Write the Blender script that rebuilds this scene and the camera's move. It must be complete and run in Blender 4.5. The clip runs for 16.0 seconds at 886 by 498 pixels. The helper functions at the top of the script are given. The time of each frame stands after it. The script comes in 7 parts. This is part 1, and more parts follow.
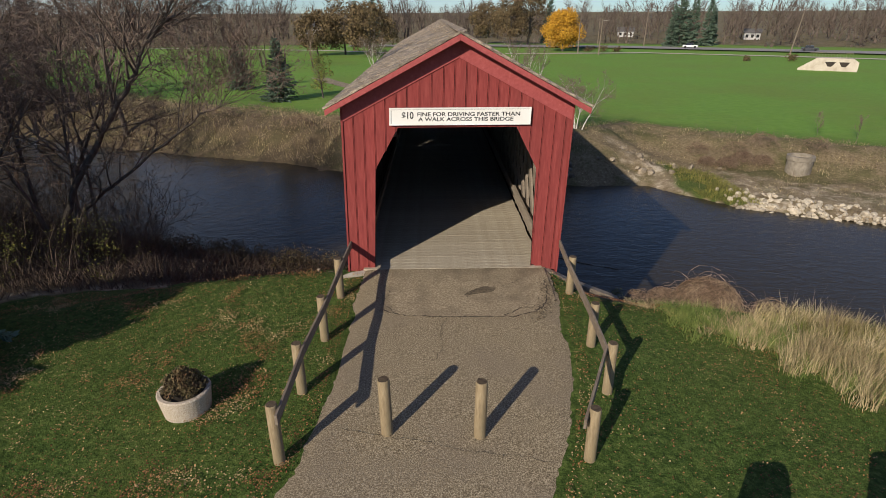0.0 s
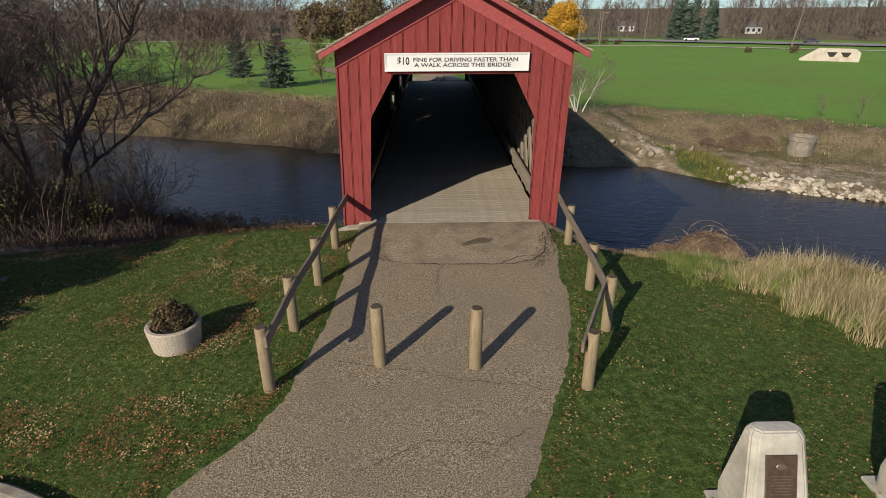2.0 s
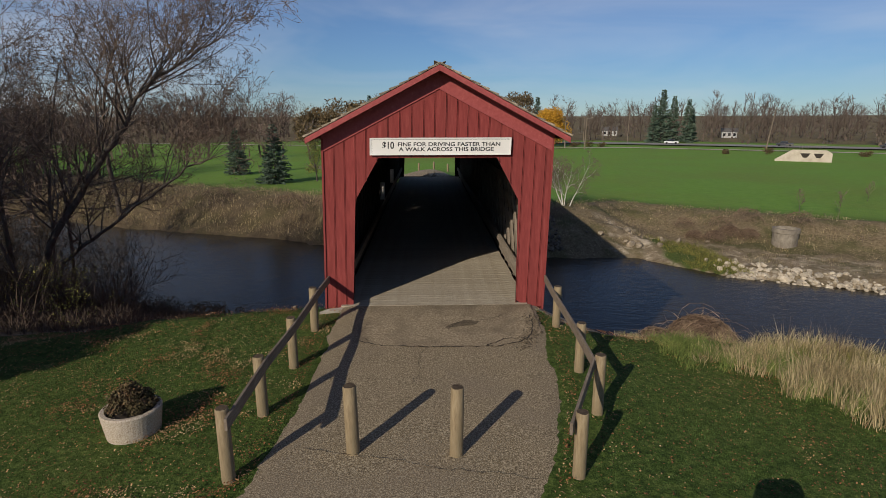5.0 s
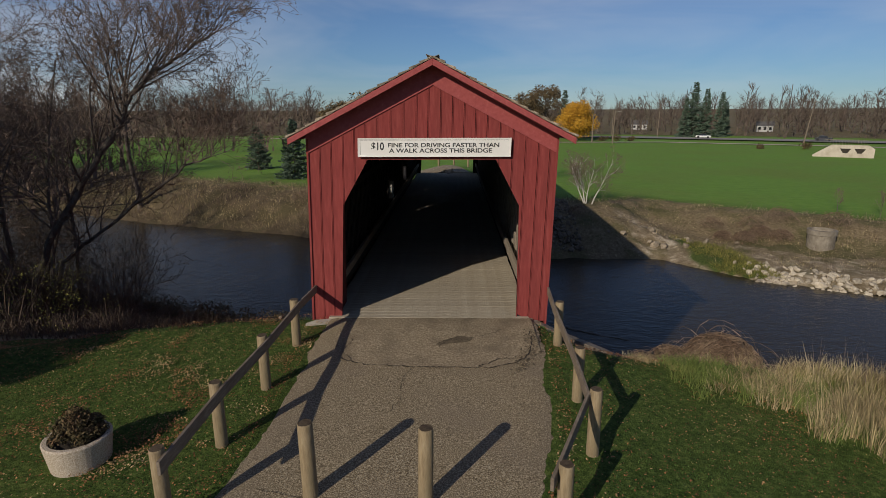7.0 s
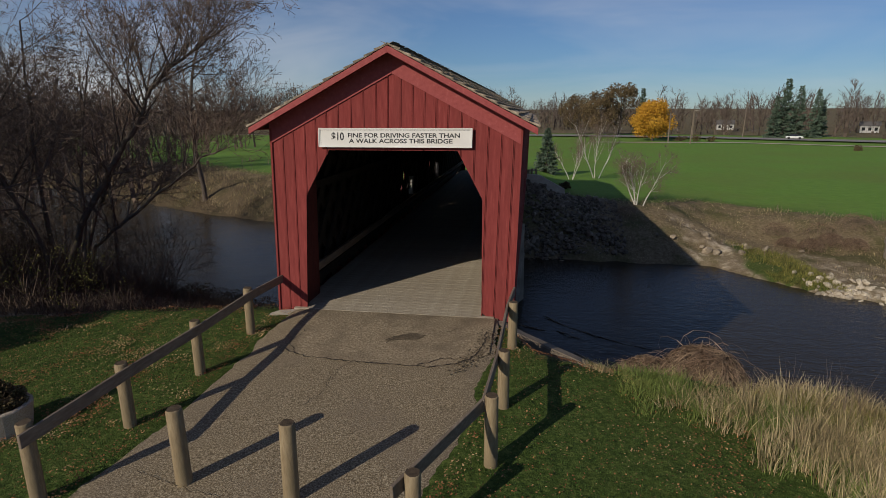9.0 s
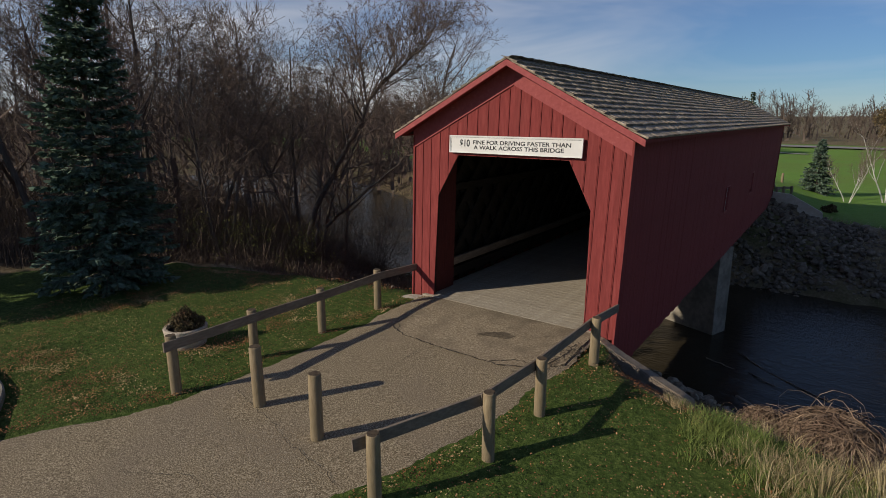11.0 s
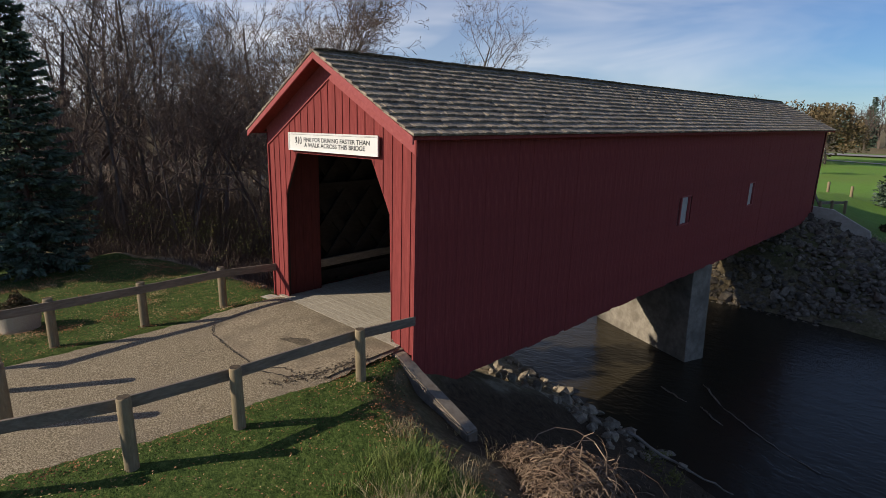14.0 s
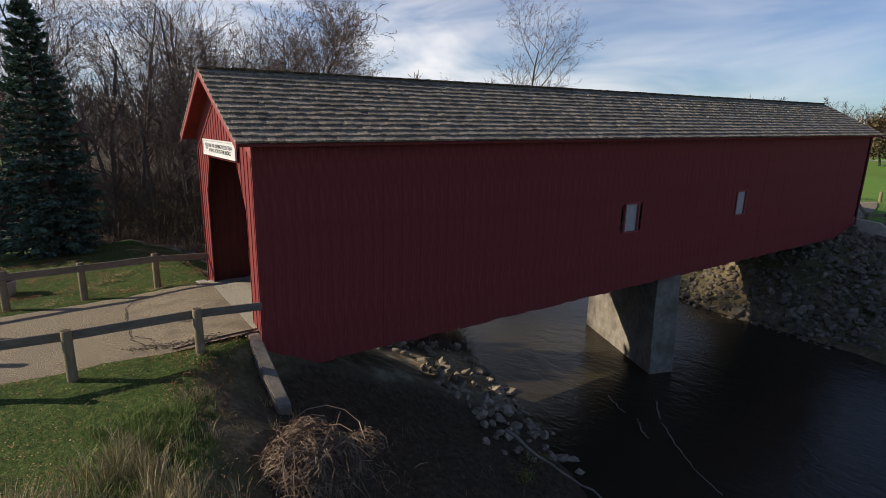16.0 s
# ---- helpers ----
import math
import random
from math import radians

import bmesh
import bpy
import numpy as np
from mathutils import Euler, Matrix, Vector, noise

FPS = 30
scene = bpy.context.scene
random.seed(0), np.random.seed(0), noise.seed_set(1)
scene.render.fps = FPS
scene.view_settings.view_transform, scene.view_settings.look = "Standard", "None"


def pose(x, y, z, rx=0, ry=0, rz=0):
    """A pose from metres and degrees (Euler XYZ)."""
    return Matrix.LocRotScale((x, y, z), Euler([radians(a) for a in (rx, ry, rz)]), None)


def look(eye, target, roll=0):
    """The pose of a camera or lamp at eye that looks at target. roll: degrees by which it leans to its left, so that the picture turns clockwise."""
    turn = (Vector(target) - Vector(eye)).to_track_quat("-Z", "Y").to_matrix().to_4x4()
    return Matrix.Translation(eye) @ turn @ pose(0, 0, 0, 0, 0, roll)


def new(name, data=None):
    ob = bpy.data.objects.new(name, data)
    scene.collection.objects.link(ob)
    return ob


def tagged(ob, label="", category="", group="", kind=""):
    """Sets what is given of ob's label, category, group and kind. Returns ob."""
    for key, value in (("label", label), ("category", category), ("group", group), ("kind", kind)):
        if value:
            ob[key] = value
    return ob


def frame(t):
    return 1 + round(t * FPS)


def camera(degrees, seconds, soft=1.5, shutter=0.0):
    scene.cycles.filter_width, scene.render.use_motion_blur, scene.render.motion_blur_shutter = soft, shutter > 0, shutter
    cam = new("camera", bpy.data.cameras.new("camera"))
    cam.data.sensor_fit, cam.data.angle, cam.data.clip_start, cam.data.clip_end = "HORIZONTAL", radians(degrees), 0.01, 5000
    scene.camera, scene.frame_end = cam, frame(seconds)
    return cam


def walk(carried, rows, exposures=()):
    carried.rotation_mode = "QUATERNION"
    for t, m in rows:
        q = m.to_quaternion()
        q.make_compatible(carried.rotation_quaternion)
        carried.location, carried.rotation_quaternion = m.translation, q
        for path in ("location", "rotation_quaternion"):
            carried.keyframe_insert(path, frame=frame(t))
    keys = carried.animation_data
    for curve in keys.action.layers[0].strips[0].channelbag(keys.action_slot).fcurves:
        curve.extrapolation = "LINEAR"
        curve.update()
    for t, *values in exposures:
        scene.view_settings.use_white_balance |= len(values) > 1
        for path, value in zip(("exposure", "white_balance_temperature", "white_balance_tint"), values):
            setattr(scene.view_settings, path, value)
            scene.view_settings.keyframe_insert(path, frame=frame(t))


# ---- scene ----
cam = camera(77.5, 16.0, soft=0.9)
PATH = [
    (0, (-0.527, -14.771, 6.861), (-0.498, -12.931, 6.078), -0.3),
    (0.5, (-0.503, -14.794, 6.557), (-0.477, -12.955, 5.771), -0.3),
    (1, (-0.464, -14.88, 6.22), (-0.438, -13.041, 5.434), -0.3),
    (1.5, (-0.447, -14.981, 5.9), (-0.421, -13.144, 5.111), -0.3),
    (2, (-0.431, -15.045, 5.591), (-0.404, -13.208, 4.8), -0.3),
    (2.5, (-0.396, -15.055, 5.333), (-0.37, -13.218, 4.542), -0.3),
    (3, (-0.349, -15.06, 5.188), (-0.327, -13.287, 4.262), -0.3),
    (3.1, (-0.328, -15.048, 5.165), (-0.307, -13.276, 4.238), -0.4),
    (3.3, (-0.296, -15.038, 5.125), (-0.274, -13.245, 4.238), -0.5),
    (3.5, (-0.282, -14.966, 5.113), (-0.254, -13.082, 4.441), -0.4),
    (3.6, (-0.257, -14.935, 5.075), (-0.228, -13.013, 4.523), -0.5),
    (3.7, (-0.24, -14.943, 5.026), (-0.208, -12.992, 4.587), -0.4),
    (5.8, (-0.093, -14.563, 5.183), (-0.035, -12.622, 4.706), -0.2),
    (6, (0.002, -14.448, 5.197), (0.028, -12.507, 4.718), -0.2),
    (6.5, (0.293, -14.097, 5.226), (0.252, -12.156, 4.744), -0.2),
    (7, (0.666, -13.683, 5.234), (0.625, -11.742, 4.751), -0.2),
    (7.5, (1.186, -13.301, 5.233), (1.146, -11.361, 4.749), -0.2),
    (8, (1.944, -13.078, 5.198), (1.865, -11.14, 4.713), -0.1),
    (8.5, (2.648, -13.021, 5.094), (2.473, -11.089, 4.609), -0.1),
    (9, (3.405, -13.02, 4.989), (3.1, -11.104, 4.506), -0.2),
    (9.5, (4.231, -13.079, 5.024), (3.757, -11.197, 4.539), -0.1),
    (10, (5.189, -13.094, 5.139), (4.486, -11.285, 4.654), -0.1),
    (10.2, (5.619, -13.034, 5.152), (4.803, -11.273, 4.671), 0.0),
    (12.3, (8.374, -10.588, 4.939), (7.057, -9.153, 4.486), 0.4),
    (12.5, (8.646, -10.24, 4.945), (7.316, -8.816, 4.492), 0.5),
    (13, (9.447, -9.322, 4.86), (8.095, -7.916, 4.417), 0.5),
    (13.5, (10.432, -8.414, 4.887), (9.065, -7.025, 4.441), 0.5),
    (14, (11.507, -7.509, 4.907), (10.125, -6.134, 4.459), 0.6),
    (14.5, (12.593, -6.669, 4.932), (11.195, -5.31, 4.489), 0.5),
    (15, (13.822, -5.701, 5.055), (12.326, -4.452, 4.607), 0.6),
    (15.5, (15.023, -4.665, 5.103), (13.459, -3.503, 4.654), 0.6),
    (16, (16.221, -3.526, 5.122), (14.607, -2.432, 4.677), 0.5),
]
EXPOSURES = [(0.0, 0.15), (2.5, 0.15), (3.0, 0.1), (3.5, 0.06), (6.0, -0.49), (10.0, -0.52), (12.5, 0.1), (16.0, 0.15)]
walk(cam, [(t, look(eye, target, roll)) for t, eye, target, roll in PATH], EXPOSURES)

# ---- light ----
SUN_AZ, SUN_EL = radians(214.3), radians(26.0)
world = bpy.data.worlds.new("sky")
scene.world = world
world.use_nodes = True
wn, wl = world.node_tree.nodes, world.node_tree.links
wn.clear()
w_out = wn.new("ShaderNodeOutputWorld")
w_bg = wn.new("ShaderNodeBackground")
w_sky = wn.new("ShaderNodeTexSky")
w_sky.sky_type = "NISHITA"
w_sky.sun_disc = False
w_sky.sun_elevation, w_sky.sun_rotation = SUN_EL, SUN_AZ
w_sky.air_density, w_sky.dust_density, w_sky.ozone_density = 1.0, 0.0, 2.0
w_bg.inputs["Strength"].default_value = 0.060
# thin streaks of cirrus
w_tc = wn.new("ShaderNodeTexCoord")
w_map = wn.new("ShaderNodeMapping")
w_map.inputs["Rotation"].default_value = (0.0, 0.05, 0.5)
w_map.inputs["Scale"].default_value = (1.3, 2.2, 7.0)
w_noise = wn.new("ShaderNodeTexNoise")
w_noise.inputs["Scale"].default_value = 1.7
w_noise.inputs["Detail"].default_value = 4.0
w_noise.inputs["Roughness"].default_value = 0.55
w_noise.inputs["Distortion"].default_value = 0.6
w_ramp = wn.new("ShaderNodeMapRange")
w_ramp.inputs["From Min"].default_value = 0.36
w_ramp.inputs["From Max"].default_value = 0.78
w_ramp.inputs["To Min"].default_value = 0.12
w_ramp.inputs["To Max"].default_value = 0.62
w_mix = wn.new("ShaderNodeMix")
w_mix.data_type = "RGBA"
w_mix.inputs["B"].default_value = (16.2, 15.7, 15.6, 1)
wl.new(w_tc.outputs["Generated"], w_map.inputs["Vector"])
wl.new(w_map.outputs["Vector"], w_noise.inputs["Vector"])
wl.new(w_noise.outputs["Fac"], w_ramp.inputs["Value"])
# more cloud towards the woods upstream
w_sep = wn.new("ShaderNodeSeparateXYZ")
wl.new(w_tc.outputs["Generated"], w_sep.inputs["Vector"])
w_side = wn.new("ShaderNodeMapRange")
for k_, v_ in (("From Min", -0.25), ("From Max", -0.8), ("To Min", 0.40), ("To Max", 1.6)):
    w_side.inputs[k_].default_value = v_
wl.new(w_sep.outputs["X"], w_side.inputs["Value"])
w_mul = wn.new("ShaderNodeMath")
w_mul.operation, w_mul.use_clamp = "MULTIPLY", True
wl.new(w_ramp.outputs["Result"], w_mul.inputs[0])
wl.new(w_side.outputs["Result"], w_mul.inputs[1])
# the veil thins out towards the zenith
w_high = wn.new("ShaderNodeMapRange")
for k_, v_ in (("From Min", 0.12), ("From Max", 0.6), ("To Min", 1.1), ("To Max", 0.5)):
    w_high.inputs[k_].default_value = v_
wl.new(w_sep.outputs["Z"], w_high.inputs["Value"])
w_mul2 = wn.new("ShaderNodeMath")
w_mul2.operation, w_mul2.use_clamp = "MULTIPLY", True
wl.new(w_mul.outputs["Value"], w_mul2.inputs[0])
wl.new(w_high.outputs["Result"], w_mul2.inputs[1])
wl.new(w_mul2.outputs["Value"], w_mix.inputs["Factor"])
w_tint = wn.new("ShaderNodeMix")
w_tint.data_type, w_tint.blend_type = "RGBA", "MULTIPLY"
w_tint.inputs["Factor"].default_value = 1.0
w_tint.inputs["B"].default_value = (0.57, 0.91, 1.40, 1)
wl.new(w_sky.outputs["Color"], w_tint.inputs["A"])
wl.new(w_tint.outputs["Result"], w_mix.inputs["A"])
wl.new(w_mix.outputs["Result"], w_bg.inputs["Color"])
wl.new(w_bg.outputs["Background"], w_out.inputs["Surface"])

sun_data = bpy.data.lights.new("sun", "SUN")
sun_data.energy, sun_data.angle, sun_data.color = 4.6, radians(0.53), (1.0, 0.9, 0.76)
sun = new("sun", sun_data)
SUN_DIR = Vector((math.sin(SUN_AZ) * math.cos(SUN_EL), math.cos(SUN_AZ) * math.cos(SUN_EL), math.sin(SUN_EL)))
sun.matrix_world = look(SUN_DIR * 100, (0, 0, 0))
# ---- materials ----
def material(name, stops, scale=4.0, detail=6.0, rough=0.8, bump=0.0, bump_scale=60.0, stretch=(1, 1, 1), island=0.0, coarse=None, spec=0.3, metal=0.0, coords="Object"):
    """Noise through a colour ramp; stops: (place, (r, g, b)). coarse: (scale, (r, g, b), amount) a second, larger stain. island: brightness spread piece by piece."""
    m = bpy.data.materials.new(name)
    m.use_nodes = True
    n, l = m.node_tree.nodes, m.node_tree.links
    b = n["Principled BSDF"]
    b.inputs["Roughness"].default_value = rough
    b.inputs["Metallic"].default_value = metal
    b.inputs["Specular IOR Level"].default_value = spec
    tc = n.new("ShaderNodeTexCoord")
    mp = n.new("ShaderNodeMapping")
    mp.inputs["Scale"].default_value = stretch
    l.new(tc.outputs[coords], mp.inputs["Vector"])
    nz = n.new("ShaderNodeTexNoise")
    nz.inputs["Scale"].default_value, nz.inputs["Detail"].default_value = scale, detail
    nz.inputs["Roughness"].default_value = 0.65
    l.new(mp.outputs["Vector"], nz.inputs["Vector"])
    rp = n.new("ShaderNodeValToRGB")
    els = rp.color_ramp.elements
    while len(els) < len(stops):
        els.new(0.5)
    for e, (p, c) in zip(els, stops):
        e.position, e.color = p, (*c, 1)
    l.new(nz.outputs["Fac"], rp.inputs["Fac"])
    colour = rp.outputs["Color"]
    if coarse:
        n2 = n.new("ShaderNodeTexNoise")
        n2.inputs["Scale"].default_value, n2.inputs["Detail"].default_value = coarse[0], 5.0
        l.new(mp.outputs["Vector"], n2.inputs["Vector"])
        r2 = n.new("ShaderNodeMapRange")
        r2.inputs["From Min"].default_value, r2.inputs["From Max"].default_value = 0.45, 0.7
        r2.inputs["To Max"].default_value = coarse[2]
        l.new(n2.outputs["Fac"], r2.inputs["Value"])
        mx = n.new("ShaderNodeMix")
        mx.data_type = "RGBA"
        mx.inputs["B"].default_value = (*coarse[1], 1)
        l.new(r2.outputs["Result"], mx.inputs["Factor"])
        l.new(colour, mx.inputs["A"])
        colour = mx.outputs["Result"]
    if island:
        rnd = n.new("ShaderNodeNewGeometry" if island > 0 else "ShaderNodeObjectInfo")
        mr = n.new("ShaderNodeMapRange")
        mr.inputs["To Min"].default_value, mr.inputs["To Max"].default_value = 1 - abs(island), 1 + abs(island)
        l.new(rnd.outputs["Random Per Island" if island > 0 else "Random"], mr.inputs["Value"])
        hs = n.new("ShaderNodeHueSaturation")
        l.new(mr.outputs["Result"], hs.inputs["Value"])
        l.new(colour, hs.inputs["Color"])
        colour = hs.outputs["Color"]
    l.new(colour, b.inputs["Base Color"])
    if bump:
        n3 = n.new("ShaderNodeTexNoise")
        n3.inputs["Scale"].default_value, n3.inputs["Detail"].default_value = bump_scale, 4.0
        l.new(mp.outputs["Vector"], n3.inputs["Vector"])
        bp = n.new("ShaderNodeBump")
        bp.inputs["Strength"].default_value, bp.inputs["Distance"].default_value = bump, 0.02
        l.new(n3.outputs["Fac"], bp.inputs["Height"])
        l.new(bp.outputs["Normal"], b.inputs["Normal"])
    return m


RED = material("red_paint", [(0.25, (0.185, 0.036, 0.033)), (0.55, (0.265, 0.054, 0.049)), (0.85, (0.35, 0.092, 0.080))], 3.0, 8, 0.85, 0.25, 30, (6, 6, 0.7), coarse=(0.35, (0.19, 0.045, 0.040), 0.6), island=0.12, spec=0.12)
RED_TRIM = material("red_trim_paint", [(0.3, (0.27, 0.052, 0.052)), (0.6, (0.34, 0.075, 0.070)), (0.85, (0.46, 0.17, 0.15))], 5.0, 8, 0.7, 0.2, 40, (2, 2, 2))
# red darkened to stand for the shade on the jamb boards
RED_SHADED = material("shade_darkened_red_paint", [(0.3, (0.075, 0.018, 0.016)), (0.7, (0.125, 0.028, 0.025))], 3.0, 8, 0.9, 0.25, 30, (6, 6, 0.7), island=0.1)
SHINGLE = material("cedar_shingle", [(0.25, (0.095, 0.070, 0.048)), (0.5, (0.26, 0.205, 0.145)), (0.76, (0.58, 0.485, 0.37))], 5.0, 8, 0.6, 0.5, 40, (3, 3, 3), coarse=(0.35, (0.13, 0.11, 0.085), 0.5), island=0.36, spec=0.25)
SHINGLE_ONE = material("cedar_shingle_piece", [(0.25, (0.095, 0.070, 0.048)), (0.5, (0.26, 0.205, 0.145)), (0.76, (0.58, 0.485, 0.37))], 5.0, 8, 0.6, 0.5, 40, (8, 2, 3), coarse=(0.6, (0.13, 0.11, 0.085), 0.5), island=-0.36, spec=0.25)
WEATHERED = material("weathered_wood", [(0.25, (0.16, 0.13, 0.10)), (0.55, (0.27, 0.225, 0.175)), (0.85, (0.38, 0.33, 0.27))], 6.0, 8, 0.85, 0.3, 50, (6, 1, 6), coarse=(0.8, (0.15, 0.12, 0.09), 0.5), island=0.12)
DECK = material("worn_deck_planks", [(0.28, (0.20, 0.16, 0.11)), (0.52, (0.39, 0.335, 0.25)), (0.75, (0.60, 0.545, 0.445))], 6.0, 8, 0.85, 0.3, 50, (0.6, 7, 6), coarse=(0.6, (0.33, 0.28, 0.205), 0.5), island=-0.07)
SHUTTER = material("greyed_white_board", [(0.3, (0.40, 0.38, 0.35)), (0.7, (0.52, 0.50, 0.46))], 6.0, 6, 0.8)
# near black: the bridge's inner shade is put into the wood colour
SHADED_WOOD = material("shaded_old_wood", [(0.25, (0.014, 0.011, 0.009)), (0.6, (0.030, 0.024, 0.019)), (0.9, (0.058, 0.046, 0.037))], 4.0, 6, 0.9, 0.3, 40, (4, 1, 4), island=0.2)
POST = material("treated_post_wood", [(0.25, (0.17, 0.125, 0.07)), (0.55, (0.29, 0.22, 0.13)), (0.9, (0.40, 0.33, 0.21))], 5.0, 8, 0.85, 0.35, 40, (5, 5, 0.8), coarse=(1.2, (0.16, 0.13, 0.075), 0.6))
POSTTOP = material("post_end_grain", [(0.3, (0.05, 0.035, 0.022)), (0.8, (0.13, 0.095, 0.06))], 12.0, 6, 0.9, 0.3, 60)
RAIL = material("weathered_rail_wood", [(0.25, (0.13, 0.10, 0.075)), (0.55, (0.22, 0.175, 0.13)), (0.9, (0.31, 0.26, 0.20))], 5.0, 8, 0.85, 0.3, 40, (5, 1, 5), coarse=(1.0, (0.12, 0.09, 0.065), 0.5))
CONCRETE = material("concrete", [(0.25, (0.33, 0.29, 0.235)), (0.55, (0.44, 0.40, 0.335)), (0.85, (0.54, 0.50, 0.43))], 5.0, 8, 0.85, 0.25, 50, coarse=(0.8, (0.26, 0.22, 0.17), 0.6))
PALE_CONCRETE = material("pale_wing_concrete", [(0.25, (0.42, 0.36, 0.28)), (0.55, (0.55, 0.48, 0.39)), (0.85, (0.64, 0.58, 0.49))], 4.0, 8, 0.85, 0.3, 40, coarse=(0.9, (0.34, 0.27, 0.20), 0.6))
PALE_STONE = material("pale_cast_stone", [(0.25, (0.38, 0.345, 0.27)), (0.6, (0.50, 0.46, 0.375)), (0.9, (0.60, 0.56, 0.47))], 9.0, 8, 0.85, 0.3, 80, coarse=(2.0, (0.27, 0.255, 0.20), 0.75))
AGGREGATE = material("exposed_aggregate", [(0.3, (0.28, 0.21, 0.145)), (0.5, (0.47, 0.39, 0.30)), (0.7, (0.62, 0.55, 0.45))], 45.0, 4, 0.85, 0.6, 70)
ASPHALT = material("worn_asphalt", [(0.36, (0.085, 0.062, 0.036)), (0.5, (0.222, 0.174, 0.107)), (0.62, (0.46, 0.38, 0.255))], 38.0, 10, 0.9, 0.5, 60, coarse=(0.45, (0.20, 0.158, 0.115), 0.6))
ASPHALT_OLD = material("patched_asphalt", [(0.32, (0.13, 0.10, 0.064)), (0.5, (0.26, 0.205, 0.132)), (0.68, (0.42, 0.345, 0.235))], 22.0, 10, 0.9, 0.5, 40, coarse=(1.4, (0.13, 0.10, 0.066), 0.7))
CRACK = material("dark_crack_filler", [(0.3, (0.025, 0.02, 0.016)), (0.7, (0.06, 0.048, 0.038))], 10.0, 4, 0.95)
WHITE = material("white_sign_paint", [(0.3, (0.70, 0.68, 0.63)), (0.7, (0.82, 0.80, 0.76))], 3.0, 8, 0.6, coarse=(1.5, (0.62, 0.58, 0.50), 0.5))
BLACK = material("black_sign_paint", [(0.3, (0.02, 0.02, 0.022)), (0.7, (0.035, 0.035, 0.035))], 5.0, 4, 0.6)
BRONZE = material("bronze_plaque", [(0.3, (0.10, 0.065, 0.045)), (0.7, (0.17, 0.115, 0.08))], 14.0, 6, 0.5, 0.3, 60, metal=0.6)
ROCK_PALE = material("white_limestone", [(0.25, (0.22, 0.18, 0.13)), (0.55, (0.44, 0.38, 0.29)), (0.85, (0.66, 0.60, 0.50))], 1.8, 8, 0.85, 0.5, 9, island=-0.32)
BRUSH = material("dark_brown_brush", [(0.3, (0.066, 0.048, 0.036)), (0.7, (0.145, 0.105, 0.078))], 1.5, 4, 0.9, island=0.35)
OLD_CONCRETE = material("weathered_old_concrete", [(0.25, (0.17, 0.145, 0.11)), (0.55, (0.27, 0.235, 0.185)), (0.85, (0.36, 0.32, 0.26))], 4.0, 8, 0.9, 0.4, 30, coarse=(1.3, (0.12, 0.10, 0.075), 0.7))
# rubble tone darkened to carry the far riprap's shade
ROCK = material("shaded_limestone_rubble", [(0.25, (0.075, 0.058, 0.040)), (0.55, (0.17, 0.138, 0.10)), (0.85, (0.31, 0.265, 0.205))], 3.0, 8, 0.85, 0.5, 14, island=0.35, coords="Object")
BARK = material("grey_brown_bark", [(0.3, (0.075, 0.060, 0.048)), (0.6, (0.145, 0.118, 0.096)), (0.85, (0.24, 0.205, 0.17))], 8.0, 6, 0.9, 0.4, 25, (1, 1, 0.25))
TWIG = material("brown_twigs", [(0.3, (0.110, 0.078, 0.059)), (0.7, (0.21, 0.155, 0.12))], 1.5, 4, 0.9, island=0.3)
BIRCH = material("white_birch_bark", [(0.35, (0.30, 0.26, 0.21)), (0.5, (0.66, 0.62, 0.55)), (0.8, (0.78, 0.75, 0.69))], 9.0, 6, 0.8, stretch=(1, 1, 2.5))
NEEDLE = material("blue_green_spruce_needles", [(0.3, (0.052, 0.083, 0.055)), (0.6, (0.13, 0.178, 0.125)), (0.9, (0.24, 0.30, 0.23))], 3.0, 6, 0.9, island=0.35, spec=0.1)
GOLD = material("golden_autumn_leaves", [(0.3, (0.42, 0.20, 0.018)), (0.7, (0.66, 0.38, 0.04))], 1.2, 4, 0.7, island=0.3)
SHRUB = material("dark_red_green_leaves", [(0.35, (0.055, 0.05, 0.02)), (0.55, (0.12, 0.085, 0.04)), (0.8, (0.17, 0.07, 0.04))], 6.0, 4, 0.8, island=0.4)
FARWOOD = material("far_brown_woods", [(0.3, (0.070, 0.053, 0.042)), (0.6, (0.125, 0.096, 0.076)), (0.85, (0.18, 0.145, 0.118))], 0.06, 5, 0.95, island=0.35)
STRAW = material("dry_straw_grass", [(0.3, (0.22, 0.165, 0.08)), (0.55, (0.42, 0.335, 0.185)), (0.8, (0.60, 0.50, 0.32))], 0.9, 5, 0.85, island=0.5)
GREENGRASS = material("green_grass_blades", [(0.3, (0.06, 0.10, 0.020)), (0.55, (0.16, 0.205, 0.05)), (0.8, (0.36, 0.35, 0.12))], 0.9, 5, 0.8, island=0.4)
LAWNBLADE = material("lawn_grass_blades", [(0.3, (0.016, 0.043, 0.007)), (0.55, (0.053, 0.109, 0.019)), (0.8, (0.15, 0.20, 0.051))], 2.2, 8, 0.8, island=0.85)
OLIVE = material("olive_yellow_leaves", [(0.3, (0.09, 0.09, 0.022)), (0.6, (0.21, 0.20, 0.05)), (0.85, (0.36, 0.32, 0.11))], 1.5, 4, 0.8, island=0.5)
LEAF = material("fallen_leaves", [(0.32, (0.15, 0.055, 0.024)), (0.5, (0.29, 0.13, 0.052)), (0.68, (0.54, 0.39, 0.20))], 1.5, 3, 0.8, island=0.6)
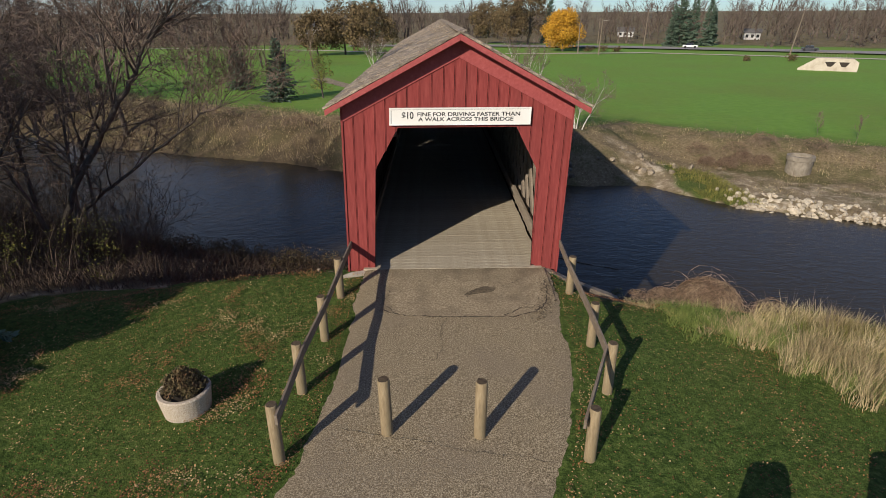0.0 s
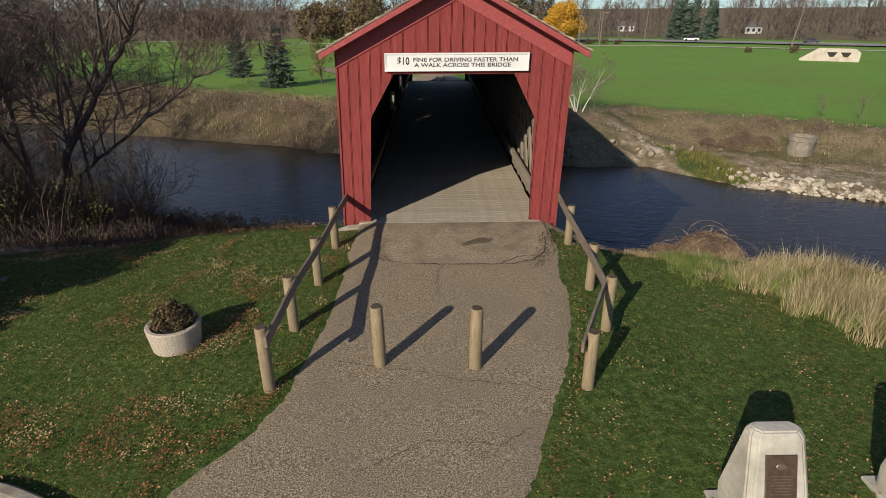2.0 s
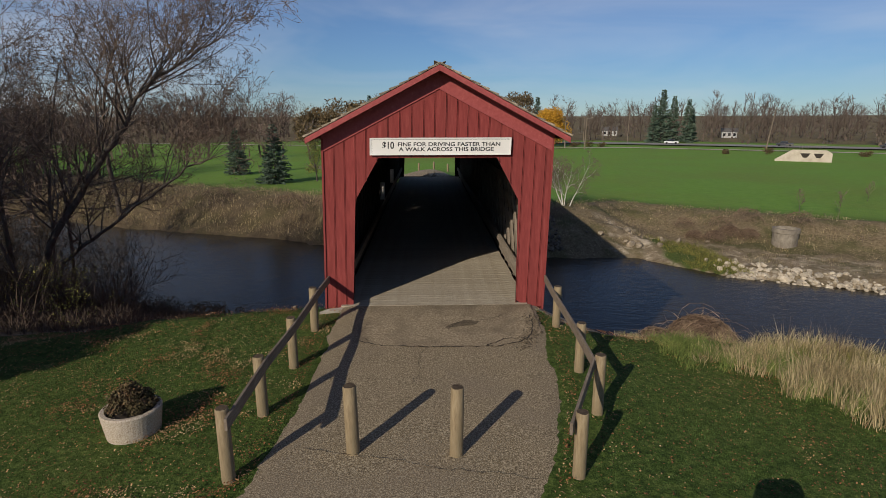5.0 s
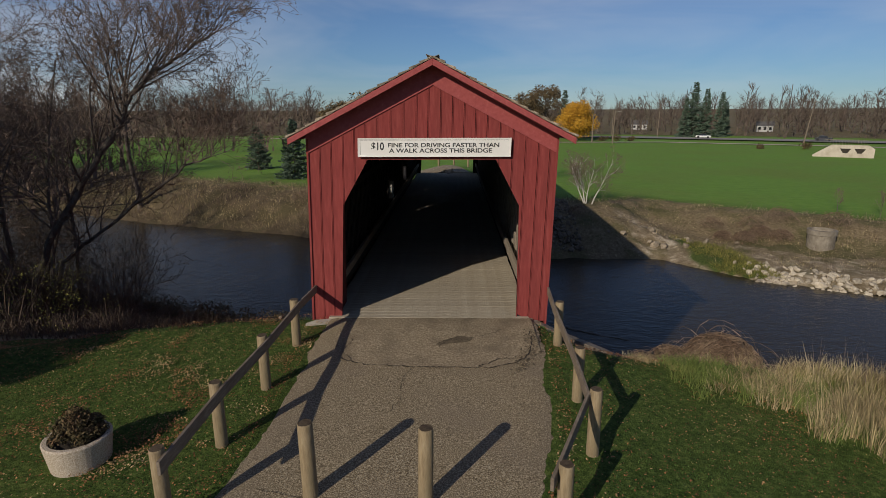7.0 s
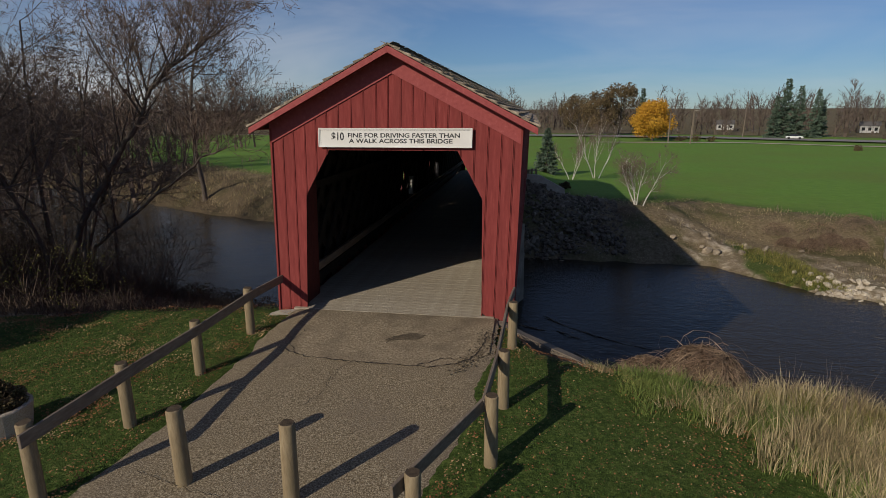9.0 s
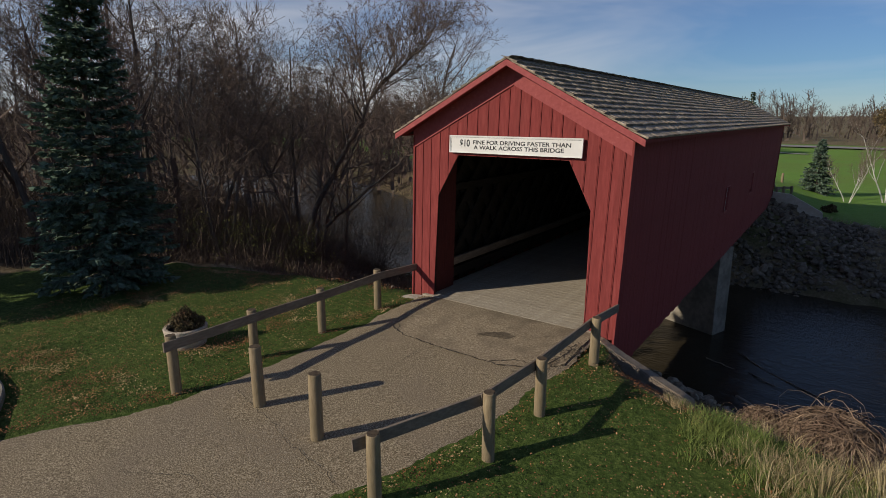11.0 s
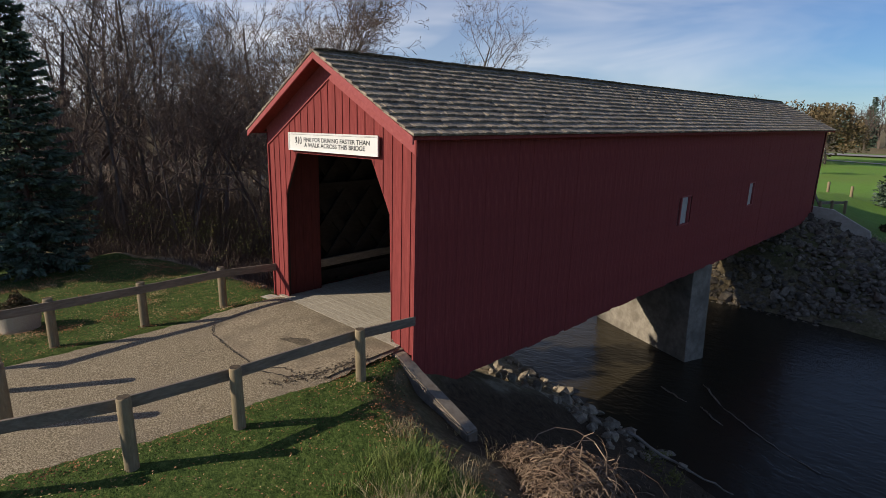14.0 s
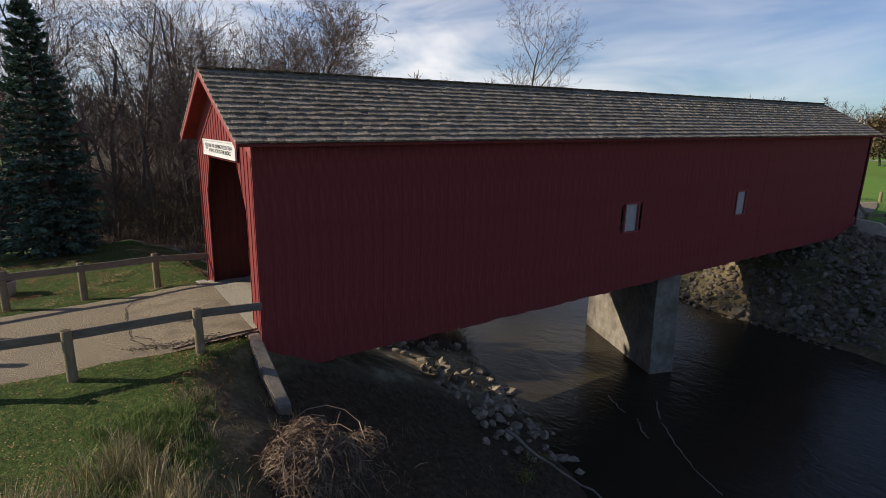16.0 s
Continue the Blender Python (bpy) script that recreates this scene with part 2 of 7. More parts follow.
VINE = material("dead_vines", [(0.3, (0.12, 0.076, 0.050)), (0.6, (0.235, 0.165, 0.11)), (0.85, (0.42, 0.325, 0.225))], 1.5, 4, 0.85, island=0.5)
CARPAINT = material("dark_car_paint", [(0.3, (0.03, 0.032, 0.036)), (0.7, (0.05, 0.05, 0.055))], 2.0, 3, 0.3, spec=0.5)
CARWHITE = material("white_car_paint", [(0.3, (0.68, 0.68, 0.66)), (0.7, (0.76, 0.76, 0.74))], 2.0, 3, 0.3, spec=0.5)
GLASS = material("dark_window_glass", [(0.3, (0.012, 0.014, 0.016)), (0.7, (0.02, 0.022, 0.025))], 2.0, 2, 0.08, spec=0.6)
RUBBER = material("tyre_rubber", [(0.3, (0.015, 0.015, 0.015)), (0.7, (0.03, 0.03, 0.03))], 8.0, 3, 0.9)
ROAD = material("road_asphalt", [(0.3, (0.20, 0.185, 0.165)), (0.7, (0.29, 0.27, 0.24))], 3.0, 8, 0.9, coarse=(0.1, (0.32, 0.30, 0.27), 0.5))
SIDING = material("white_house_siding", [(0.3, (0.42, 0.41, 0.39)), (0.7, (0.54, 0.53, 0.50))], 2.0, 4, 0.7)
ROOFING = material("grey_house_roof", [(0.3, (0.09, 0.085, 0.08)), (0.7, (0.15, 0.14, 0.13))], 3.0, 5, 0.9)
ROCK_SHADED = material("shaded_broken_limestone", [(0.25, (0.075, 0.058, 0.040)), (0.55, (0.18, 0.145, 0.105)), (0.85, (0.34, 0.29, 0.22))], 1.8, 8, 0.85, 0.5, 9, island=-0.4)
ROCK_ONE = material("broken_limestone", [(0.25, (0.13, 0.10, 0.07)), (0.55, (0.30, 0.245, 0.175)), (0.85, (0.52, 0.45, 0.35))], 1.8, 8, 0.85, 0.5, 9, island=-0.32)
POTHOLE = material("dark_worn_hollow", [(0.3, (0.055, 0.043, 0.028)), (0.7, (0.16, 0.125, 0.082))], 14.0, 6, 0.95, 0.4, 40)
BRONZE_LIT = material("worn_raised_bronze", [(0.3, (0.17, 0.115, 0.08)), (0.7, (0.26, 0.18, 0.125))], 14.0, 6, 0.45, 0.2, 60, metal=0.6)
GUTTER = material("stained_gutter_concrete", [(0.3, (0.17, 0.135, 0.10)), (0.55, (0.25, 0.205, 0.155)), (0.8, (0.33, 0.28, 0.22))], 6.0, 8, 0.9, 0.3, 40, coarse=(0.8, (0.14, 0.11, 0.08), 0.6))
# ---- helpers for meshes ----
def part(name, bm, mat, parent=None, label="", smooth=False):
    """Links a bmesh as one mesh object under a thing or a part."""
    me = bpy.data.meshes.new(name)
    bm.to_mesh(me)
    bm.free()
    return part_mesh(name, me, mat, parent, label, smooth)


def part_mesh(name, me, mat, parent=None, label="", smooth=False):
    for x in mat if isinstance(mat, (list, tuple)) else [mat]:
        me.materials.append(x)
    if smooth:
        me.polygons.foreach_set("use_smooth", [True] * len(me.polygons))
    ob = new(name, me)
    if parent:
        ob.parent = parent
    if label:
        tagged(ob, label)
    return ob


def thing(name, label, category, group="", kind="", at=(0, 0, 0)):
    ob = new(name)
    ob.empty_display_size = 0.2
    ob.location = at
    return tagged(ob, label, category, group, kind)


def box(bm, x0, x1, y0, y1, z0, z1, m=None):
    vs = [bm.verts.new(m @ Vector(c) if m else c) for c in ((x0, y0, z0), (x1, y0, z0), (x1, y1, z0), (x0, y1, z0), (x0, y0, z1), (x1, y0, z1), (x1, y1, z1), (x0, y1, z1))]
    for f in ((0, 3, 2, 1), (4, 5, 6, 7), (0, 1, 5, 4), (1, 2, 6, 5), (2, 3, 7, 6), (3, 0, 4, 7)):
        bm.faces.new([vs[i] for i in f])
    return vs


def beam(bm, a, b, w, h, up=(0, 0, 1)):
    """A squared timber from a to b, w wide across and h deep along up."""
    a, b = Vector(a), Vector(b)
    d = (b - a).normalized()
    s = d.cross(Vector(up)).normalized() * w / 2
    u = s.cross(d).normalized() * h / 2
    vs = [bm.verts.new(p + i * s + j * u) for p in (a, b) for i, j in ((-1, -1), (1, -1), (1, 1), (-1, 1))]
    for f in ((0, 1, 2, 3), (7, 6, 5, 4), (0, 4, 5, 1), (1, 5, 6, 2), (2, 6, 7, 3), (3, 7, 4, 0)):
        bm.faces.new([vs[i] for i in f])


def soften(bm, w, segments=1):
    bmesh.ops.recalc_face_normals(bm, faces=bm.faces)
    bmesh.ops.bevel(bm, geom=[e for e in bm.edges if e.is_manifold and e.calc_face_angle(0) > 0.5], offset=w, segments=segments, affect="EDGES")


def mesh_of(name, verts, faces):
    me = bpy.data.meshes.new(name)
    me.from_pydata(verts, [], faces)
    return me


def smoothstep(t):
    t = np.clip(t, 0, 1)
    return t * t * (3 - 2 * t)


def wobble(x, y, s, seed=0.0):
    return noise.noise((x * s, y * s, seed))


# ---- ground ----
PATH_L = ((-14, -11.6, -10.7, -10.0, -9.4, -8.3, -7.44, -6, -4, -2, 0.0), (0.2, -1.9, -3.2, -4.5, -4.15, -3.36, -2.98, -2.80, -2.74, -2.68, -2.55))
PATH_R = ((-14, -12.5, -10.7, -9.67, -8.54, -7.05, -5.5, -4, -2, 0.0), (0.9, -0.1, 0.25, 0.80, 1.33, 1.90, 2.38, 2.60, 2.74, 2.75))
WATER = -5.5
NEAR_TOP = ((-90, -40, -19, -16.4, -12, -8, -4, 0, 2.8, 3.6, 5, 7, 10, 16, 26, 60), (-10, -9, -6.7, -4.4, -2.3, -0.3, 0.2, 0.4, -0.1, -1.6, -2.2, -2.2, -3.3, -6.5, -12, -32))
NEAR_WATER = ((-90, -41, -29, -20, -6, 0, 2.7, 6.5, 13, 20, 30, 60), (42, 27, 20.5, 15.8, 12.4, 10.4, 9.6, 8.2, 5.5, 1.5, -4, -20))
FAR_WATER = ((-90, -41, -29, -14, -8.6, -3, 0, 5, 9.6, 16, 20, 27.7, 40, 60), (70, 45.2, 39.4, 34.4, 31.3, 27.6, 27, 26.8, 26.4, 26.1, 21.2, 17.1, 10, -2))
FAR_TOP = ((-90, -41, -29, -18, -10, -5, 0, 5, 13.5, 18.3, 24.5, 32.7, 45, 60), (84, 58, 50, 45, 41, 36.5, 35.2, 35.2, 35.5, 39.5, 34.5, 29.5, 21, 10))


def bank(curve, x):
    return np.interp(x, curve[0], curve[1])


def ground_z(x, y):
    """The height of the land at x, y (arrays)."""
    yt, yn, yf, yp = (bank(c, x) for c in (NEAR_TOP, NEAR_WATER, FAR_WATER, FAR_TOP))
    near = -0.10 - 0.028 * np.clip(-y, 0, 14) - 0.035 * np.clip(np.abs(x) - 3, 0, 12)
    far = -2.5 - 0.6 * smoothstep((x - 8) / 14) - (1.1 - 0.6 * smoothstep((x - 8) / 14)) * smoothstep((y - yp) / 130)
    # the road's approach stands higher behind the far end of the bridge
    far = far + 2.3 * np.exp(-((x - 0.3) / 4.6) ** 2) * smoothstep((75 - y) / 35)
    z = np.where(y < yt, near, 0)
    lin = np.clip((y - yt) / (yn - yt), 0, 1)
    down = lin ** np.interp(x, (-14, -9, -5, -3, 3, 12), (1.6, 0.8, 0.5, 0.55, 1.0, 1.0))
    z = np.where((y >= yt) & (y < yn), near + (WATER - near) * down, z)
    t = (y - yn) / np.maximum(yf - yn, 0.1)
    z = np.where((y >= yn) & (y < yf), WATER - 0.1 - 0.9 * np.sin(np.clip(t, 0, 1) * np.pi), z)
    up = (y - yf) / np.maximum(yp - yf, 0.1)
    steep = 0.45 * np.clip(up * 2.2, 0, 1) + 0.55 * smoothstep(up)
    terrace = 0.14 * np.clip(up * 8, 0, 1) + 0.34 * np.clip(up, 0, 1) + 0.52 * smoothstep((up - 0.55) / 0.45)
    k = smoothstep((x - 14) / 6)
    up = steep * (1 - k) + terrace * k
    z = np.where((y >= yf) & (y < yp), WATER + (far - WATER) * up, z)
    z = np.where(y >= yp, far, z)
    return z


def gz(x, y):
    return float(ground_z(np.array([float(x)]), np.array([float(y)]))[0])


def axis_steps(*spans):
    return np.unique(np.concatenate([np.linspace(a, b, n) for a, b, n in spans]).round(3))


gx = axis_steps((-2600, -300, 12), (-300, -60, 25), (-60, -18, 60), (-18, 18, 130), (18, 60, 60), (60, 300, 25), (300, 2600, 12))
gy = axis_steps((-2600, -120, 10), (-120, -20, 20), (-20, 14, 120), (14, 50, 100), (50, 160, 60), (160, 400, 25), (400, 2600, 12))
GX, GY = np.meshgrid(gx, gy)
GZ = ground_z(GX, GY)
rough_amt = np.where((GY > bank(NEAR_TOP, GX) + 0.6) & (GY < bank(FAR_TOP, GX) + 1) & (np.abs(GX) < 60), 0.22, 0.025) * (np.abs(GX) < 300) * (np.abs(GY) < 300)
bump_n = np.array([noise.fractal((x * 0.55, y * 0.55, 3.1), 1.0, 2.0, 4) if a > 0 else 0.0 for x, y, a in zip(GX.ravel(), GY.ravel(), rough_amt.ravel())]).reshape(GX.shape)
GZ = GZ + bump_n * rough_amt
# hills on the horizon
dist = np.hypot(GX, GY)
GZ = GZ + np.clip((dist - 500) / 2000, 0, 1) * 16
W_, H_ = len(gx), len(gy)
under = (GX > -4.2) & (GX < 2.6) & (GY > -13) & (GY < 0.6) & (GX > np.interp(GY, *PATH_L) + 0.35) & (GX < np.interp(GY, *PATH_R) - 0.35)
GZ = np.where(under, GZ - 0.12, GZ)
gverts = np.stack([GX.ravel(), GY.ravel(), GZ.ravel()], 1)
ii = np.arange(W_ * H_).reshape(H_, W_)
gfaces = np.stack([ii[:-1, :-1], ii[:-1, 1:], ii[1:, 1:], ii[1:, :-1]], -1).reshape(-1, 4)
gme = mesh_of("ground", gverts.tolist(), gfaces.tolist())
yt_, yn_, yf_, yp_ = (bank(c, GX) for c in (NEAR_TOP, NEAR_WATER, FAR_WATER, FAR_TOP))
dry = smoothstep((GY - (yt_ - 0.3) - 2.4 * smoothstep((-4 - GX) / 2) * smoothstep((GX + 15) / 2)) / 1.2) * smoothstep((yp_ + 3.0 - GY) / 4.5)
dry = np.maximum(dry, 0.95 * np.exp(-((GX - 4.9) / 1.4) ** 2 - ((GY + 1.0) / 1.0) ** 2))
# rough ground under the woods upstream
dry = np.maximum(dry, smoothstep((-17 - GX) / 2) * smoothstep((GY + 12 - 0.4 * (-GX - 19)) / 4) * (GY < 45))
dry = np.maximum(dry, smoothstep((GX - 7.2 + 0.3 * (GY + 3)) / 1.2) * smoothstep((GY + 6.5 + (GX - 7) * 0.75) / 2) * (GY < 20) * (GX < 60))
soil = ((GY > yf_ - 1) & (GY < yf_ + 7.5)) * smoothstep((GX - 12.5) / 3) * 0.62 + ((GY > yt_ + 1.5) & (GY < yn_ + 0.5)) * 0.7
field = smoothstep((GY - yp_ + 2) / 8) * (dist < 215)
dry = np.maximum(dry, smoothstep((dist - 205) / 25))
# dark soil, the near slopes' shade painted in; the shaded lawn upstream reaches further down
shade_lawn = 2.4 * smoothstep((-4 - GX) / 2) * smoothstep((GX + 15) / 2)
soil_and_shade = smoothstep((GY - yt_ - 0.8 - shade_lawn) / 1.2) * (GY < yn_ + 3) * smoothstep((np.abs(GX) - 2.2) / 1.0)
soil_and_shade = np.maximum(soil_and_shade, smoothstep((-13.5 - GX + 0.9 * np.minimum(0, GY - 1)) / 2.5) * (GY > -14) * (GY < yn_ + 3))
soil_and_shade = np.maximum(soil_and_shade, 0.6 * smoothstep((-7 - GX) / 4) * ((GY > yf_ - 1) & (GY < yp_ - 1.5)))
soil_and_shade = np.maximum(soil_and_shade, 0.8 * np.exp(-((GX - 6.0) / 1.3) ** 2 - ((GY - 0.1) / 1.0) ** 2))
# sandy washed-out edge and green patches on the far bank
lush = smoothstep((GX - 17.2) / 1.5) * smoothstep((22.5 - GX) / 2) * ((GY > yf_ + 0.3) & (GY < yf_ + 7)) * 0.75
for key, arr in (("dry", dry), ("soil", soil), ("field", field), ("soil_and_shade", soil_and_shade), ("lush", lush)):
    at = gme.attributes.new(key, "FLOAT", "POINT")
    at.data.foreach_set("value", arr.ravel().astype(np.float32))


def ground_material():
    m = bpy.data.materials.new("lawn_and_river_bank")
    m.use_nodes = True
    n, l = m.node_tree.nodes, m.node_tree.links
    b = n["Principled BSDF"]
    b.inputs["Roughness"].default_value, b.inputs["Specular IOR Level"].default_value = 0.9, 0.15
    tc = n.new("ShaderNodeTexCoord")

    def noise_node(scale, detail=6, rough=0.65):
        x = n.new("ShaderNodeTexNoise")
        x.inputs["Scale"].default_value, x.inputs["Detail"].default_value, x.inputs["Roughness"].default_value = scale, detail, rough
        l.new(tc.outputs["Object"], x.inputs["Vector"])
        return x.outputs["Fac"]

    def ramp(fac, stops):
        r = n.new("ShaderNodeValToRGB")
        while len(r.color_ramp.elements) < len(stops):
            r.color_ramp.elements.new(0.5)
        for e, (p, c) in zip(r.color_ramp.elements, stops):
            e.position, e.color = p, (*c, 1)
        l.new(fac, r.inputs["Fac"])
        return r.outputs["Color"]

    def mix(fac, a, c):
        x = n.new("ShaderNodeMix")
        x.data_type = "RGBA"
        l.new(fac, x.inputs["Factor"])
        l.new(a, x.inputs["A"])
        l.new(c, x.inputs["B"])
        return x.outputs["Result"]

    def remap(fac, a, c, lo=0.0, hi=1.0):
        x = n.new("ShaderNodeMapRange")
        for k, v in (("From Min", a), ("From Max", c), ("To Min", lo), ("To Max", hi)):
            x.inputs[k].default_value = v
        l.new(fac, x.inputs["Value"])
        return x.outputs["Result"]

    lawn = ramp(noise_node(7.0, 12, 0.85), [(0.36, (0.014, 0.028, 0.005)), (0.5, (0.055, 0.092, 0.017)), (0.64, (0.16, 0.20, 0.052))])
    lawn = mix(remap(noise_node(0.22, 5), 0.42, 0.68, 0, 0.6), lawn, ramp(noise_node(14, 8), [(0.3, (0.05, 0.075, 0.012)), (0.7, (0.115, 0.135, 0.035))]))
    a0 = n.new("ShaderNodeAttribute")
    a0.attribute_name = "field"
    meadow = ramp(noise_node(1.2, 12, 0.85), [(0.3, (0.095, 0.19, 0.030)), (0.5, (0.145, 0.265, 0.042)), (0.72, (0.205, 0.325, 0.062))])
    meadow = mix(remap(noise_node(0.07, 5), 0.42, 0.65, 0, 0.55), meadow, ramp(noise_node(3, 8), [(0.3, (0.12, 0.16, 0.03)), (0.7, (0.20, 0.24, 0.06))]))
    lawn = mix(a0.outputs["Fac"], lawn, meadow)
    straw = ramp(noise_node(5.0, 10, 0.75), [(0.3, (0.075, 0.055, 0.030)), (0.5, (0.185, 0.140, 0.080)), (0.72, (0.34, 0.275, 0.17))])
    straw = mix(remap(noise_node(0.35, 6), 0.45, 0.62, 0, 0.75), straw, ramp(noise_node(6, 8), [(0.3, (0.035, 0.045, 0.014)), (0.7, (0.12, 0.12, 0.04))]))
    earth = ramp(noise_node(0.9, 12, 0.75), [(0.36, (0.12, 0.090, 0.056)), (0.5, (0.27, 0.212, 0.14)), (0.62, (0.55, 0.465, 0.345))])
    a1, a2 = n.new("ShaderNodeAttribute"), n.new("ShaderNodeAttribute")
    a1.attribute_name, a2.attribute_name = "dry", "soil"
    edge = noise_node(1.3, 6)
    x = n.new("ShaderNodeMath")
    x.operation = "MULTIPLY_ADD"
    l.new(edge, x.inputs[0])
    x.inputs[1].default_value = 1.2
    l.new(a1.outputs["Fac"], x.inputs[2])
    dry_f = remap(x.outputs["Value"], 0.9, 1.25)
    y = n.new("ShaderNodeMath")
    y.operation = "MULTIPLY_ADD"
    l.new(noise_node(0.6, 7), y.inputs[0])
    y.inputs[1].default_value = 1.4
    l.new(a2.outputs["Fac"], y.inputs[2])
    soil_f = remap(y.outputs["Value"], 1.15, 1.45)
    a3, a4 = n.new("ShaderNodeAttribute"), n.new("ShaderNodeAttribute")
    a3.attribute_name, a4.attribute_name = "soil_and_shade", "lush"
    bare = mix(soil_f, straw, earth)
    z = n.new("ShaderNodeMath")
    z.operation = "MULTIPLY_ADD"
    l.new(noise_node(0.45, 5), z.inputs[0])
    z.inputs[1].default_value = 1.4
    l.new(a4.outputs["Fac"], z.inputs[2])
    bare = mix(remap(z.outputs["Value"], 1.05, 1.35), bare, ramp(noise_node(8, 8), [(0.3, (0.035, 0.055, 0.012)), (0.7, (0.12, 0.15, 0.04))]))
    # mixes in the dark soil tone that carries the slopes' shade
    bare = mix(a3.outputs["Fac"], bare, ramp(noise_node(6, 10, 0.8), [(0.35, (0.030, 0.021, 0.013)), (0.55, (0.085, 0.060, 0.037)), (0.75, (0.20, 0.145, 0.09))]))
    c = mix(dry_f, lawn, bare)
    l.new(c, b.inputs["Base Color"])
    bp = n.new("ShaderNodeBump")
    bp.inputs["Strength"].default_value, bp.inputs["Distance"].default_value = 0.9, 0.06
    l.new(noise_node(16, 8, 0.7), bp.inputs["Height"])
    l.new(bp.outputs["Normal"], b.inputs["Normal"])
    return m


GROUND_MAT = ground_material()
ground = tagged(part_mesh("ground", gme, GROUND_MAT, smooth=True), "green lawn, dry river banks and flat fields", "ground", kind="structure")

# ---- river ----
def water_material():
    m = bpy.data.materials.new("dark_river_water")
    m.use_nodes = True
    n, l = m.node_tree.nodes, m.node_tree.links
    b = n["Principled BSDF"]
    b.inputs["Base Color"].default_value = (0.036, 0.029, 0.018, 1)
    b.inputs["Roughness"].default_value, b.inputs["IOR"].default_value, b.inputs["Specular IOR Level"].default_value = 0.15, 1.33, 0.20
    tc, mp = n.new("ShaderNodeTexCoord"), n.new("ShaderNodeMapping")
    mp.inputs["Rotation"].default_value = (0, 0, 0.5)
    mp.inputs["Scale"].default_value = (0.8, 1.6, 1)
    l.new(tc.outputs["Object"], mp.inputs["Vector"])
    last = None
    for s, d, k in ((5.0, 6, 0.020), (1.1, 3, 0.034)):
        z, bp = n.new("ShaderNodeTexNoise"), n.new("ShaderNodeBump")
        z.inputs["Scale"].default_value, z.inputs["Detail"].default_value, z.inputs["Distortion"].default_value = s, d, 0.6
        bp.inputs["Strength"].default_value, bp.inputs["Distance"].default_value = 0.9, k
        l.new(mp.outputs["Vector"], z.inputs["Vector"])
        l.new(z.outputs["Fac"], bp.inputs["Height"])
        if last:
            l.new(last, bp.inputs["Normal"])
        last = bp.outputs["Normal"]
    l.new(last, b.inputs["Normal"])
    return m


bm = bmesh.new()
xs = list(range(-90, 61, 5))
rows_ = [[bm.verts.new((x, float(bank(c, x)) + o, WATER)) for x in xs] for c, o in ((NEAR_WATER, -2.5), (FAR_WATER, 2.5))]
for i in range(len(xs) - 1):
    bm.faces.new((rows_[0][i], rows_[0][i + 1], rows_[1][i + 1], rows_[1][i]))
tagged(part("water", bm, water_material()), "dark rippled river water under the bridge", "river", kind="structure")

# ---- path ----
def lerp_tab(tab, v):
    return float(np.interp(v, tab[0], tab[1]))


def path_z(x, y):
    rise = smoothstep((y + 2.6) / 2.4)
    return gz(x, y) * (1 - float(rise)) + -0.03 * float(rise) + 0.02


verts, faces = [], []
ys = np.linspace(-14, 0.02, 150)
for y in ys:
    l_ = lerp_tab(PATH_L, y) + 0.06 * wobble(0, y, 1.8, 1.0) + 0.07 * wobble(0, y, 9, 2.0)
    r_ = lerp_tab(PATH_R, y) + 0.06 * wobble(3, y, 1.8, 5.0) + 0.07 * wobble(3, y, 9, 6.0)
    for k in range(25):
        x = l_ + (r_ - l_) * k / 24
        edge = 0.035 * (k in (0, 24))
        verts.append((x, y, path_z(x, y) - edge + 0.008 * wobble(x, y, 1.5, 9)))
for j in range(len(ys) - 1):
    for k in range(24):
        a = j * 25 + k
        faces.append((a, a + 1, a + 26, a + 25))
path = tagged(part_mesh("path", mesh_of("path", verts, faces), ASPHALT, smooth=True), "worn grey-brown asphalt path leading into the bridge", "path", kind="structure")
# ---- covered bridge ----
LEAN_X = 0.025
LENGTH = 35.2
HALF = 3.06
EAVE_Z, RIDGE_Z = 4.66, 6.44
bridge = thing("covered_bridge", "long red board-and-batten covered bridge with a weathered shingle roof", "covered bridge")


def lean(bm):
    """The old frame leans a little to its downstream side."""
    for v in bm.verts:
        v.co.x += LEAN_X * v.co.z
    return bm


def roof_z(x):
    return RIDGE_Z - (RIDGE_Z - EAVE_Z) * abs(x) / 3.40



def top_line(x):
    """Underside of the roof over x."""
    return roof_z(x) - 0.09


def opening_edge(x):
    """Top of the portal's opening at x, or the foot of the wall beside it."""
    a = abs(x)
    if a >= 2.30:
        return -0.12
    if a > 2.21:
        return -0.12 + 3.07 * (2.30 - a) / 0.09
    if a > 1.58:
        return 2.95 + (4.09 - 2.95) * (2.21 - a) / 0.63
    return 4.09


def board(bm, xs, y0, y1):
    """One upright board of the portal: xs are its cuts across, its foot follows the opening and its head the roof."""
    cols = []
    for x, side in xs:
        e = 1e-4 * side
        cols.append([bm.verts.new((x, y, z)) for y in (y0, y1) for z in (opening_edge(x + e), top_line(x))])
    for a, b in zip(cols, cols[1:]):
        bm.faces.new((a[0], b[0], b[1], a[1]))
        bm.faces.new((b[2], a[2], a[3], b[3]))
        bm.faces.new((a[0], a[2], b[2], b[0]))
        bm.faces.new((a[1], b[1], b[3], a[3]))
    for c, flip in ((cols[0], False), (cols[-1], True)):
        f = (c[0], c[1], c[3], c[2])
        bm.faces.new(f if flip else f[::-1])


KNOTS = [-2.30, -2.21, -1.58, 0.0, 1.58, 2.21, 2.30]


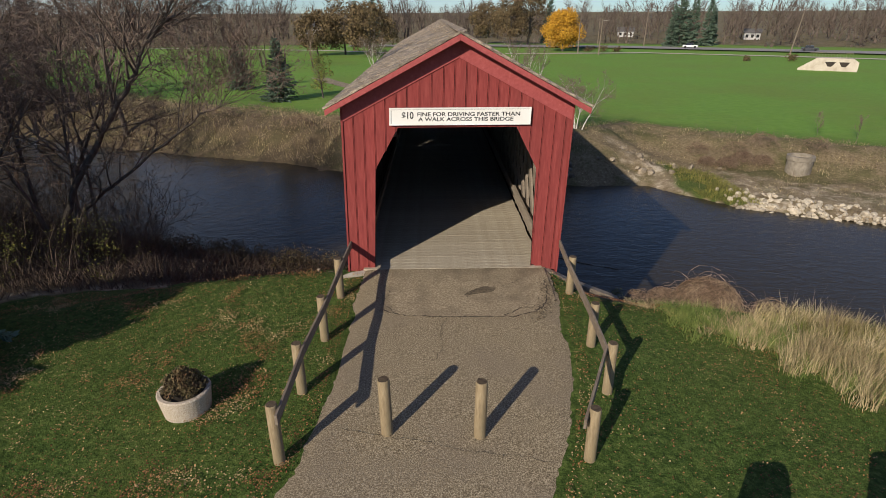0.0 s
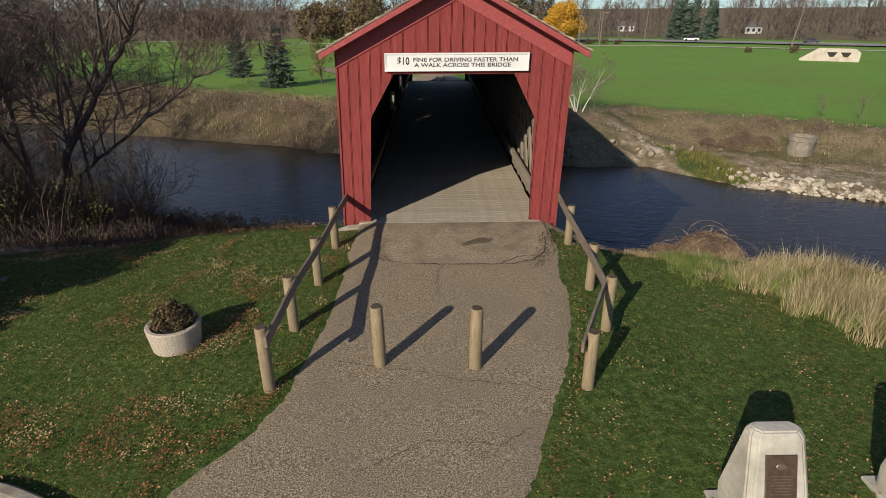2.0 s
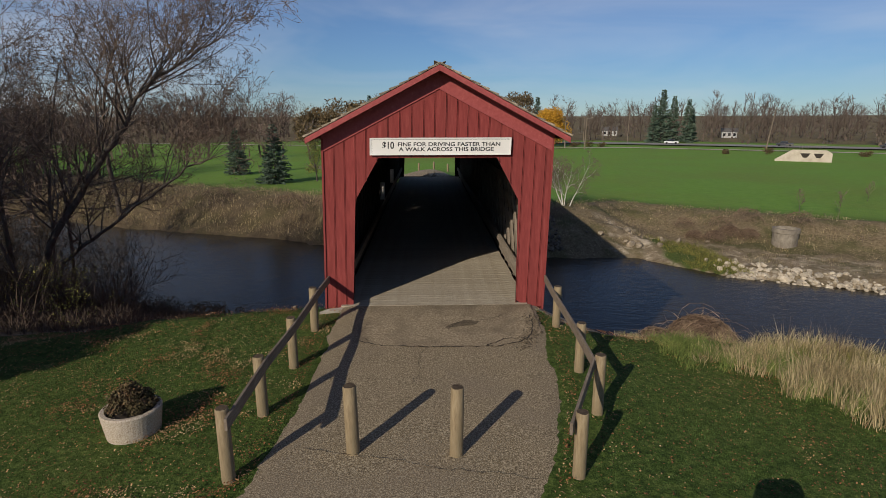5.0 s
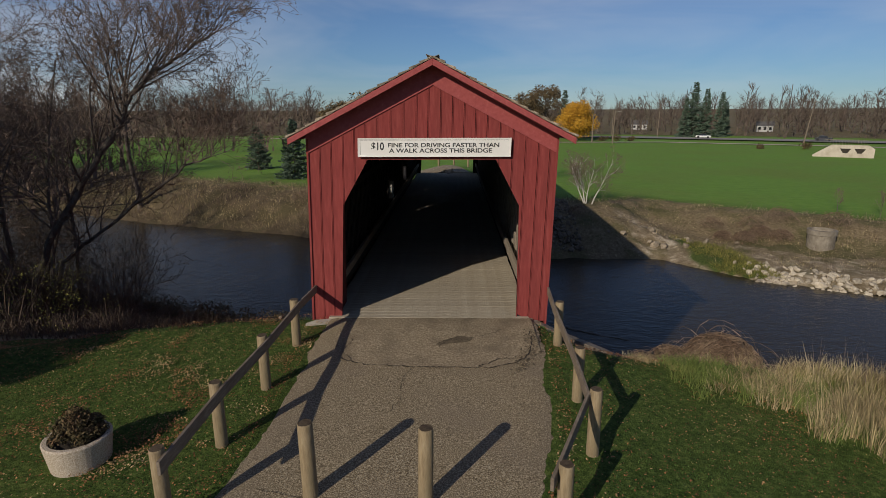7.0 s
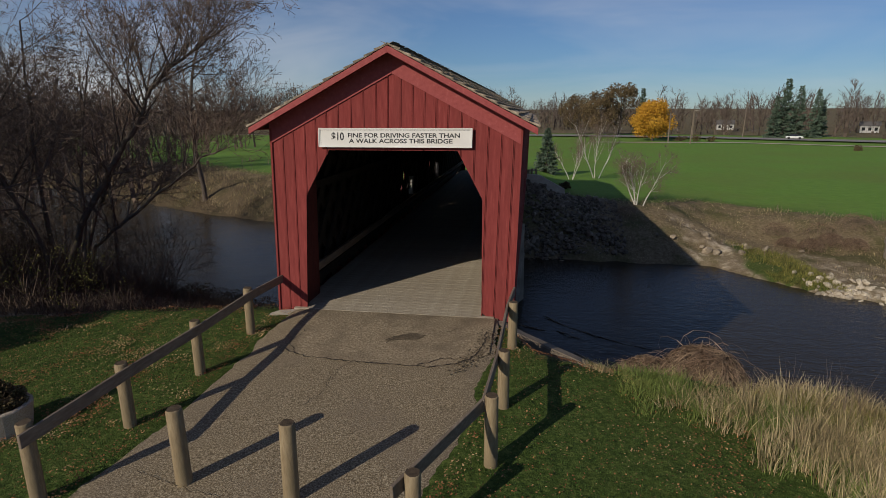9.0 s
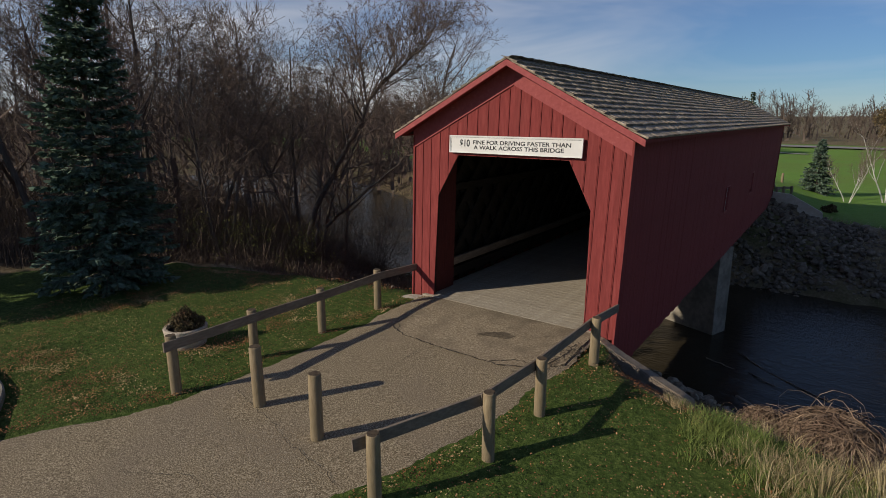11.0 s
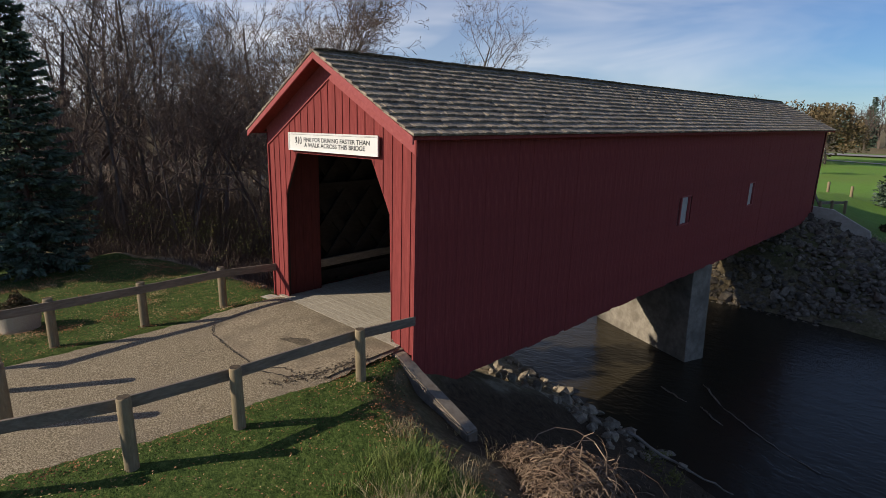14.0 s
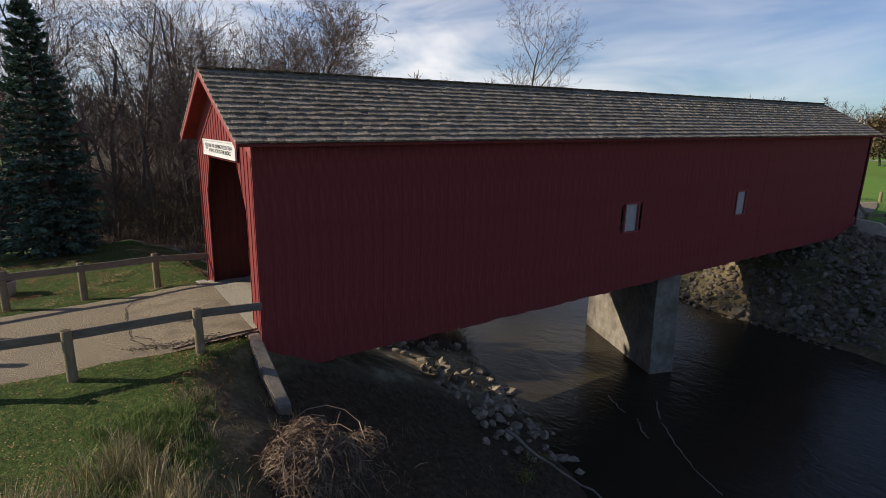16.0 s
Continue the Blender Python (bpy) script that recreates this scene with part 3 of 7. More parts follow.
def portal(y, sign):
    """The boarded end wall at y; sign -1 faces the near bank."""
    y_face = y + sign * 0.03
    wall = thing("portal_wall", "", "")
    wall.parent = bridge
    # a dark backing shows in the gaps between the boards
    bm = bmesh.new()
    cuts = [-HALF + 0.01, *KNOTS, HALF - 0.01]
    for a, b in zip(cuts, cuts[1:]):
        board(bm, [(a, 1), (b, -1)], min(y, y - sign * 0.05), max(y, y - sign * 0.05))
    part("backing", lean(bm), SHADED_WOOD, wall)
    rnd = random.Random(4)
    edges = [-HALF]
    while edges[-1] < HALF - 0.4:
        edges.append(edges[-1] + rnd.uniform(0.275, 0.325))
    edges.append(HALF)
    for a, b in zip(edges, edges[1:]):
        a2, b2 = a + 0.007, b - 0.007
        mids = [k for k in KNOTS if a2 + 0.01 < k < b2 - 0.01]
        xs = [(a2, 1)]
        for k in mids:
            xs += [(k, -1), (k, 1)] if abs(k) == 2.30 else [(k, 1)]
        xs.append((b2, -1))
        bm = bmesh.new()
        d = 0.003 * rnd.random()
        ya, yb = y_face + sign * d, y + sign * 0.001
        chunks, cur = [], [xs[0]]
        for p in xs[1:]:
            if p[0] == cur[-1][0]:
                chunks.append(cur)
                cur = [p]
            else:
                cur.append(p)
        chunks.append(cur)
        for c in chunks:
            if len(c) > 1:
                board(bm, c, min(ya, yb), max(ya, yb))
        part("board", lean(bm), RED, wall)
    # narrow slats over the gaps, and the wide boards under the rake
    for e in edges[1:-1]:
        lo, hi = opening_edge(e), top_line(e) - 0.42
        if abs(abs(e) - 2.305) < 0.03:
            lo = -0.12
        bm = bmesh.new()
        y2 = y_face + sign * 0.004
        box(bm, e + 0.006, e + 0.022, min(y2, y2 + sign * 0.014), max(y2, y2 + sign * 0.014), lo, hi)
        part("slat", lean(bm), RED, wall)
    for s in (-1, 1):
        bm = bmesh.new()
        ya, yb = sorted((y_face + sign * 0.005, y_face + sign * 0.032))
        vs = [[bm.verts.new((s * x, yy, z)) for x, z in ((0.002, top_line(0) - 0.01), (HALF + 0.03, top_line(HALF + 0.03) - 0.01), (HALF + 0.03, top_line(HALF + 0.03) - 0.50), (0.002, top_line(0) - 0.50))] for yy in (ya, yb)]
        bm.faces.new(vs[0])
        bm.faces.new(vs[1][::-1])
        for i in range(4):
            bm.faces.new((vs[0][i], vs[1][i], vs[1][(i + 1) % 4], vs[0][(i + 1) % 4]))
        bmesh.ops.recalc_face_normals(bm, faces=bm.faces)
        part("frieze_board", lean(bm), RED_TRIM, wall)
    return wall


portal(0.05, -1)
portal(LENGTH - 0.05, 1)

# side walls: upright boards on nailers, two small openings each
WINDOWS = ((13.62, 14.38, 1.15, 2.2), (21.4, 22.16, 1.15, 2.2))
board_meshes = []
for k in range(5):
    bm = bmesh.new()
    w = 0.29 + 0.005 * k
    box(bm, -0.0125 - 0.001 * k, 0.0125 + 0.001 * k, 0, w, -1.12 - 0.012 * k, 4.64)
    me = bpy.data.meshes.new("board")
    lean(bm).to_mesh(me)
    bm.free()
    me.materials.append(RED)
    board_meshes.append(me)

def side_wall(s):
    wall = thing("side_wall", "", "")
    wall.parent = bridge
    rnd = random.Random(11 + s)
    y = 0.06
    x = s * (HALF - 0.013)
    while y < LENGTH - 0.3:
        k = rnd.randrange(5)
        w = 0.29 + 0.005 * k
        if y + w > LENGTH - 0.06:
            break
        hole = [h for h in WINDOWS if h[0] < y + w and y < h[1]]
        if hole:
            h = hole[0]
            for z0, z1 in ((-1.12, h[2]), (h[3], 4.64)):
                bm = bmesh.new()
                box(bm, -0.0125, 0.0125, 0, w, z0, z1)
                o = part("board", lean(bm), RED, wall)
                o.location = (x, y, 0)
        else:
            o = new("board", board_meshes[k])
            o.parent, o.location = wall, (x + rnd.uniform(-0.003, 0.003), y, 0)
        y += w + 0.003
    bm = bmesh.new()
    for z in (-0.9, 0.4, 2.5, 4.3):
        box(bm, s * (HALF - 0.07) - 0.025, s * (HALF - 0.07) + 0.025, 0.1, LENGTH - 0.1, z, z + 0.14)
    part("nailer", lean(bm), SHADED_WOOD, wall)
    for h in WINDOWS:
        win = thing("window", "", "")
        win.parent = wall
        for a in ((h[0] - 0.05, h[0] + 0.02, h[2] - 0.05, h[3] + 0.05), (h[1] - 0.02, h[1] + 0.05, h[2] - 0.05, h[3] + 0.05)):
            bm = bmesh.new()
            box(bm, s * HALF - 0.07, s * HALF + 0.018, a[0], a[1], a[2], a[3])
            part("frame_post", lean(bm), RED_TRIM, win)
        for z in (h[2] - 0.05, h[3]):
            bm = bmesh.new()
            box(bm, s * HALF - 0.07, s * HALF + 0.018, h[0] + 0.02, h[1] - 0.02, z, z + 0.05)
            part("frame_rail", lean(bm), RED_TRIM, win)
        if s < 0:
            bm = bmesh.new()
            box(bm, -HALF + 0.36, -HALF + 0.60, h[1] - 0.20, h[1] - 0.17, 0.95, 1.85)
            part("reveal_board", lean(bm), SHUTTER, win, "greyed white board lit by the opening")
        if s > 0:
            bm = bmesh.new()
            box(bm, s * HALF - 0.09, s * HALF - 0.075, h[0] - 0.04, h[1] + 0.04, h[2] - 0.04, h[3] + 0.04)
            part("shutter", lean(bm), SHUTTER, win, "white painted inner shutter board")
    # the corner post covers the board ends
    for y in (0.0, LENGTH - 0.06):
        bm = bmesh.new()
        box(bm, s * HALF - 0.02, s * HALF + 0.028, y - 0.02, y + 0.10, -0.6, 4.6)
        part("corner_board", lean(bm), RED, wall)


side_wall(1)
side_wall(-1)

# ---- roof ----
roof = thing("roof", "", "")
roof.parent = bridge
bm = bmesh.new()
for s in (-1, 1):
    vs = [bm.verts.new((s * x, y, z + o)) for y in (-0.38, LENGTH + 0.38) for x, z, o in ((0, RIDGE_Z, -0.035), (3.36, roof_z(3.36), -0.035), (3.36, roof_z(3.36), -0.075), (0, RIDGE_Z, -0.075))]
    for f in ((0, 1, 2, 3), (7, 6, 5, 4), (0, 4, 5, 1), (1, 5, 6, 2), (2, 6, 7, 3)):
        bm.faces.new([vs[i] for i in (f if s > 0 else reversed(f))])
part("roof_deck", lean(bm), SHADED_WOOD, roof)
for s in (-1, 1):
    for y, sg in ((-0.40, -1), (LENGTH + 0.40, 1)):
        bm = bmesh.new()
        ya, yb = y - 0.02, y + 0.02
        vs = [[bm.verts.new((s * x, yy, roof_z(x) + o)) for x, o in ((0.001, -0.02), (3.42, -0.02), (3.42, -0.17), (0.001, -0.17))] for yy in (ya, yb)]
        bm.faces.new(vs[0])
        bm.faces.new(vs[1][::-1])
        for i in range(4):
            bm.faces.new((vs[0][i], vs[1][i], vs[1][(i + 1) % 4], vs[0][(i + 1) % 4]))
        soften(bm, 0.006)
        part("rake_board", lean(bm), RED_TRIM, roof, "red rake board with worn paint")
        # boarded underside of the overhang
        bm = bmesh.new()
        a, b = sorted((y - sg * 0.02, (0.02 if sg < 0 else LENGTH - 0.02)))
        vs = [bm.verts.new((s * x, yy, roof_z(x) + o)) for yy in (a, b) for x, o in ((0.001, -0.078), (3.36, -0.078), (3.36, -0.098), (0.001, -0.098))]
        for f in ((0, 1, 2, 3), (7, 6, 5, 4), (0, 4, 5, 1), (2, 6, 7, 3), (1, 5, 6, 2)):
            bm.faces.new([vs[i] for i in f])
        bmesh.ops.recalc_face_normals(bm, faces=bm.faces)
        part("soffit", lean(bm), RED, roof)
    bm = bmesh.new()
    box(bm, min(s * 3.36, s * 3.38), max(s * 3.36, s * 3.38), -0.38, LENGTH + 0.38, roof_z(3.38) - 0.11, roof_z(3.38) - 0.035)
    part("eave_board", lean(bm), RED, roof)
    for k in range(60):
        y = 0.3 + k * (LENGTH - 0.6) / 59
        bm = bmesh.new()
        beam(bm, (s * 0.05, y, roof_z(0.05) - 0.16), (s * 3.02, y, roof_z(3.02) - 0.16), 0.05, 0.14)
        part("rafter", lean(bm), SHADED_WOOD, roof)

# split-cedar shingles, laid in courses; those past the near stretch are one mesh
SLOPE = math.atan2(RIDGE_Z - EAVE_Z, 3.40)
SLOPE_L = math.hypot(RIDGE_Z - EAVE_Z, 3.40)
COURSES = 14


def shingle_verts(w, length, t):
    """A thin wedge, thick at its butt: origin at the butt's near lower corner, y up the slope, x along the eave."""
    return [(0, 0, 0), (w, 0, 0), (w, length, 0), (0, length, 0), (0, 0, t), (w, 0, t), (w, length, 0.004), (0, length, 0.004)]


SHINGLE_F = ((0, 3, 2, 1), (4, 5, 6, 7), (0, 1, 5, 4), (1, 2, 6, 5), (3, 0, 4, 7))
shingle_meshes = []
for k in range(8):
    me = mesh_of("shingle", shingle_verts(0.13 + 0.022 * k, 0.47, 0.042 + 0.006 * (k % 4)), SHINGLE_F)
    me.materials.append(SHINGLE_ONE)
    shingle_meshes.append(me)
for s in (-1, 1):
    rnd = random.Random(21 + s)
    verts, faces, single = [], [], 0
    for c in range(COURSES):
        up = -0.05 + c * (SLOPE_L + 0.02) / COURSES
        y = -0.43
        while y < LENGTH + 0.43:
            k = rnd.randrange(8)
            w = 0.13 + 0.022 * k
            d = rnd.uniform(-0.009, 0.009) - (0.025 if rnd.random() < 0.03 else 0)
            tilt = rnd.uniform(-0.012, 0.012)
            u = up + d
            # along the slope: inward and up; the wedge rides on the course below
            dx, dz = -s * math.cos(SLOPE), math.sin(SLOPE)
            px, pz_ = s * (3.40 - u * math.cos(SLOPE)), EAVE_Z + u * math.sin(SLOPE)
            lift = 0.012
            nx, nz = s * math.sin(SLOPE), math.cos(SLOPE)
            m = Matrix(((0, dx, nx, px + nx * lift), (1 if s > 0 else -1, 0, 0, y if s > 0 else y + w), (0, dz, nz, pz_ + nz * lift), (0, 0, 0, 1)))
            m = m @ Matrix.Rotation(-0.05 + tilt, 4, "X") @ Matrix.Rotation(rnd.gauss(0, 0.014), 4, "Y") @ Matrix.Rotation(rnd.uniform(-0.015, 0.015), 4, "Z")
            m.translation.x += LEAN_X * m.translation.z
            if s > 0 and y < 4.4 and single < 300:
                o = new("shingle", shingle_meshes[k])
                o.parent = roof
                o.matrix_basis = m
                single += 1
            else:
                b0 = len(verts)
                verts += [tuple(m @ Vector(v)) for v in shingle_verts(w, 0.47, 0.042 + 0.006 * (k % 4))]
                faces += [tuple(b0 + i for i in f) for f in SHINGLE_F]
            y += w + rnd.uniform(0.002, 0.008)
    tagged(part_mesh("shingles", mesh_of("shingles", verts, faces), SHINGLE, roof), kind="stuff")
for s in (-1, 1):
    y = -0.44
    rnd = random.Random(31 + s)
    while y < LENGTH + 0.4:
        w = rnd.uniform(0.35, 0.6)
        bm = bmesh.new()
        m = Matrix.Translation((0, y, RIDGE_Z + 0.02)) @ Matrix.Rotation(s * SLOPE, 4, "Y")
        box(bm, min(0, s * 0.14), max(0, s * 0.14), 0, w + 0.02, 0.0, 0.02 + rnd.uniform(0, 0.006), m)
        part("ridge_shingle", lean(bm), SHINGLE, roof)
        y += w

# ---- inside: deck planks, lattice trusses, guard rails ----
deck = thing("deck", "", "")
deck.parent = bridge
plank_meshes = []
for k in range(6):
    bm = bmesh.new()
    box(bm, -2.62, 2.62, 0, 0.195 + 0.008 * k, -0.06, 0.0)
    soften(bm, 0.0025)
    me = bpy.data.meshes.new("plank")
    bm.to_mesh(me)
    bm.free()
    me.materials.append(DECK)
    plank_meshes.append(me)
rnd = random.Random(41)
y = -0.10
while y < LENGTH - 0.1:
    k = rnd.randrange(6)
    o = new("plank", plank_meshes[k])
    o.parent = deck
    o.location = (rnd.uniform(-0.015, 0.015), y, rnd.uniform(-0.0015, 0.001))
    y += 0.195 + 0.008 * k + rnd.uniform(0.002, 0.005)
for x in (-2.4, -1.6, -0.8, 0, 0.8, 1.6, 2.4):
    bm = bmesh.new()
    box(bm, x - 0.1, x + 0.1, 0.02, LENGTH - 0.02, -0.45, -0.062)
    part("stringer", bm, SHADED_WOOD, deck)
for x in (-2.86, 2.86):
    bm = bmesh.new()
    box(bm, x - 0.12, x + 0.12, 0.1, LENGTH - 0.1, -1.0, -0.5)
    part("lower_chord", bm, SHADED_WOOD, deck)
for k in range(18):
    y = 0.8 + k * 1.96
    bm = bmesh.new()
    box(bm, -2.95, 2.95, y, y + 0.2, -0.75, -0.46)
    part("floor_beam", bm, SHADED_WOOD, deck)
for s in (-1, 1):
    truss = thing("lattice_truss", "", "")
    truss.parent = bridge
    lat = []
    for k in range(-3, 36):
        for d, off in ((1, 0.0), (-1, 0.07)):
            y0 = k * 1.0 + (0 if d > 0 else 3.6)
            a, b = Vector((s * (2.72 + off), y0, 0.0)), Vector((s * (2.72 + off), y0 + d * 3.6, 4.3))
            t0, t1 = 0.0, 1.0
            for lim, g in ((0.15, 1), (LENGTH - 0.15, -1)):
                da, db = (a.y - lim) * g, (b.y - lim) * g
                if da < 0 and db < 0:
                    t1 = -1
                elif da < 0:
                    t0 = max(t0, da / (da - db))
                elif db < 0:
                    t1 = min(t1, da / (da - db))
            if t1 - t0 > 0.05:
                lat.append((a.lerp(b, t0), a.lerp(b, t1)))
    # paler downstream as if sunlit, darker upstream: light and shade put into the wood
    for a, b in lat:
        bm = bmesh.new()
        beam(bm, a, b, 0.27, 0.065, (1, 0, 0))
        part("lattice_board", lean(bm), WEATHERED if s > 0 else SHADED_WOOD, truss)
    for z, h in ((0.18, 0.28), (4.15, 0.25), (2.9, 0.22)):
        bm = bmesh.new()
        box(bm, min(s * 2.60, s * 2.67), max(s * 2.60, s * 2.67), 0.15, LENGTH - 0.15, z, z + h)
        part("chord", lean(bm), WEATHERED if s > 0 else SHADED_WOOD, truss)
    # the upstream rail's greyer wood carries that side's shade
    bm = bmesh.new()
    box(bm, s * 2.49 - 0.05, s * 2.49 + 0.05, 0.5, LENGTH - 0.5, 0.62, 0.86)
    soften(bm, 0.01)
    part("guard_rail", lean(bm), WEATHERED if s > 0 else RAIL, truss, "pale weathered guard rail" if s > 0 else "weathered guard rail, greyed to stand for shade")
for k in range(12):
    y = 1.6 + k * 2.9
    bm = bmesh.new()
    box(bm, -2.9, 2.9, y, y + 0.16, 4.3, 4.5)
    part("tie_beam", lean(bm), SHADED_WOOD, bridge)
# red boarding just inside the near portal, its shade put into the darker paint
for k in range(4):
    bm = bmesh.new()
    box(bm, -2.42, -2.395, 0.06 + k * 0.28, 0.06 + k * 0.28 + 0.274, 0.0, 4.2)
    part("jamb_board", lean(bm), RED_SHADED, bridge)
# boarding behind the trusses, inner shade put into its colour, seen through the lattice
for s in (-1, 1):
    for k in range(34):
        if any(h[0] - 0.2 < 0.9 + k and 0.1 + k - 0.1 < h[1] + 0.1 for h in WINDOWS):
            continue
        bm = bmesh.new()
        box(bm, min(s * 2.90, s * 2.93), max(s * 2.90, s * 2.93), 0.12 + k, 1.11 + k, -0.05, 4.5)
        part("lining_board", lean(bm), SHADED_WOOD, bridge)
# ---- fence posts, rails and bollards ----
def round_post(name, x, y, z0, z1, r, parent=None, lean_x=0.0, lean_y=0.0):
    """A round timber post, slightly tapered, with a chamfered and checked top."""
    rnd = random.Random(int(x * 100) * 7 + int(y * 100))
    bm = bmesh.new()
    rings = [(z0 - 0.25, r), (z0 + (z1 - z0) * 0.5, r * 0.98), (z1 - 0.03, r * 0.96), (z1, r * 0.86)]
    n = 18
    prev = None
    for z, rr in rings:
        k = z - z0
        ring = [bm.verts.new((lean_x * k + rr * (1 + 0.05 * wobble(math.cos(a) * 2, math.sin(a) * 2, 1.5, x + y)) * math.cos(a), lean_y * k + rr * math.sin(a), z - z0 + (rnd.uniform(-0.006, 0.006) if z == z1 else 0))) for a in [i * 2 * math.pi / n for i in range(n)]]
        if prev:
            for i in range(n):
                f = bm.faces.new((prev[i], prev[(i + 1) % n], ring[(i + 1) % n], ring[i]))
                f.smooth = True
        prev = ring
    top = bm.faces.new(prev)
    top.material_index = 1
    ob = part(name, bm, [POST, POSTTOP], parent)
    ob.location = (x, y, z0)
    return ob


for x, y, lx in ((-1.45, -6.68, -0.015), (0.255, -6.78, 0.012)):
    b = round_post("bollard", x, y, gz(x, y), gz(x, y) + 1.22, 0.115, None, lx)
    tagged(b, "round weathered timber bollard standing in the asphalt path", "bollard", "bollards in the path")

LEFT_POSTS = ((-3.08, -1.55, 1.0), (-3.15, -3.55, 0.95), (-3.28, -5.45, 0.92), (-3.28, -7.3, 0.92))
RIGHT_POSTS = ((3.12, -1.45, 0.93), (3.05, -3.95, 0.9), (2.95, -5.6, 0.92), (2.13, -7.38, 0.8))


def fence(posts, end, side):
    f = thing("fence", "low timber fence of round posts and a flat plank rail", "fence")
    tops = []
    for x, y, top in posts:
        round_post("post", x, y, gz(x, y), top, 0.105, f, 0.01 * (wobble(x, y, 3) ))
        tops.append(Vector((x - side * 0.125, y, top - 0.16)))
    pts = [Vector(end), *tops]
    for a, b in zip(pts, pts[1:]):
        bm = bmesh.new()
        d = (b - a).normalized()
        beam(bm, a - d * 0.05, b + d * (0.22 if b is pts[-1] else 0.06), 0.05, 0.2)
        soften(bm, 0.006)
        part("rail", bm, RAIL, f)
    return f


fence(LEFT_POSTS, (-2.95, -0.03, 0.75), -1)
fence(RIGHT_POSTS, (3.1, -0.03, 0.72), 1)

# ---- monuments ----
def monument(x, y):
    z = gz(x, y)
    t = thing("monument", "pale cast stone marker with a slanted face and bronze plaque", "monument", "stone markers on the lawn", at=(x, y, z))
    bm = bmesh.new()
    box(bm, -0.46, 0.46, -0.48, 0.46, -0.08, 0.07)
    soften(bm, 0.015)
    part("base_slab", bm, PALE_STONE, t)
    bm = bmesh.new()
    # outline across (half width) and depth at each height: chamfered corners, the face leans back
    levels = ((0.06, 0.37, -0.38, 0.36), (0.38, 0.41, -0.39, 0.36), (1.36, 0.33, -0.03, 0.24), (1.43, 0.28, 0.02, 0.22))
    prev = None
    for zz, w, y0, y1 in levels:
        c = 0.07
        ring = [bm.verts.new(p) for p in ((-w + c, y0, zz), (w - c, y0, zz), (w, y0 + c, zz), (w, y1 - c, zz), (w - c, y1, zz), (-w + c, y1, zz), (-w, y1 - c, zz), (-w, y0 + c, zz))]
        if prev:
            for i in range(8):
                bm.faces.new((prev[i], prev[(i + 1) % 8], ring[(i + 1) % 8], ring[i]))
        else:
            bm.faces.new(ring[::-1])
        prev = ring
    bm.faces.new(prev)
    soften(bm, 0.02, 2)
    part("block", bm, PALE_STONE, t)
    bm = bmesh.new()
    a = math.atan2(0.98, 0.36)
    m = pose(0, -0.195, 0.93, math.degrees(a), 0, 0)
    box(bm, -0.19, 0.19, -0.28, 0.28, -0.01, 0.016, m)
    soften(bm, 0.008)
    plaque = part("plaque", bm, BRONZE, t, "dark bronze plaque")
    for k in range(7):
        w = 0.13 - 0.025 * ((k * 7) % 3)
        bm = bmesh.new()
        box(bm, -w, w, 0.02 - k * 0.036, 0.032 - k * 0.036, 0.016, 0.0185, m)
        part("writing_line", bm, BRONZE_LIT, plaque)
    bm = bmesh.new()
    bmesh.ops.create_cone(bm, cap_ends=True, segments=24, radius1=0.05, radius2=0.04, depth=0.008, matrix=m @ pose(0, 0.14, 0.02) @ Matrix.Diagonal((1.4, 0.8, 1, 1)))
    part("emblem", bm, BRONZE_LIT, plaque, "oval raised emblem")
    return t


monument(3.6, -10.02)
monument(5.95, -9.75)

# ---- planter ----
pz = gz(-5.48, -5.8)
planter = thing("planter", "round exposed-aggregate concrete planter with a dark shrub", "planter", at=(-5.48, -5.8, pz))
bm = bmesh.new()
prof = ((0.0, -0.05), (0.45, -0.05), (0.47, 0.0), (0.54, 0.5), (0.52, 0.525), (0.45, 0.525), (0.43, 0.42), (0.0, 0.42))
prev = None
for r, z in prof:
    ring = [bm.verts.new((r * math.cos(i * math.pi / 20), r * math.sin(i * math.pi / 20), z)) for i in range(40)] if r else [bm.verts.new((0, 0, z))]
    if prev:
        for i in range(40):
            q = [prev[i % len(prev)], prev[(i + 1) % len(prev)], ring[(i + 1) % len(ring)], ring[i % len(ring)]]
            bm.faces.new(list(dict.fromkeys(q)))
    prev = ring
part("pot", bm, AGGREGATE, planter)
planter.scale = (0.93, 0.93, 0.93)

# ---- pier ----
bm = bmesh.new()
# set askew to the bridge, along the current, with battered faces
foot = ((2.82, 16.48), (3.22, 17.55), (-2.55, 20.05), (-2.95, 18.98))
mid = (sum(p[0] for p in foot) / 4, sum(p[1] for p in foot) / 4)
levels = [[bm.verts.new((mid[0] + (x - mid[0]) * k, mid[1] + (y - mid[1]) * k, z)) for x, y in foot] for z, k in ((-7.0, 1.01), (-1.1, 0.985))]
bm.faces.new(levels[0][::-1])
bm.faces.new(levels[1])
for i in range(4):
    bm.faces.new((levels[0][i], levels[0][(i + 1) % 4], levels[1][(i + 1) % 4], levels[1][i]))
bmesh.ops.subdivide_edges(bm, edges=list(bm.edges), cuts=9, use_grid_fill=True)
for v in bm.verts:
    v.co += Vector((wobble(v.co.y, v.co.z, 1.9, 2), wobble(v.co.x, v.co.z, 1.9, 3), 0)) * 0.025
pier = tagged(part("pier", bm, OLD_CONCRETE, bridge), "stained concrete pier standing in the river")

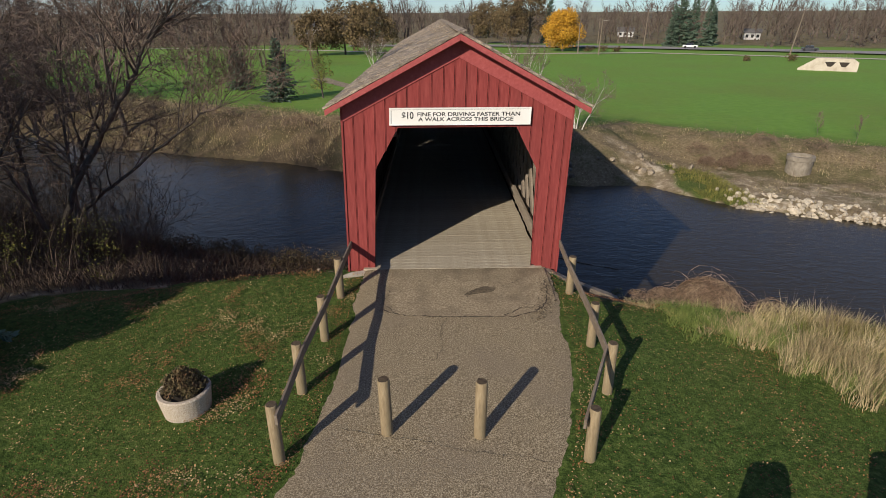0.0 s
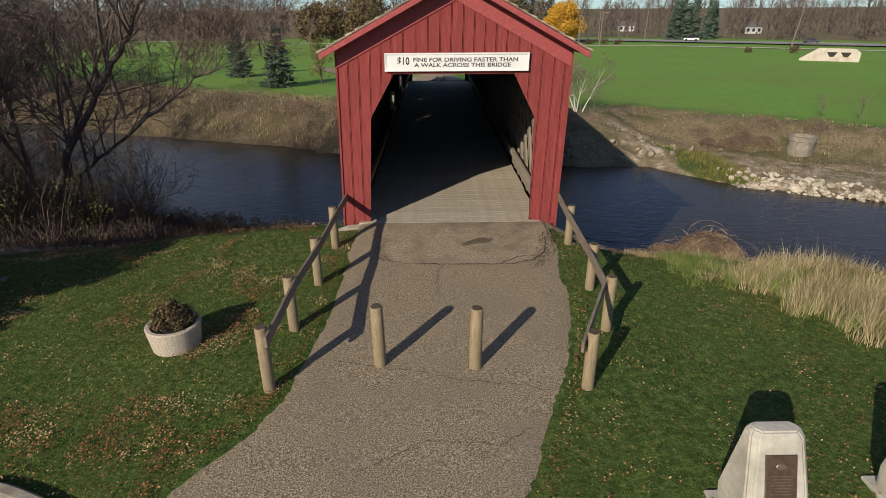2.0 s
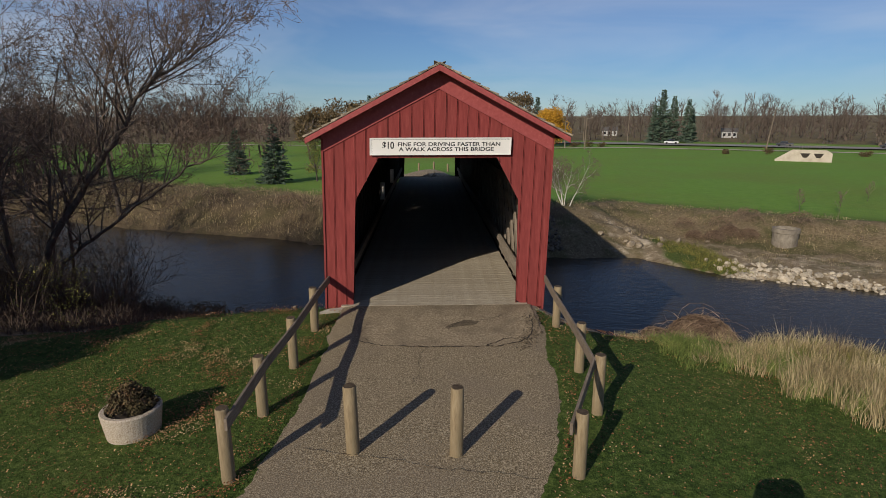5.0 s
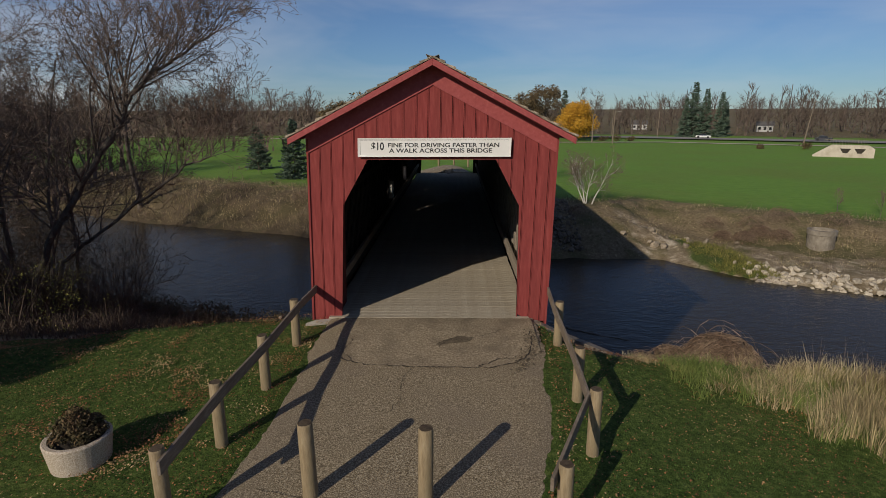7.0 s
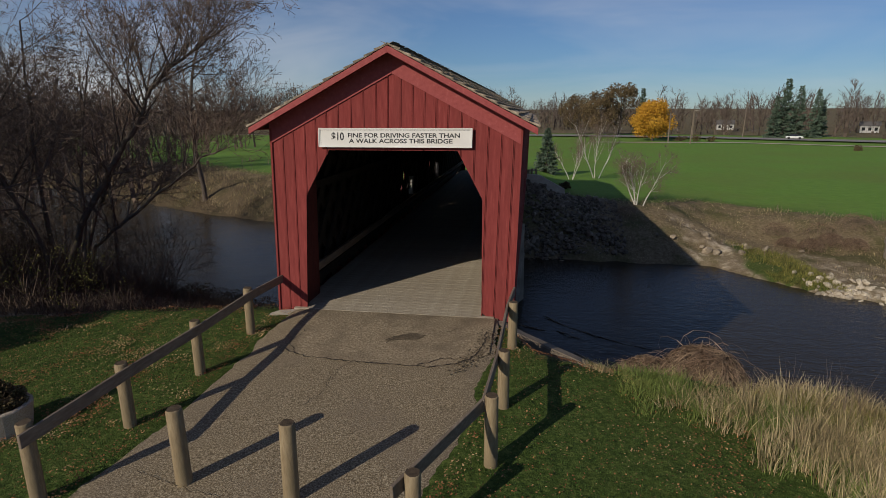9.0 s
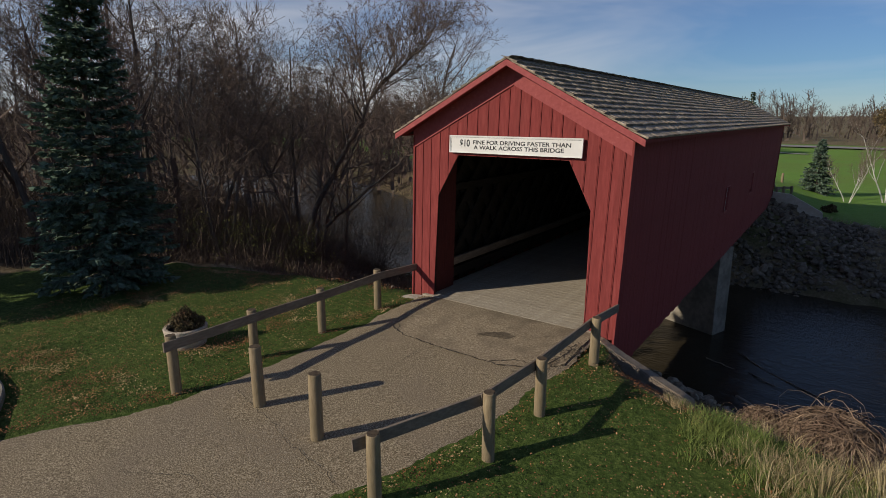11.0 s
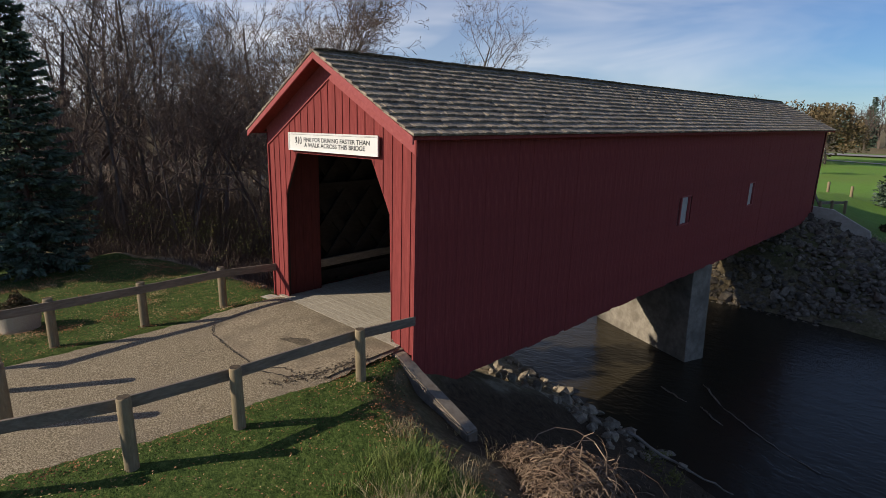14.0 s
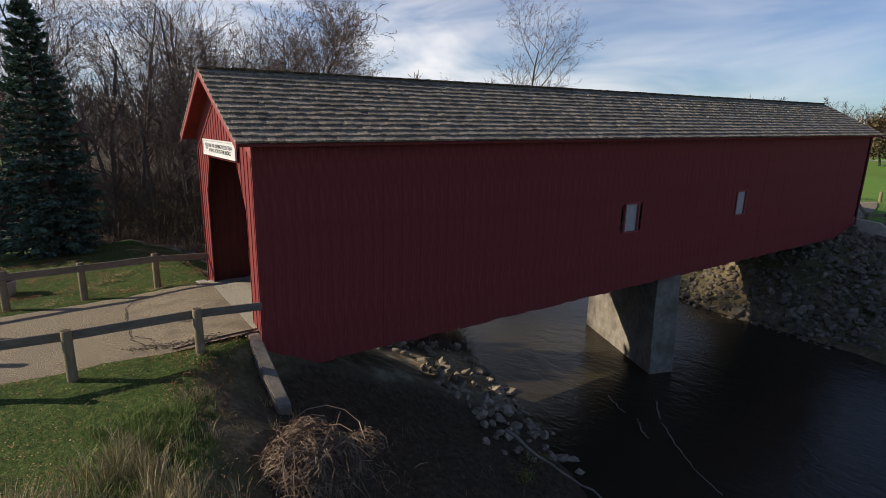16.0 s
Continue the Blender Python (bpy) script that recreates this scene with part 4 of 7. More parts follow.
# ---- sign over the portal ----
sign = thing("sign", "white painted board sign with hand-lettered speed warning over the portal", "sign")
SIGN_Y = -0.075
bm = bmesh.new()
box(bm, -1.80, 1.93, SIGN_Y, SIGN_Y + 0.035, 4.165, 4.615)
soften(bm, 0.005)
board_ = part("panel", lean(bm), WHITE, sign)
for x0, x1, z0, z1 in ((-1.80, 1.93, 4.59, 4.615), (-1.80, 1.93, 4.165, 4.19), (-1.80, -1.775, 4.19, 4.59), (1.905, 1.93, 4.19, 4.59)):
    bm = bmesh.new()
    box(bm, x0, x1, SIGN_Y - 0.012, SIGN_Y + 0.01, z0, z1)
    part("edge_strip", lean(bm), WHITE, sign)
bm = bmesh.new()
box(bm, -1.745, -1.738, SIGN_Y - 0.002, SIGN_Y + 0.001, 4.21, 4.56)
box(bm, -1.745, 1.88, SIGN_Y - 0.002, SIGN_Y + 0.001, 4.566, 4.572)
part("painted_line", lean(bm), BLACK, sign)


def lettering(text, x, z, width, height, parent):
    cu = bpy.data.curves.new("words", "FONT")
    cu.body, cu.size, cu.extrude, cu.offset = text, 1.0, 0.004, 0.022
    ob = bpy.data.objects.new("words", cu)
    scene.collection.objects.link(ob)
    me = bpy.data.meshes.new_from_object(ob.evaluated_get(bpy.context.evaluated_depsgraph_get()))
    bpy.data.objects.remove(ob)
    co = np.array([v.co for v in me.vertices])
    lo, hi = co.min(0), co.max(0)
    for v in me.vertices:
        v.co = (x + (v.co.x - lo[0]) / (hi[0] - lo[0]) * width, SIGN_Y - 0.002 - v.co.z * 0.3, z + (v.co.y - lo[1]) / (hi[1] - lo[1]) * height)
        v.co.x += LEAN_X * v.co.z
    me.materials.clear()
    # one mesh a letter
    root = list(range(len(me.vertices)))

    def find(i):
        while root[i] != i:
            root[i] = root[root[i]]
            i = root[i]
        return i

    for e in me.edges:
        root[find(e.vertices[0])] = find(e.vertices[1])
    groups = {}
    for p in me.polygons:
        groups.setdefault(find(p.vertices[0]), []).append(tuple(p.vertices))
    for faces_ in groups.values():
        used = sorted({i for f_ in faces_ for i in f_})
        slot = {i: k for k, i in enumerate(used)}
        part_mesh("letter", mesh_of("letter", [tuple(me.vertices[i].co) for i in used], [tuple(slot[i] for i in f_) for f_ in faces_]), BLACK, parent)


lettering("$10", -1.47, 4.30, 0.31, 0.215, sign)
lettering("FINE FOR DRIVING FASTER THAN", -1.06, 4.395, 2.70, 0.105, sign)
lettering("A WALK ACROSS THIS BRIDGE", -1.04, 4.265, 2.51, 0.105, sign)

# ---- abutments and wing walls ----
def concrete_piece(name, pts, y0, y1, mat=CONCRETE):
    """An upright slab with the outline pts (x, z), from y0 to y1."""
    bm = bmesh.new()
    a = [bm.verts.new((x, y0, z)) for x, z in pts]
    b = [bm.verts.new((x, y1, z)) for x, z in pts]
    bm.faces.new(a)
    bm.faces.new(b[::-1])
    for i in range(len(pts)):
        bm.faces.new((a[i], b[i], b[(i + 1) % len(pts)], a[(i + 1) % len(pts)]))
    soften(bm, 0.03, 2)
    return part(name, bm, mat)


near_abut = concrete_piece("abutment", ((-2.95, -6.0), (2.95, -6.0), (2.95, -1.15), (-2.95, -1.15)), 0.35, 1.4)
tagged(near_abut, "concrete abutment under the near end of the bridge", "abutment")
far_abut = concrete_piece("abutment", ((-3.5, -6.0), (3.5, -6.0), (3.5, -1.15), (-3.5, -1.15)), LENGTH - 1.4, LENGTH - 0.3)
tagged(far_abut, "concrete abutment under the far end of the bridge", "abutment")
wing = concrete_piece("wing_wall", ((2.40, -1.0), (5.0, -2.5), (5.0, -1.04), (4.70, -0.90), (3.39, -0.36), (2.85, -0.09), (2.40, -0.05)), -0.30, 0.02, GUTTER)
tagged(wing, "pale sloping concrete wing wall beside the portal", "wing wall", "wing walls")
wing2 = concrete_piece("wing_wall", ((0.15, -0.04), (-0.45, -0.05), (-1.0, -0.20), (-2.6, -0.50), (-2.6, -1.8), (0.15, -1.2)), -0.12, 0.14, CONCRETE)
wing2.location, wing2.rotation_euler = (-2.5, -0.16, 0), (0, 0, radians(15))
tagged(wing2, "pale sloping concrete wing wall beside the portal", "wing wall", "wing walls")
wing3 = concrete_piece("wing_wall", ((2.4, -2.0), (6.6, -3.0), (6.3, -1.5), (4.2, -0.35), (2.4, -0.2)), LENGTH + 0.05, LENGTH + 0.35, PALE_CONCRETE)
tagged(wing3, "concrete wing wall at the far end of the bridge", "wing wall", "wing walls")
# ---- trees ----
def tubes(segs, sides):
    """Vertices and quads of one prism a segment; segs: rows of p0, p1, r0, r1."""
    s = np.asarray(segs, float)
    p0, p1, r0, r1 = s[:, 0:3], s[:, 3:6], s[:, 6:7], s[:, 7:8]
    d = p1 - p0
    d /= np.linalg.norm(d, axis=1, keepdims=True) + 1e-9
    ref = np.where(np.abs(d[:, 2:3]) > 0.9, [[1.0, 0, 0]], [[0, 0, 1.0]])
    u = np.cross(d, ref)
    u /= np.linalg.norm(u, axis=1, keepdims=True) + 1e-9
    v = np.cross(d, u)
    rings = []
    for p, r in ((p0, r0), (p1, r1)):
        for k in range(sides):
            a = 2 * math.pi * k / sides
            rings.append(p + r * (math.cos(a) * u + math.sin(a) * v))
    verts = np.stack(rings, 1).reshape(-1, 3)
    base = (np.arange(len(s)) * 2 * sides)[:, None]
    faces = [base + np.array([[k, (k + 1) % sides, sides + (k + 1) % sides, sides + k]]) for k in range(sides)]
    return verts, np.concatenate(faces, 0)


def ribbons(segs, seed=0):
    """One flat tapering quad a segment, turned at random: for twigs too thin to show a round side."""
    s = np.asarray(segs, float)
    p0, p1 = s[:, 0:3], s[:, 3:6]
    d = p1 - p0
    d /= np.linalg.norm(d, axis=1, keepdims=True) + 1e-9
    u = np.cross(d, np.random.default_rng(seed).normal(size=d.shape))
    u /= np.linalg.norm(u, axis=1, keepdims=True) + 1e-9
    a, b = u * s[:, 6:7] * 1.35, u * s[:, 7:8] * 1.35
    return np.stack([p0 - a, p0 + a, p1 + b, p1 - b], 1).reshape(-1, 3), np.arange(4 * len(s)).reshape(-1, 4)


def np_mesh(name, verts, faces):
    me = bpy.data.meshes.new(name)
    n, k = len(faces), faces.shape[1]
    me.vertices.add(len(verts))
    me.vertices.foreach_set("co", np.asarray(verts, np.float32).ravel())
    me.loops.add(n * k)
    me.loops.foreach_set("vertex_index", faces.astype(np.int32).ravel())
    me.polygons.add(n)
    me.polygons.foreach_set("loop_start", np.arange(0, n * k, k, dtype=np.int32))
    me.update(calc_edges=True)
    me.validate()
    return me


def grow(rnd, p, d, length, r, level, last, wood, twig, spread=0.8, up=0.12, wild=0.07):
    """A branch with its side branches; thin ones go into twig."""
    n = (11, 8, 6, 4, 3)[min(level, 4)]
    step = length / n
    out = wood if level <= 1 else twig
    r_end = r * (0.22 if level < 3 else 0.5)
    bow = Vector((rnd.gauss(0, 1), rnd.gauss(0, 1), rnd.gauss(0, 1))) * 0.3 / n
    for i in range(n):
        d = (d + bow + Vector((rnd.gauss(0, wild), rnd.gauss(0, wild), rnd.gauss(0, wild) + up * (0.5 if level == 0 else 1 if level == 1 else 0.5)))).normalized()
        q = p + d * step
        t = (i + 1) / n
        ra, rb = r + (r_end - r) * i / n, r + (r_end - r) * t
        out.append((*p, *q, max(ra, 0.004), max(rb, 0.0035)))
        if level < last and i >= (3 if level == 0 else 1 if level == 1 else 0):
            for _ in range((2 if rnd.random() < 0.35 else 1) if level < 2 else (1 if rnd.random() < (0.85 if level == 2 else 0.5) else 0)):
                a = rnd.uniform(0, 2 * math.pi)
                side = d.orthogonal().normalized()
                side.rotate(Matrix.Rotation(a, 3, d))
                k = rnd.uniform(0.5, 1.05) * spread
                nd = (d * (1.0 - 0.4 * k) + side * k).normalized()
                nl = length * rnd.uniform(0.45, 0.75) * (1.15 - 0.6 * t) * (0.8 if level == 0 else 0.9)
                grow(rnd, q, nd, nl, max(rb * rnd.uniform(0.45, 0.65), 0.005), level + 1, last, wood, twig, spread, up, wild)
        p = q


def bare_tree_meshes(seed, height, r, stems=1, last=4, spread=0.8, lean_dir=(0, 0), up=0.1, thin=0.011):
    rnd = random.Random(seed)
    wood, twig = [], []
    for k in range(stems):
        a = rnd.uniform(0, 6.28)
        d = Vector((lean_dir[0] + (0.32 * math.cos(a) if stems > 1 else 0), lean_dir[1] + (0.32 * math.sin(a) if stems > 1 else 0), 1)).normalized()
        p = Vector((0.25 * math.cos(a), 0.25 * math.sin(a), -0.4)) if stems > 1 else Vector((0, 0, -0.4))
        grow(rnd, p, d, height * rnd.uniform(0.82, 0.98), r * rnd.uniform(0.75, 1.05), 0, last, wood, twig, spread, up)
    tw = np.array(twig)
    tw[:, 6:8] = np.maximum(tw[:, 6:8], thin * 0.6)
    return np_mesh("trunk", *tubes(wood, 7)), np_mesh("crown", *ribbons(tw, seed)), len(tw)


def bare_tree(name, label, meshes, x, y, turn=0, scale=1.0, z=None, bark=None):
    t = thing(name, label, "tree", at=(x, y, gz(x, y) if z is None else z))
    t.rotation_euler = (0, 0, radians(turn))
    t.scale = (scale, scale, scale)
    for nm, me, mt in (("trunk", meshes[0], bark or BARK), ("crown", meshes[1], TWIG)):
        if not me.materials:
            me.materials.append(mt)
        o = new(nm, me)
        o.parent = t
    return t


# the thicket of leaning trees on the upstream bank
kinds = [bare_tree_meshes(101, 11.5, 0.11, 2, 5, 1.0, (0.14, 0.0), up=0.05, thin=0.009),
         bare_tree_meshes(102, 13.0, 0.15, 1, 5, 1.0, (0.05, 0.05), up=0.05, thin=0.009),
         bare_tree_meshes(103, 12.0, 0.13, 1, 4, 1.1, (0.35, -0.1), up=0.03, thin=0.009),
         bare_tree_meshes(104, 14.5, 0.17, 1, 5, 1.0, (-0.05, 0.0), up=0.06, thin=0.009)]


def leaning_tree_meshes(seed, line, r):
    """A trunk bent along a line of points, its limbs fanning upwards from the outer half."""
    rnd = random.Random(seed)
    wood, twig = [], []
    pts = [Vector(p) for p in line]
    fine = []
    for i in range(len(pts) - 1):
        p0, p1, p2, p3 = pts[max(i - 1, 0)], pts[i], pts[i + 1], pts[min(i + 2, len(pts) - 1)]
        for k in range(6):
            t = k / 6
            fine.append(0.5 * (2 * p1 + (p2 - p0) * t + (2 * p0 - 5 * p1 + 4 * p2 - p3) * t * t + (3 * p1 - p0 - 3 * p2 + p3) * t ** 3) + Vector((rnd.gauss(0, 0.04), rnd.gauss(0, 0.04), rnd.gauss(0, 0.04))))
    fine.append(pts[-1])
    n = len(fine) - 1
    for i in range(n):
        a, b = r * (1 - 0.82 * i / n), r * (1 - 0.82 * (i + 1) / n)
        wood.append((*fine[i], *fine[i + 1], a, b))
        d = (fine[i + 1] - fine[i]).normalized()
        for _ in range(0 if i < n * 0.28 else 2 if i > n * 0.6 else 1):
            side = Vector((rnd.gauss(0.2, 0.5), rnd.gauss(0, 0.55), rnd.uniform(0.1, 1.0))).normalized()
            grow(rnd, fine[i + 1], (d * 0.6 + side).normalized(), rnd.uniform(2.0, 4.4) * (1.1 - 0.3 * i / n), b * 0.5, 1, 5, wood, twig, 0.85, 0.05, 0.05)
    tw = np.array(twig)
    tw[:, 6:8] = np.maximum(tw[:, 6:8], 0.0055)
    return np_mesh("trunk", *tubes(wood, 7)), np_mesh("crown", *ribbons(tw, seed)), len(tw)


leaning = [leaning_tree_meshes(171, ((-0.6, 0, -2.2), (0, 0, 0), (2.1, -0.1, 3.1), (3.9, -0.1, 5.4), (4.7, -0.1, 6.7), (6.2, -0.1, 7.8), (8.0, -0.1, 8.8)), 0.16),
           leaning_tree_meshes(172, ((-0.6, 0, -2.2), (0, 0, 0), (2.2, 0, 1.6), (5.6, 0, 3.9), (6.6, 0, 4.4)), 0.11)]
BANK_TREES = ((0, -15.6, 6.6, 0, 1.0), (1, -17.4, 7.6, 40, 1.0), (0, -18.5, 3.6, 120, 1.05), (1, -17.0, 11.0, 200, 0.85),
              (3, -20.5, 7.5, 10, 0.95), (0, -22.5, 11.5, 70, 1.0), (1, -19.0, 0.5, 300, 1.0), (0, -16.6, 2.4, 210, 0.8), (2, -18.2, 9.4, 15, 1.0), (3, -24.5, 3.5, 150, 1.0), (1, -27.5, 13.0, 20, 1.05), (0, -26.0, 8.0, 260, 1.0),
              (3, -22.0, -3.0, 95, 0.95), (1, -26.0, -7.5, 130, 1.0), (3, -31.0, 1.0, 220, 1.05), (1, -33.0, 9.0, 77, 1.1), (3, -36.0, 17.0, 310, 1.1), (1, -31.0, 17.5, 160, 0.95))
for k, x, y, turn, sc in BANK_TREES:
    bare_tree("bare_tree", "leafless grey-brown tree with fine twigs on the river bank", kinds[k], x, y, turn, sc)

for k, x, y, turn, sc in ((0, -15.8, 7.1, 0, 1.0), (1, -15.5, 8.0, 0, 1.0), (0, -18.0, 5.0, 150, 0.9)):
    bare_tree("bare_tree", "leafless tree leaning far out over the river", leaning[k], x, y, turn, sc, z=-0.8)

lone = bare_tree_meshes(112, 21.5, 0.30, 1, 5, 0.85, (0.0, 0.0), up=0.09, thin=0.013)
bare_tree("bare_tree", "tall lone leafless tree on the far river bank", lone, -32.8, 43.8, 90, 1.0)
FAR_SIDE = ((3, -47, 42, 0, 1.1), (1, -52, 60, 90, 1.0), (3, -43, 52, 45, 0.9), (1, -60, 50, 200, 1.1))
for k, x, y, turn, sc in FAR_SIDE:
    bare_tree("bare_tree", "leafless tree upstream beside the river", kinds[k], x, y, turn, sc)

# white birches by the far end of the bridge
birch = bare_tree_meshes(120, 4.6, 0.06, 5, 4, 0.9, (0.1, 0.0), up=0.04, thin=0.007)
for x, y, turn, sc in ((12.4, 34.8, 0, 1.0), (-12.6, 104.0, 80, 1.3)):
    bare_tree("birch_tree", "leafless white-barked birch with several slender stems", birch, x, y, turn, sc, bark=BIRCH)


tall_birch = bare_tree_meshes(123, 7.0, 0.07, 3, 3, 0.55, (0.03, 0.0), up=0.12, thin=0.009)
bare_tree("birch_tree", "tall slender white birch on the far lawn", tall_birch, 10.9, 53.5, 0, 1.0, bark=BIRCH)
bare_tree("birch_tree", "slender white birch stem beside the far spruce", tall_birch, 7.8, 50.0, 130, 0.62, bark=BIRCH)

# spruces: drooping boughs set round the stem, with short needle sprays
def spruce_meshes(seed, height, radius, whorls, boughs, sprays, size):
    rnd = random.Random(seed)
    wood = [(0, 0, -0.3, 0, 0, height * 0.97, radius * 0.06 + 0.05, 0.015)]
    tris = []
    for w in range(whorls):
        t = w / (whorls - 1)
        z = height * (0.03 + 0.95 * t)
        reach = radius * (1 - t) ** 0.85 * rnd.uniform(0.9, 1.08) + 0.08
        for b in range(max(5, int(boughs * (1 - 0.5 * t)))):
            a = rnd.uniform(0, 2 * math.pi)
            ln = reach * rnd.uniform(0.62, 1.15)
            droop = 0.10 - 0.55 * (1 - t) * rnd.uniform(0.4, 1.1)
            pts = []
            for i in range(5):
                s = i / 4
                rr = ln * s
                pts.append(Vector((rr * math.cos(a), rr * math.sin(a), z + droop * rr * (0.6 + 0.6 * s) + 0.20 * rr * s * s)))
            for i in range(4):
                wood.append((*pts[i], *pts[i + 1], 0.018 * (1 - i / 5), 0.018 * (1 - (i + 1) / 5)))
            side = Vector((-math.sin(a), math.cos(a), 0))
            for _ in range(int(sprays * (0.35 + 0.65 * ln / radius))):
                s = rnd.uniform(0.12, 1.0) ** 0.8 * 4
                i = min(int(s), 3)
                p = pts[i].lerp(pts[i + 1], s - i)
                fwd = (pts[i + 1] - pts[i]).normalized()
                d = (fwd * rnd.uniform(0.3, 1.0) + side * rnd.choice((-1, 1)) * rnd.uniform(0.2, 0.95) + Vector((0, 0, rnd.uniform(-0.75, 0.12)))).normalized()
                L, Wd = size * rnd.uniform(0.7, 1.35), size * rnd.uniform(0.16, 0.28)
                n = d.cross(Vector((rnd.gauss(0, 1), rnd.gauss(0, 1), rnd.gauss(0, 1)))).normalized() * Wd
                q = p + d * L * 0.55 + Vector((0, 0, -0.02))
                tris.append((p - n * 0.3, q - n, p + d * L, q + n))
    v = np.array([[tuple(c) for c in t] for t in tris]).reshape(-1, 3)
    f = np.arange(len(v)).reshape(-1, 4)
    return np_mesh("trunk", *tubes(wood, 5)), np_mesh("foliage", v, f)


def spruce(label, meshes, x, y, turn=0, scale=1.0):
    t = thing("spruce_tree", label, "tree", at=(x, y, gz(x, y)))
    t.rotation_euler, t.scale = (0, 0, radians(turn)), (scale, scale, scale)
    for nm, me, mt in (("trunk", meshes[0], BARK), ("foliage", meshes[1], NEEDLE)):
        if not me.materials:
            me.materials.append(mt)
        new(nm, me).parent = t
    return t


big_spruce = spruce_meshes(130, 11.2, 2.15, 38, 20, 78, 0.23)
spruce("tall blue-green spruce with drooping boughs beside the lawn", big_spruce, -12.75, -4.3)
# three spruces out of view, added to cast shade on the upstream lawn
for x, y, turn, sc in ((-22.0, -14.5, 30, 1.1), (-25.5, -9.5, 200, 1.15), (-18.5, -15.5, 150, 1.1)):
    spruce("dark unseen spruce added to shade the lawn", big_spruce, x, y, turn, sc)
mid_spruce = spruce_meshes(131, 7.4, 2.2, 26, 15, 34, 0.36)
for x, y, turn, sc in ((-18.6, 53.0, 0, 0.94), (-27.0, 64.5, 90, 0.86), (5.2, 53.5, 200, 0.70)):
    spruce("dark green spruce standing on the far lawn", mid_spruce, x, y, turn, sc)
far_spruce = spruce_meshes(132, 24.0, 4.4, 26, 11, 34, 1.0)
for x, y, turn, sc in ((84, 186, 0, 0.77), (88.5, 187, 50, 0.68), (93, 185, 90, 0.63), (80, 183, 10, 0.55), (97, 190, 130, 0.5), (46, 222, 0, 0.72), (-30, 282, 20, 0.85), (-39, 286, 70, 0.7)):
    spruce("tall dark conifer beyond the road", far_spruce, x, y, turn, sc)


# ---- leafy crowns ----
def leaf_cloud(rnd, clumps, n, size, flat=0.0):
    """Small leaf blades round the clumps, rows of (x, y, z, radius)."""
    cl = np.array(clumps)
    w = cl[:, 3] ** 2
    pick = rnd.choice(len(cl), n, p=w / w.sum())
    off = rnd.normal(size=(n, 3))
    off /= np.linalg.norm(off, axis=1, keepdims=True)
    c = cl[pick, :3] + off * (cl[pick, 3:4] * rnd.uniform(0.25, 1.0, (n, 1)) ** 0.5)
    a, b = rnd.normal(size=(n, 3)), rnd.normal(size=(n, 3))
    a /= np.linalg.norm(a, axis=1, keepdims=True)
    b -= (a * b).sum(1, keepdims=True) * a
    b /= np.linalg.norm(b, axis=1, keepdims=True)
    s = size * rnd.uniform(0.6, 1.3, (n, 1))
    v = np.stack([c - a * s, c - b * s * 0.5, c + a * s, c + b * s * 0.5], 1).reshape(-1, 3)
    return v, np.arange(4 * n).reshape(-1, 4)


grng = np.random.default_rng(5)
gold = thing("maple_tree", "round golden-yellow autumn tree beside the far lawn", "tree", at=(38.5, 161.0, gz(38.5, 161)))
gold.scale = (1.05, 1.05, 0.92)
gw, gt = [], []
grow(random.Random(7), Vector((0, 0, -0.3)), Vector((0, 0, 1)), 9.0, 0.35, 0, 2, gw, gt, 0.9)
part_mesh("trunk", np_mesh("trunk", *tubes(gw + gt, 5)), BARK, gold)
clumps = [(6.0 * math.cos(a) * r, 6.0 * math.sin(a) * r, z, 1.9) for a, r, z in [(grng.uniform(0, 6.28), grng.uniform(0.1, 1) ** 0.5 * (1.0 - abs(z - 6) / 8.5), z) for z in grng.uniform(2.4, 11.6, 70)]]
part_mesh("leaves", np_mesh("leaves", *leaf_cloud(grng, clumps, 12000, 0.27)), GOLD, gold, "golden yellow leaves")


OAKLEAF = material("withered_oak_leaves", [(0.3, (0.085, 0.060, 0.030)), (0.55, (0.15, 0.105, 0.052)), (0.8, (0.20, 0.155, 0.075))], 0.3, 4, 0.85, island=0.4)


def leafy_tree(name, label, x, y, r, h, n, size, mat, seed):
    """A trunk with limbs and a rounded crown of many leaf clumps."""
    rg = np.random.default_rng(seed)
    t = thing(name, label, "tree", at=(x, y, gz(x, y)))
    w_, t_ = [], []
    grow(random.Random(seed), Vector((0, 0, -0.3)), Vector((0, 0, 1)), h * 0.8, h * 0.025, 0, 2, w_, t_, 0.9)
    part_mesh("trunk", np_mesh("trunk", *tubes(w_ + t_, 5)), BARK, t)
    zs_ = rg.uniform(h * 0.22, h * 0.95, 60)
    cl_ = [(r * q * math.cos(a), r * q * math.sin(a), z, r * 0.28) for a, q, z in zip(rg.uniform(0, 6.28, 60), np.sqrt(rg.uniform(0.02, 1, 60)) * np.sqrt(np.clip(1 - ((zs_ - h * 0.5) / (h * 0.5)) ** 2, 0.05, 1)), zs_)]
    part_mesh("leaves", np_mesh("leaves", *leaf_cloud(rg, cl_, n, size)), mat, t)
    return t


for x, y, r, h, k in ((27, 195, 6.5, 15, 1), (34.5, 202, 7.0, 18.5, 2), (20, 207, 6.5, 14, 3), (-17, 141, 6.5, 12.5, 6), (-25, 150, 7, 13.5, 7), (-32, 146, 6, 11, 8)):
    leafy_tree("oak_tree", "brown oak with withered leaves beyond the far lawn", x, y, r, h, 4200, 0.36, OAKLEAF, 500 + k)
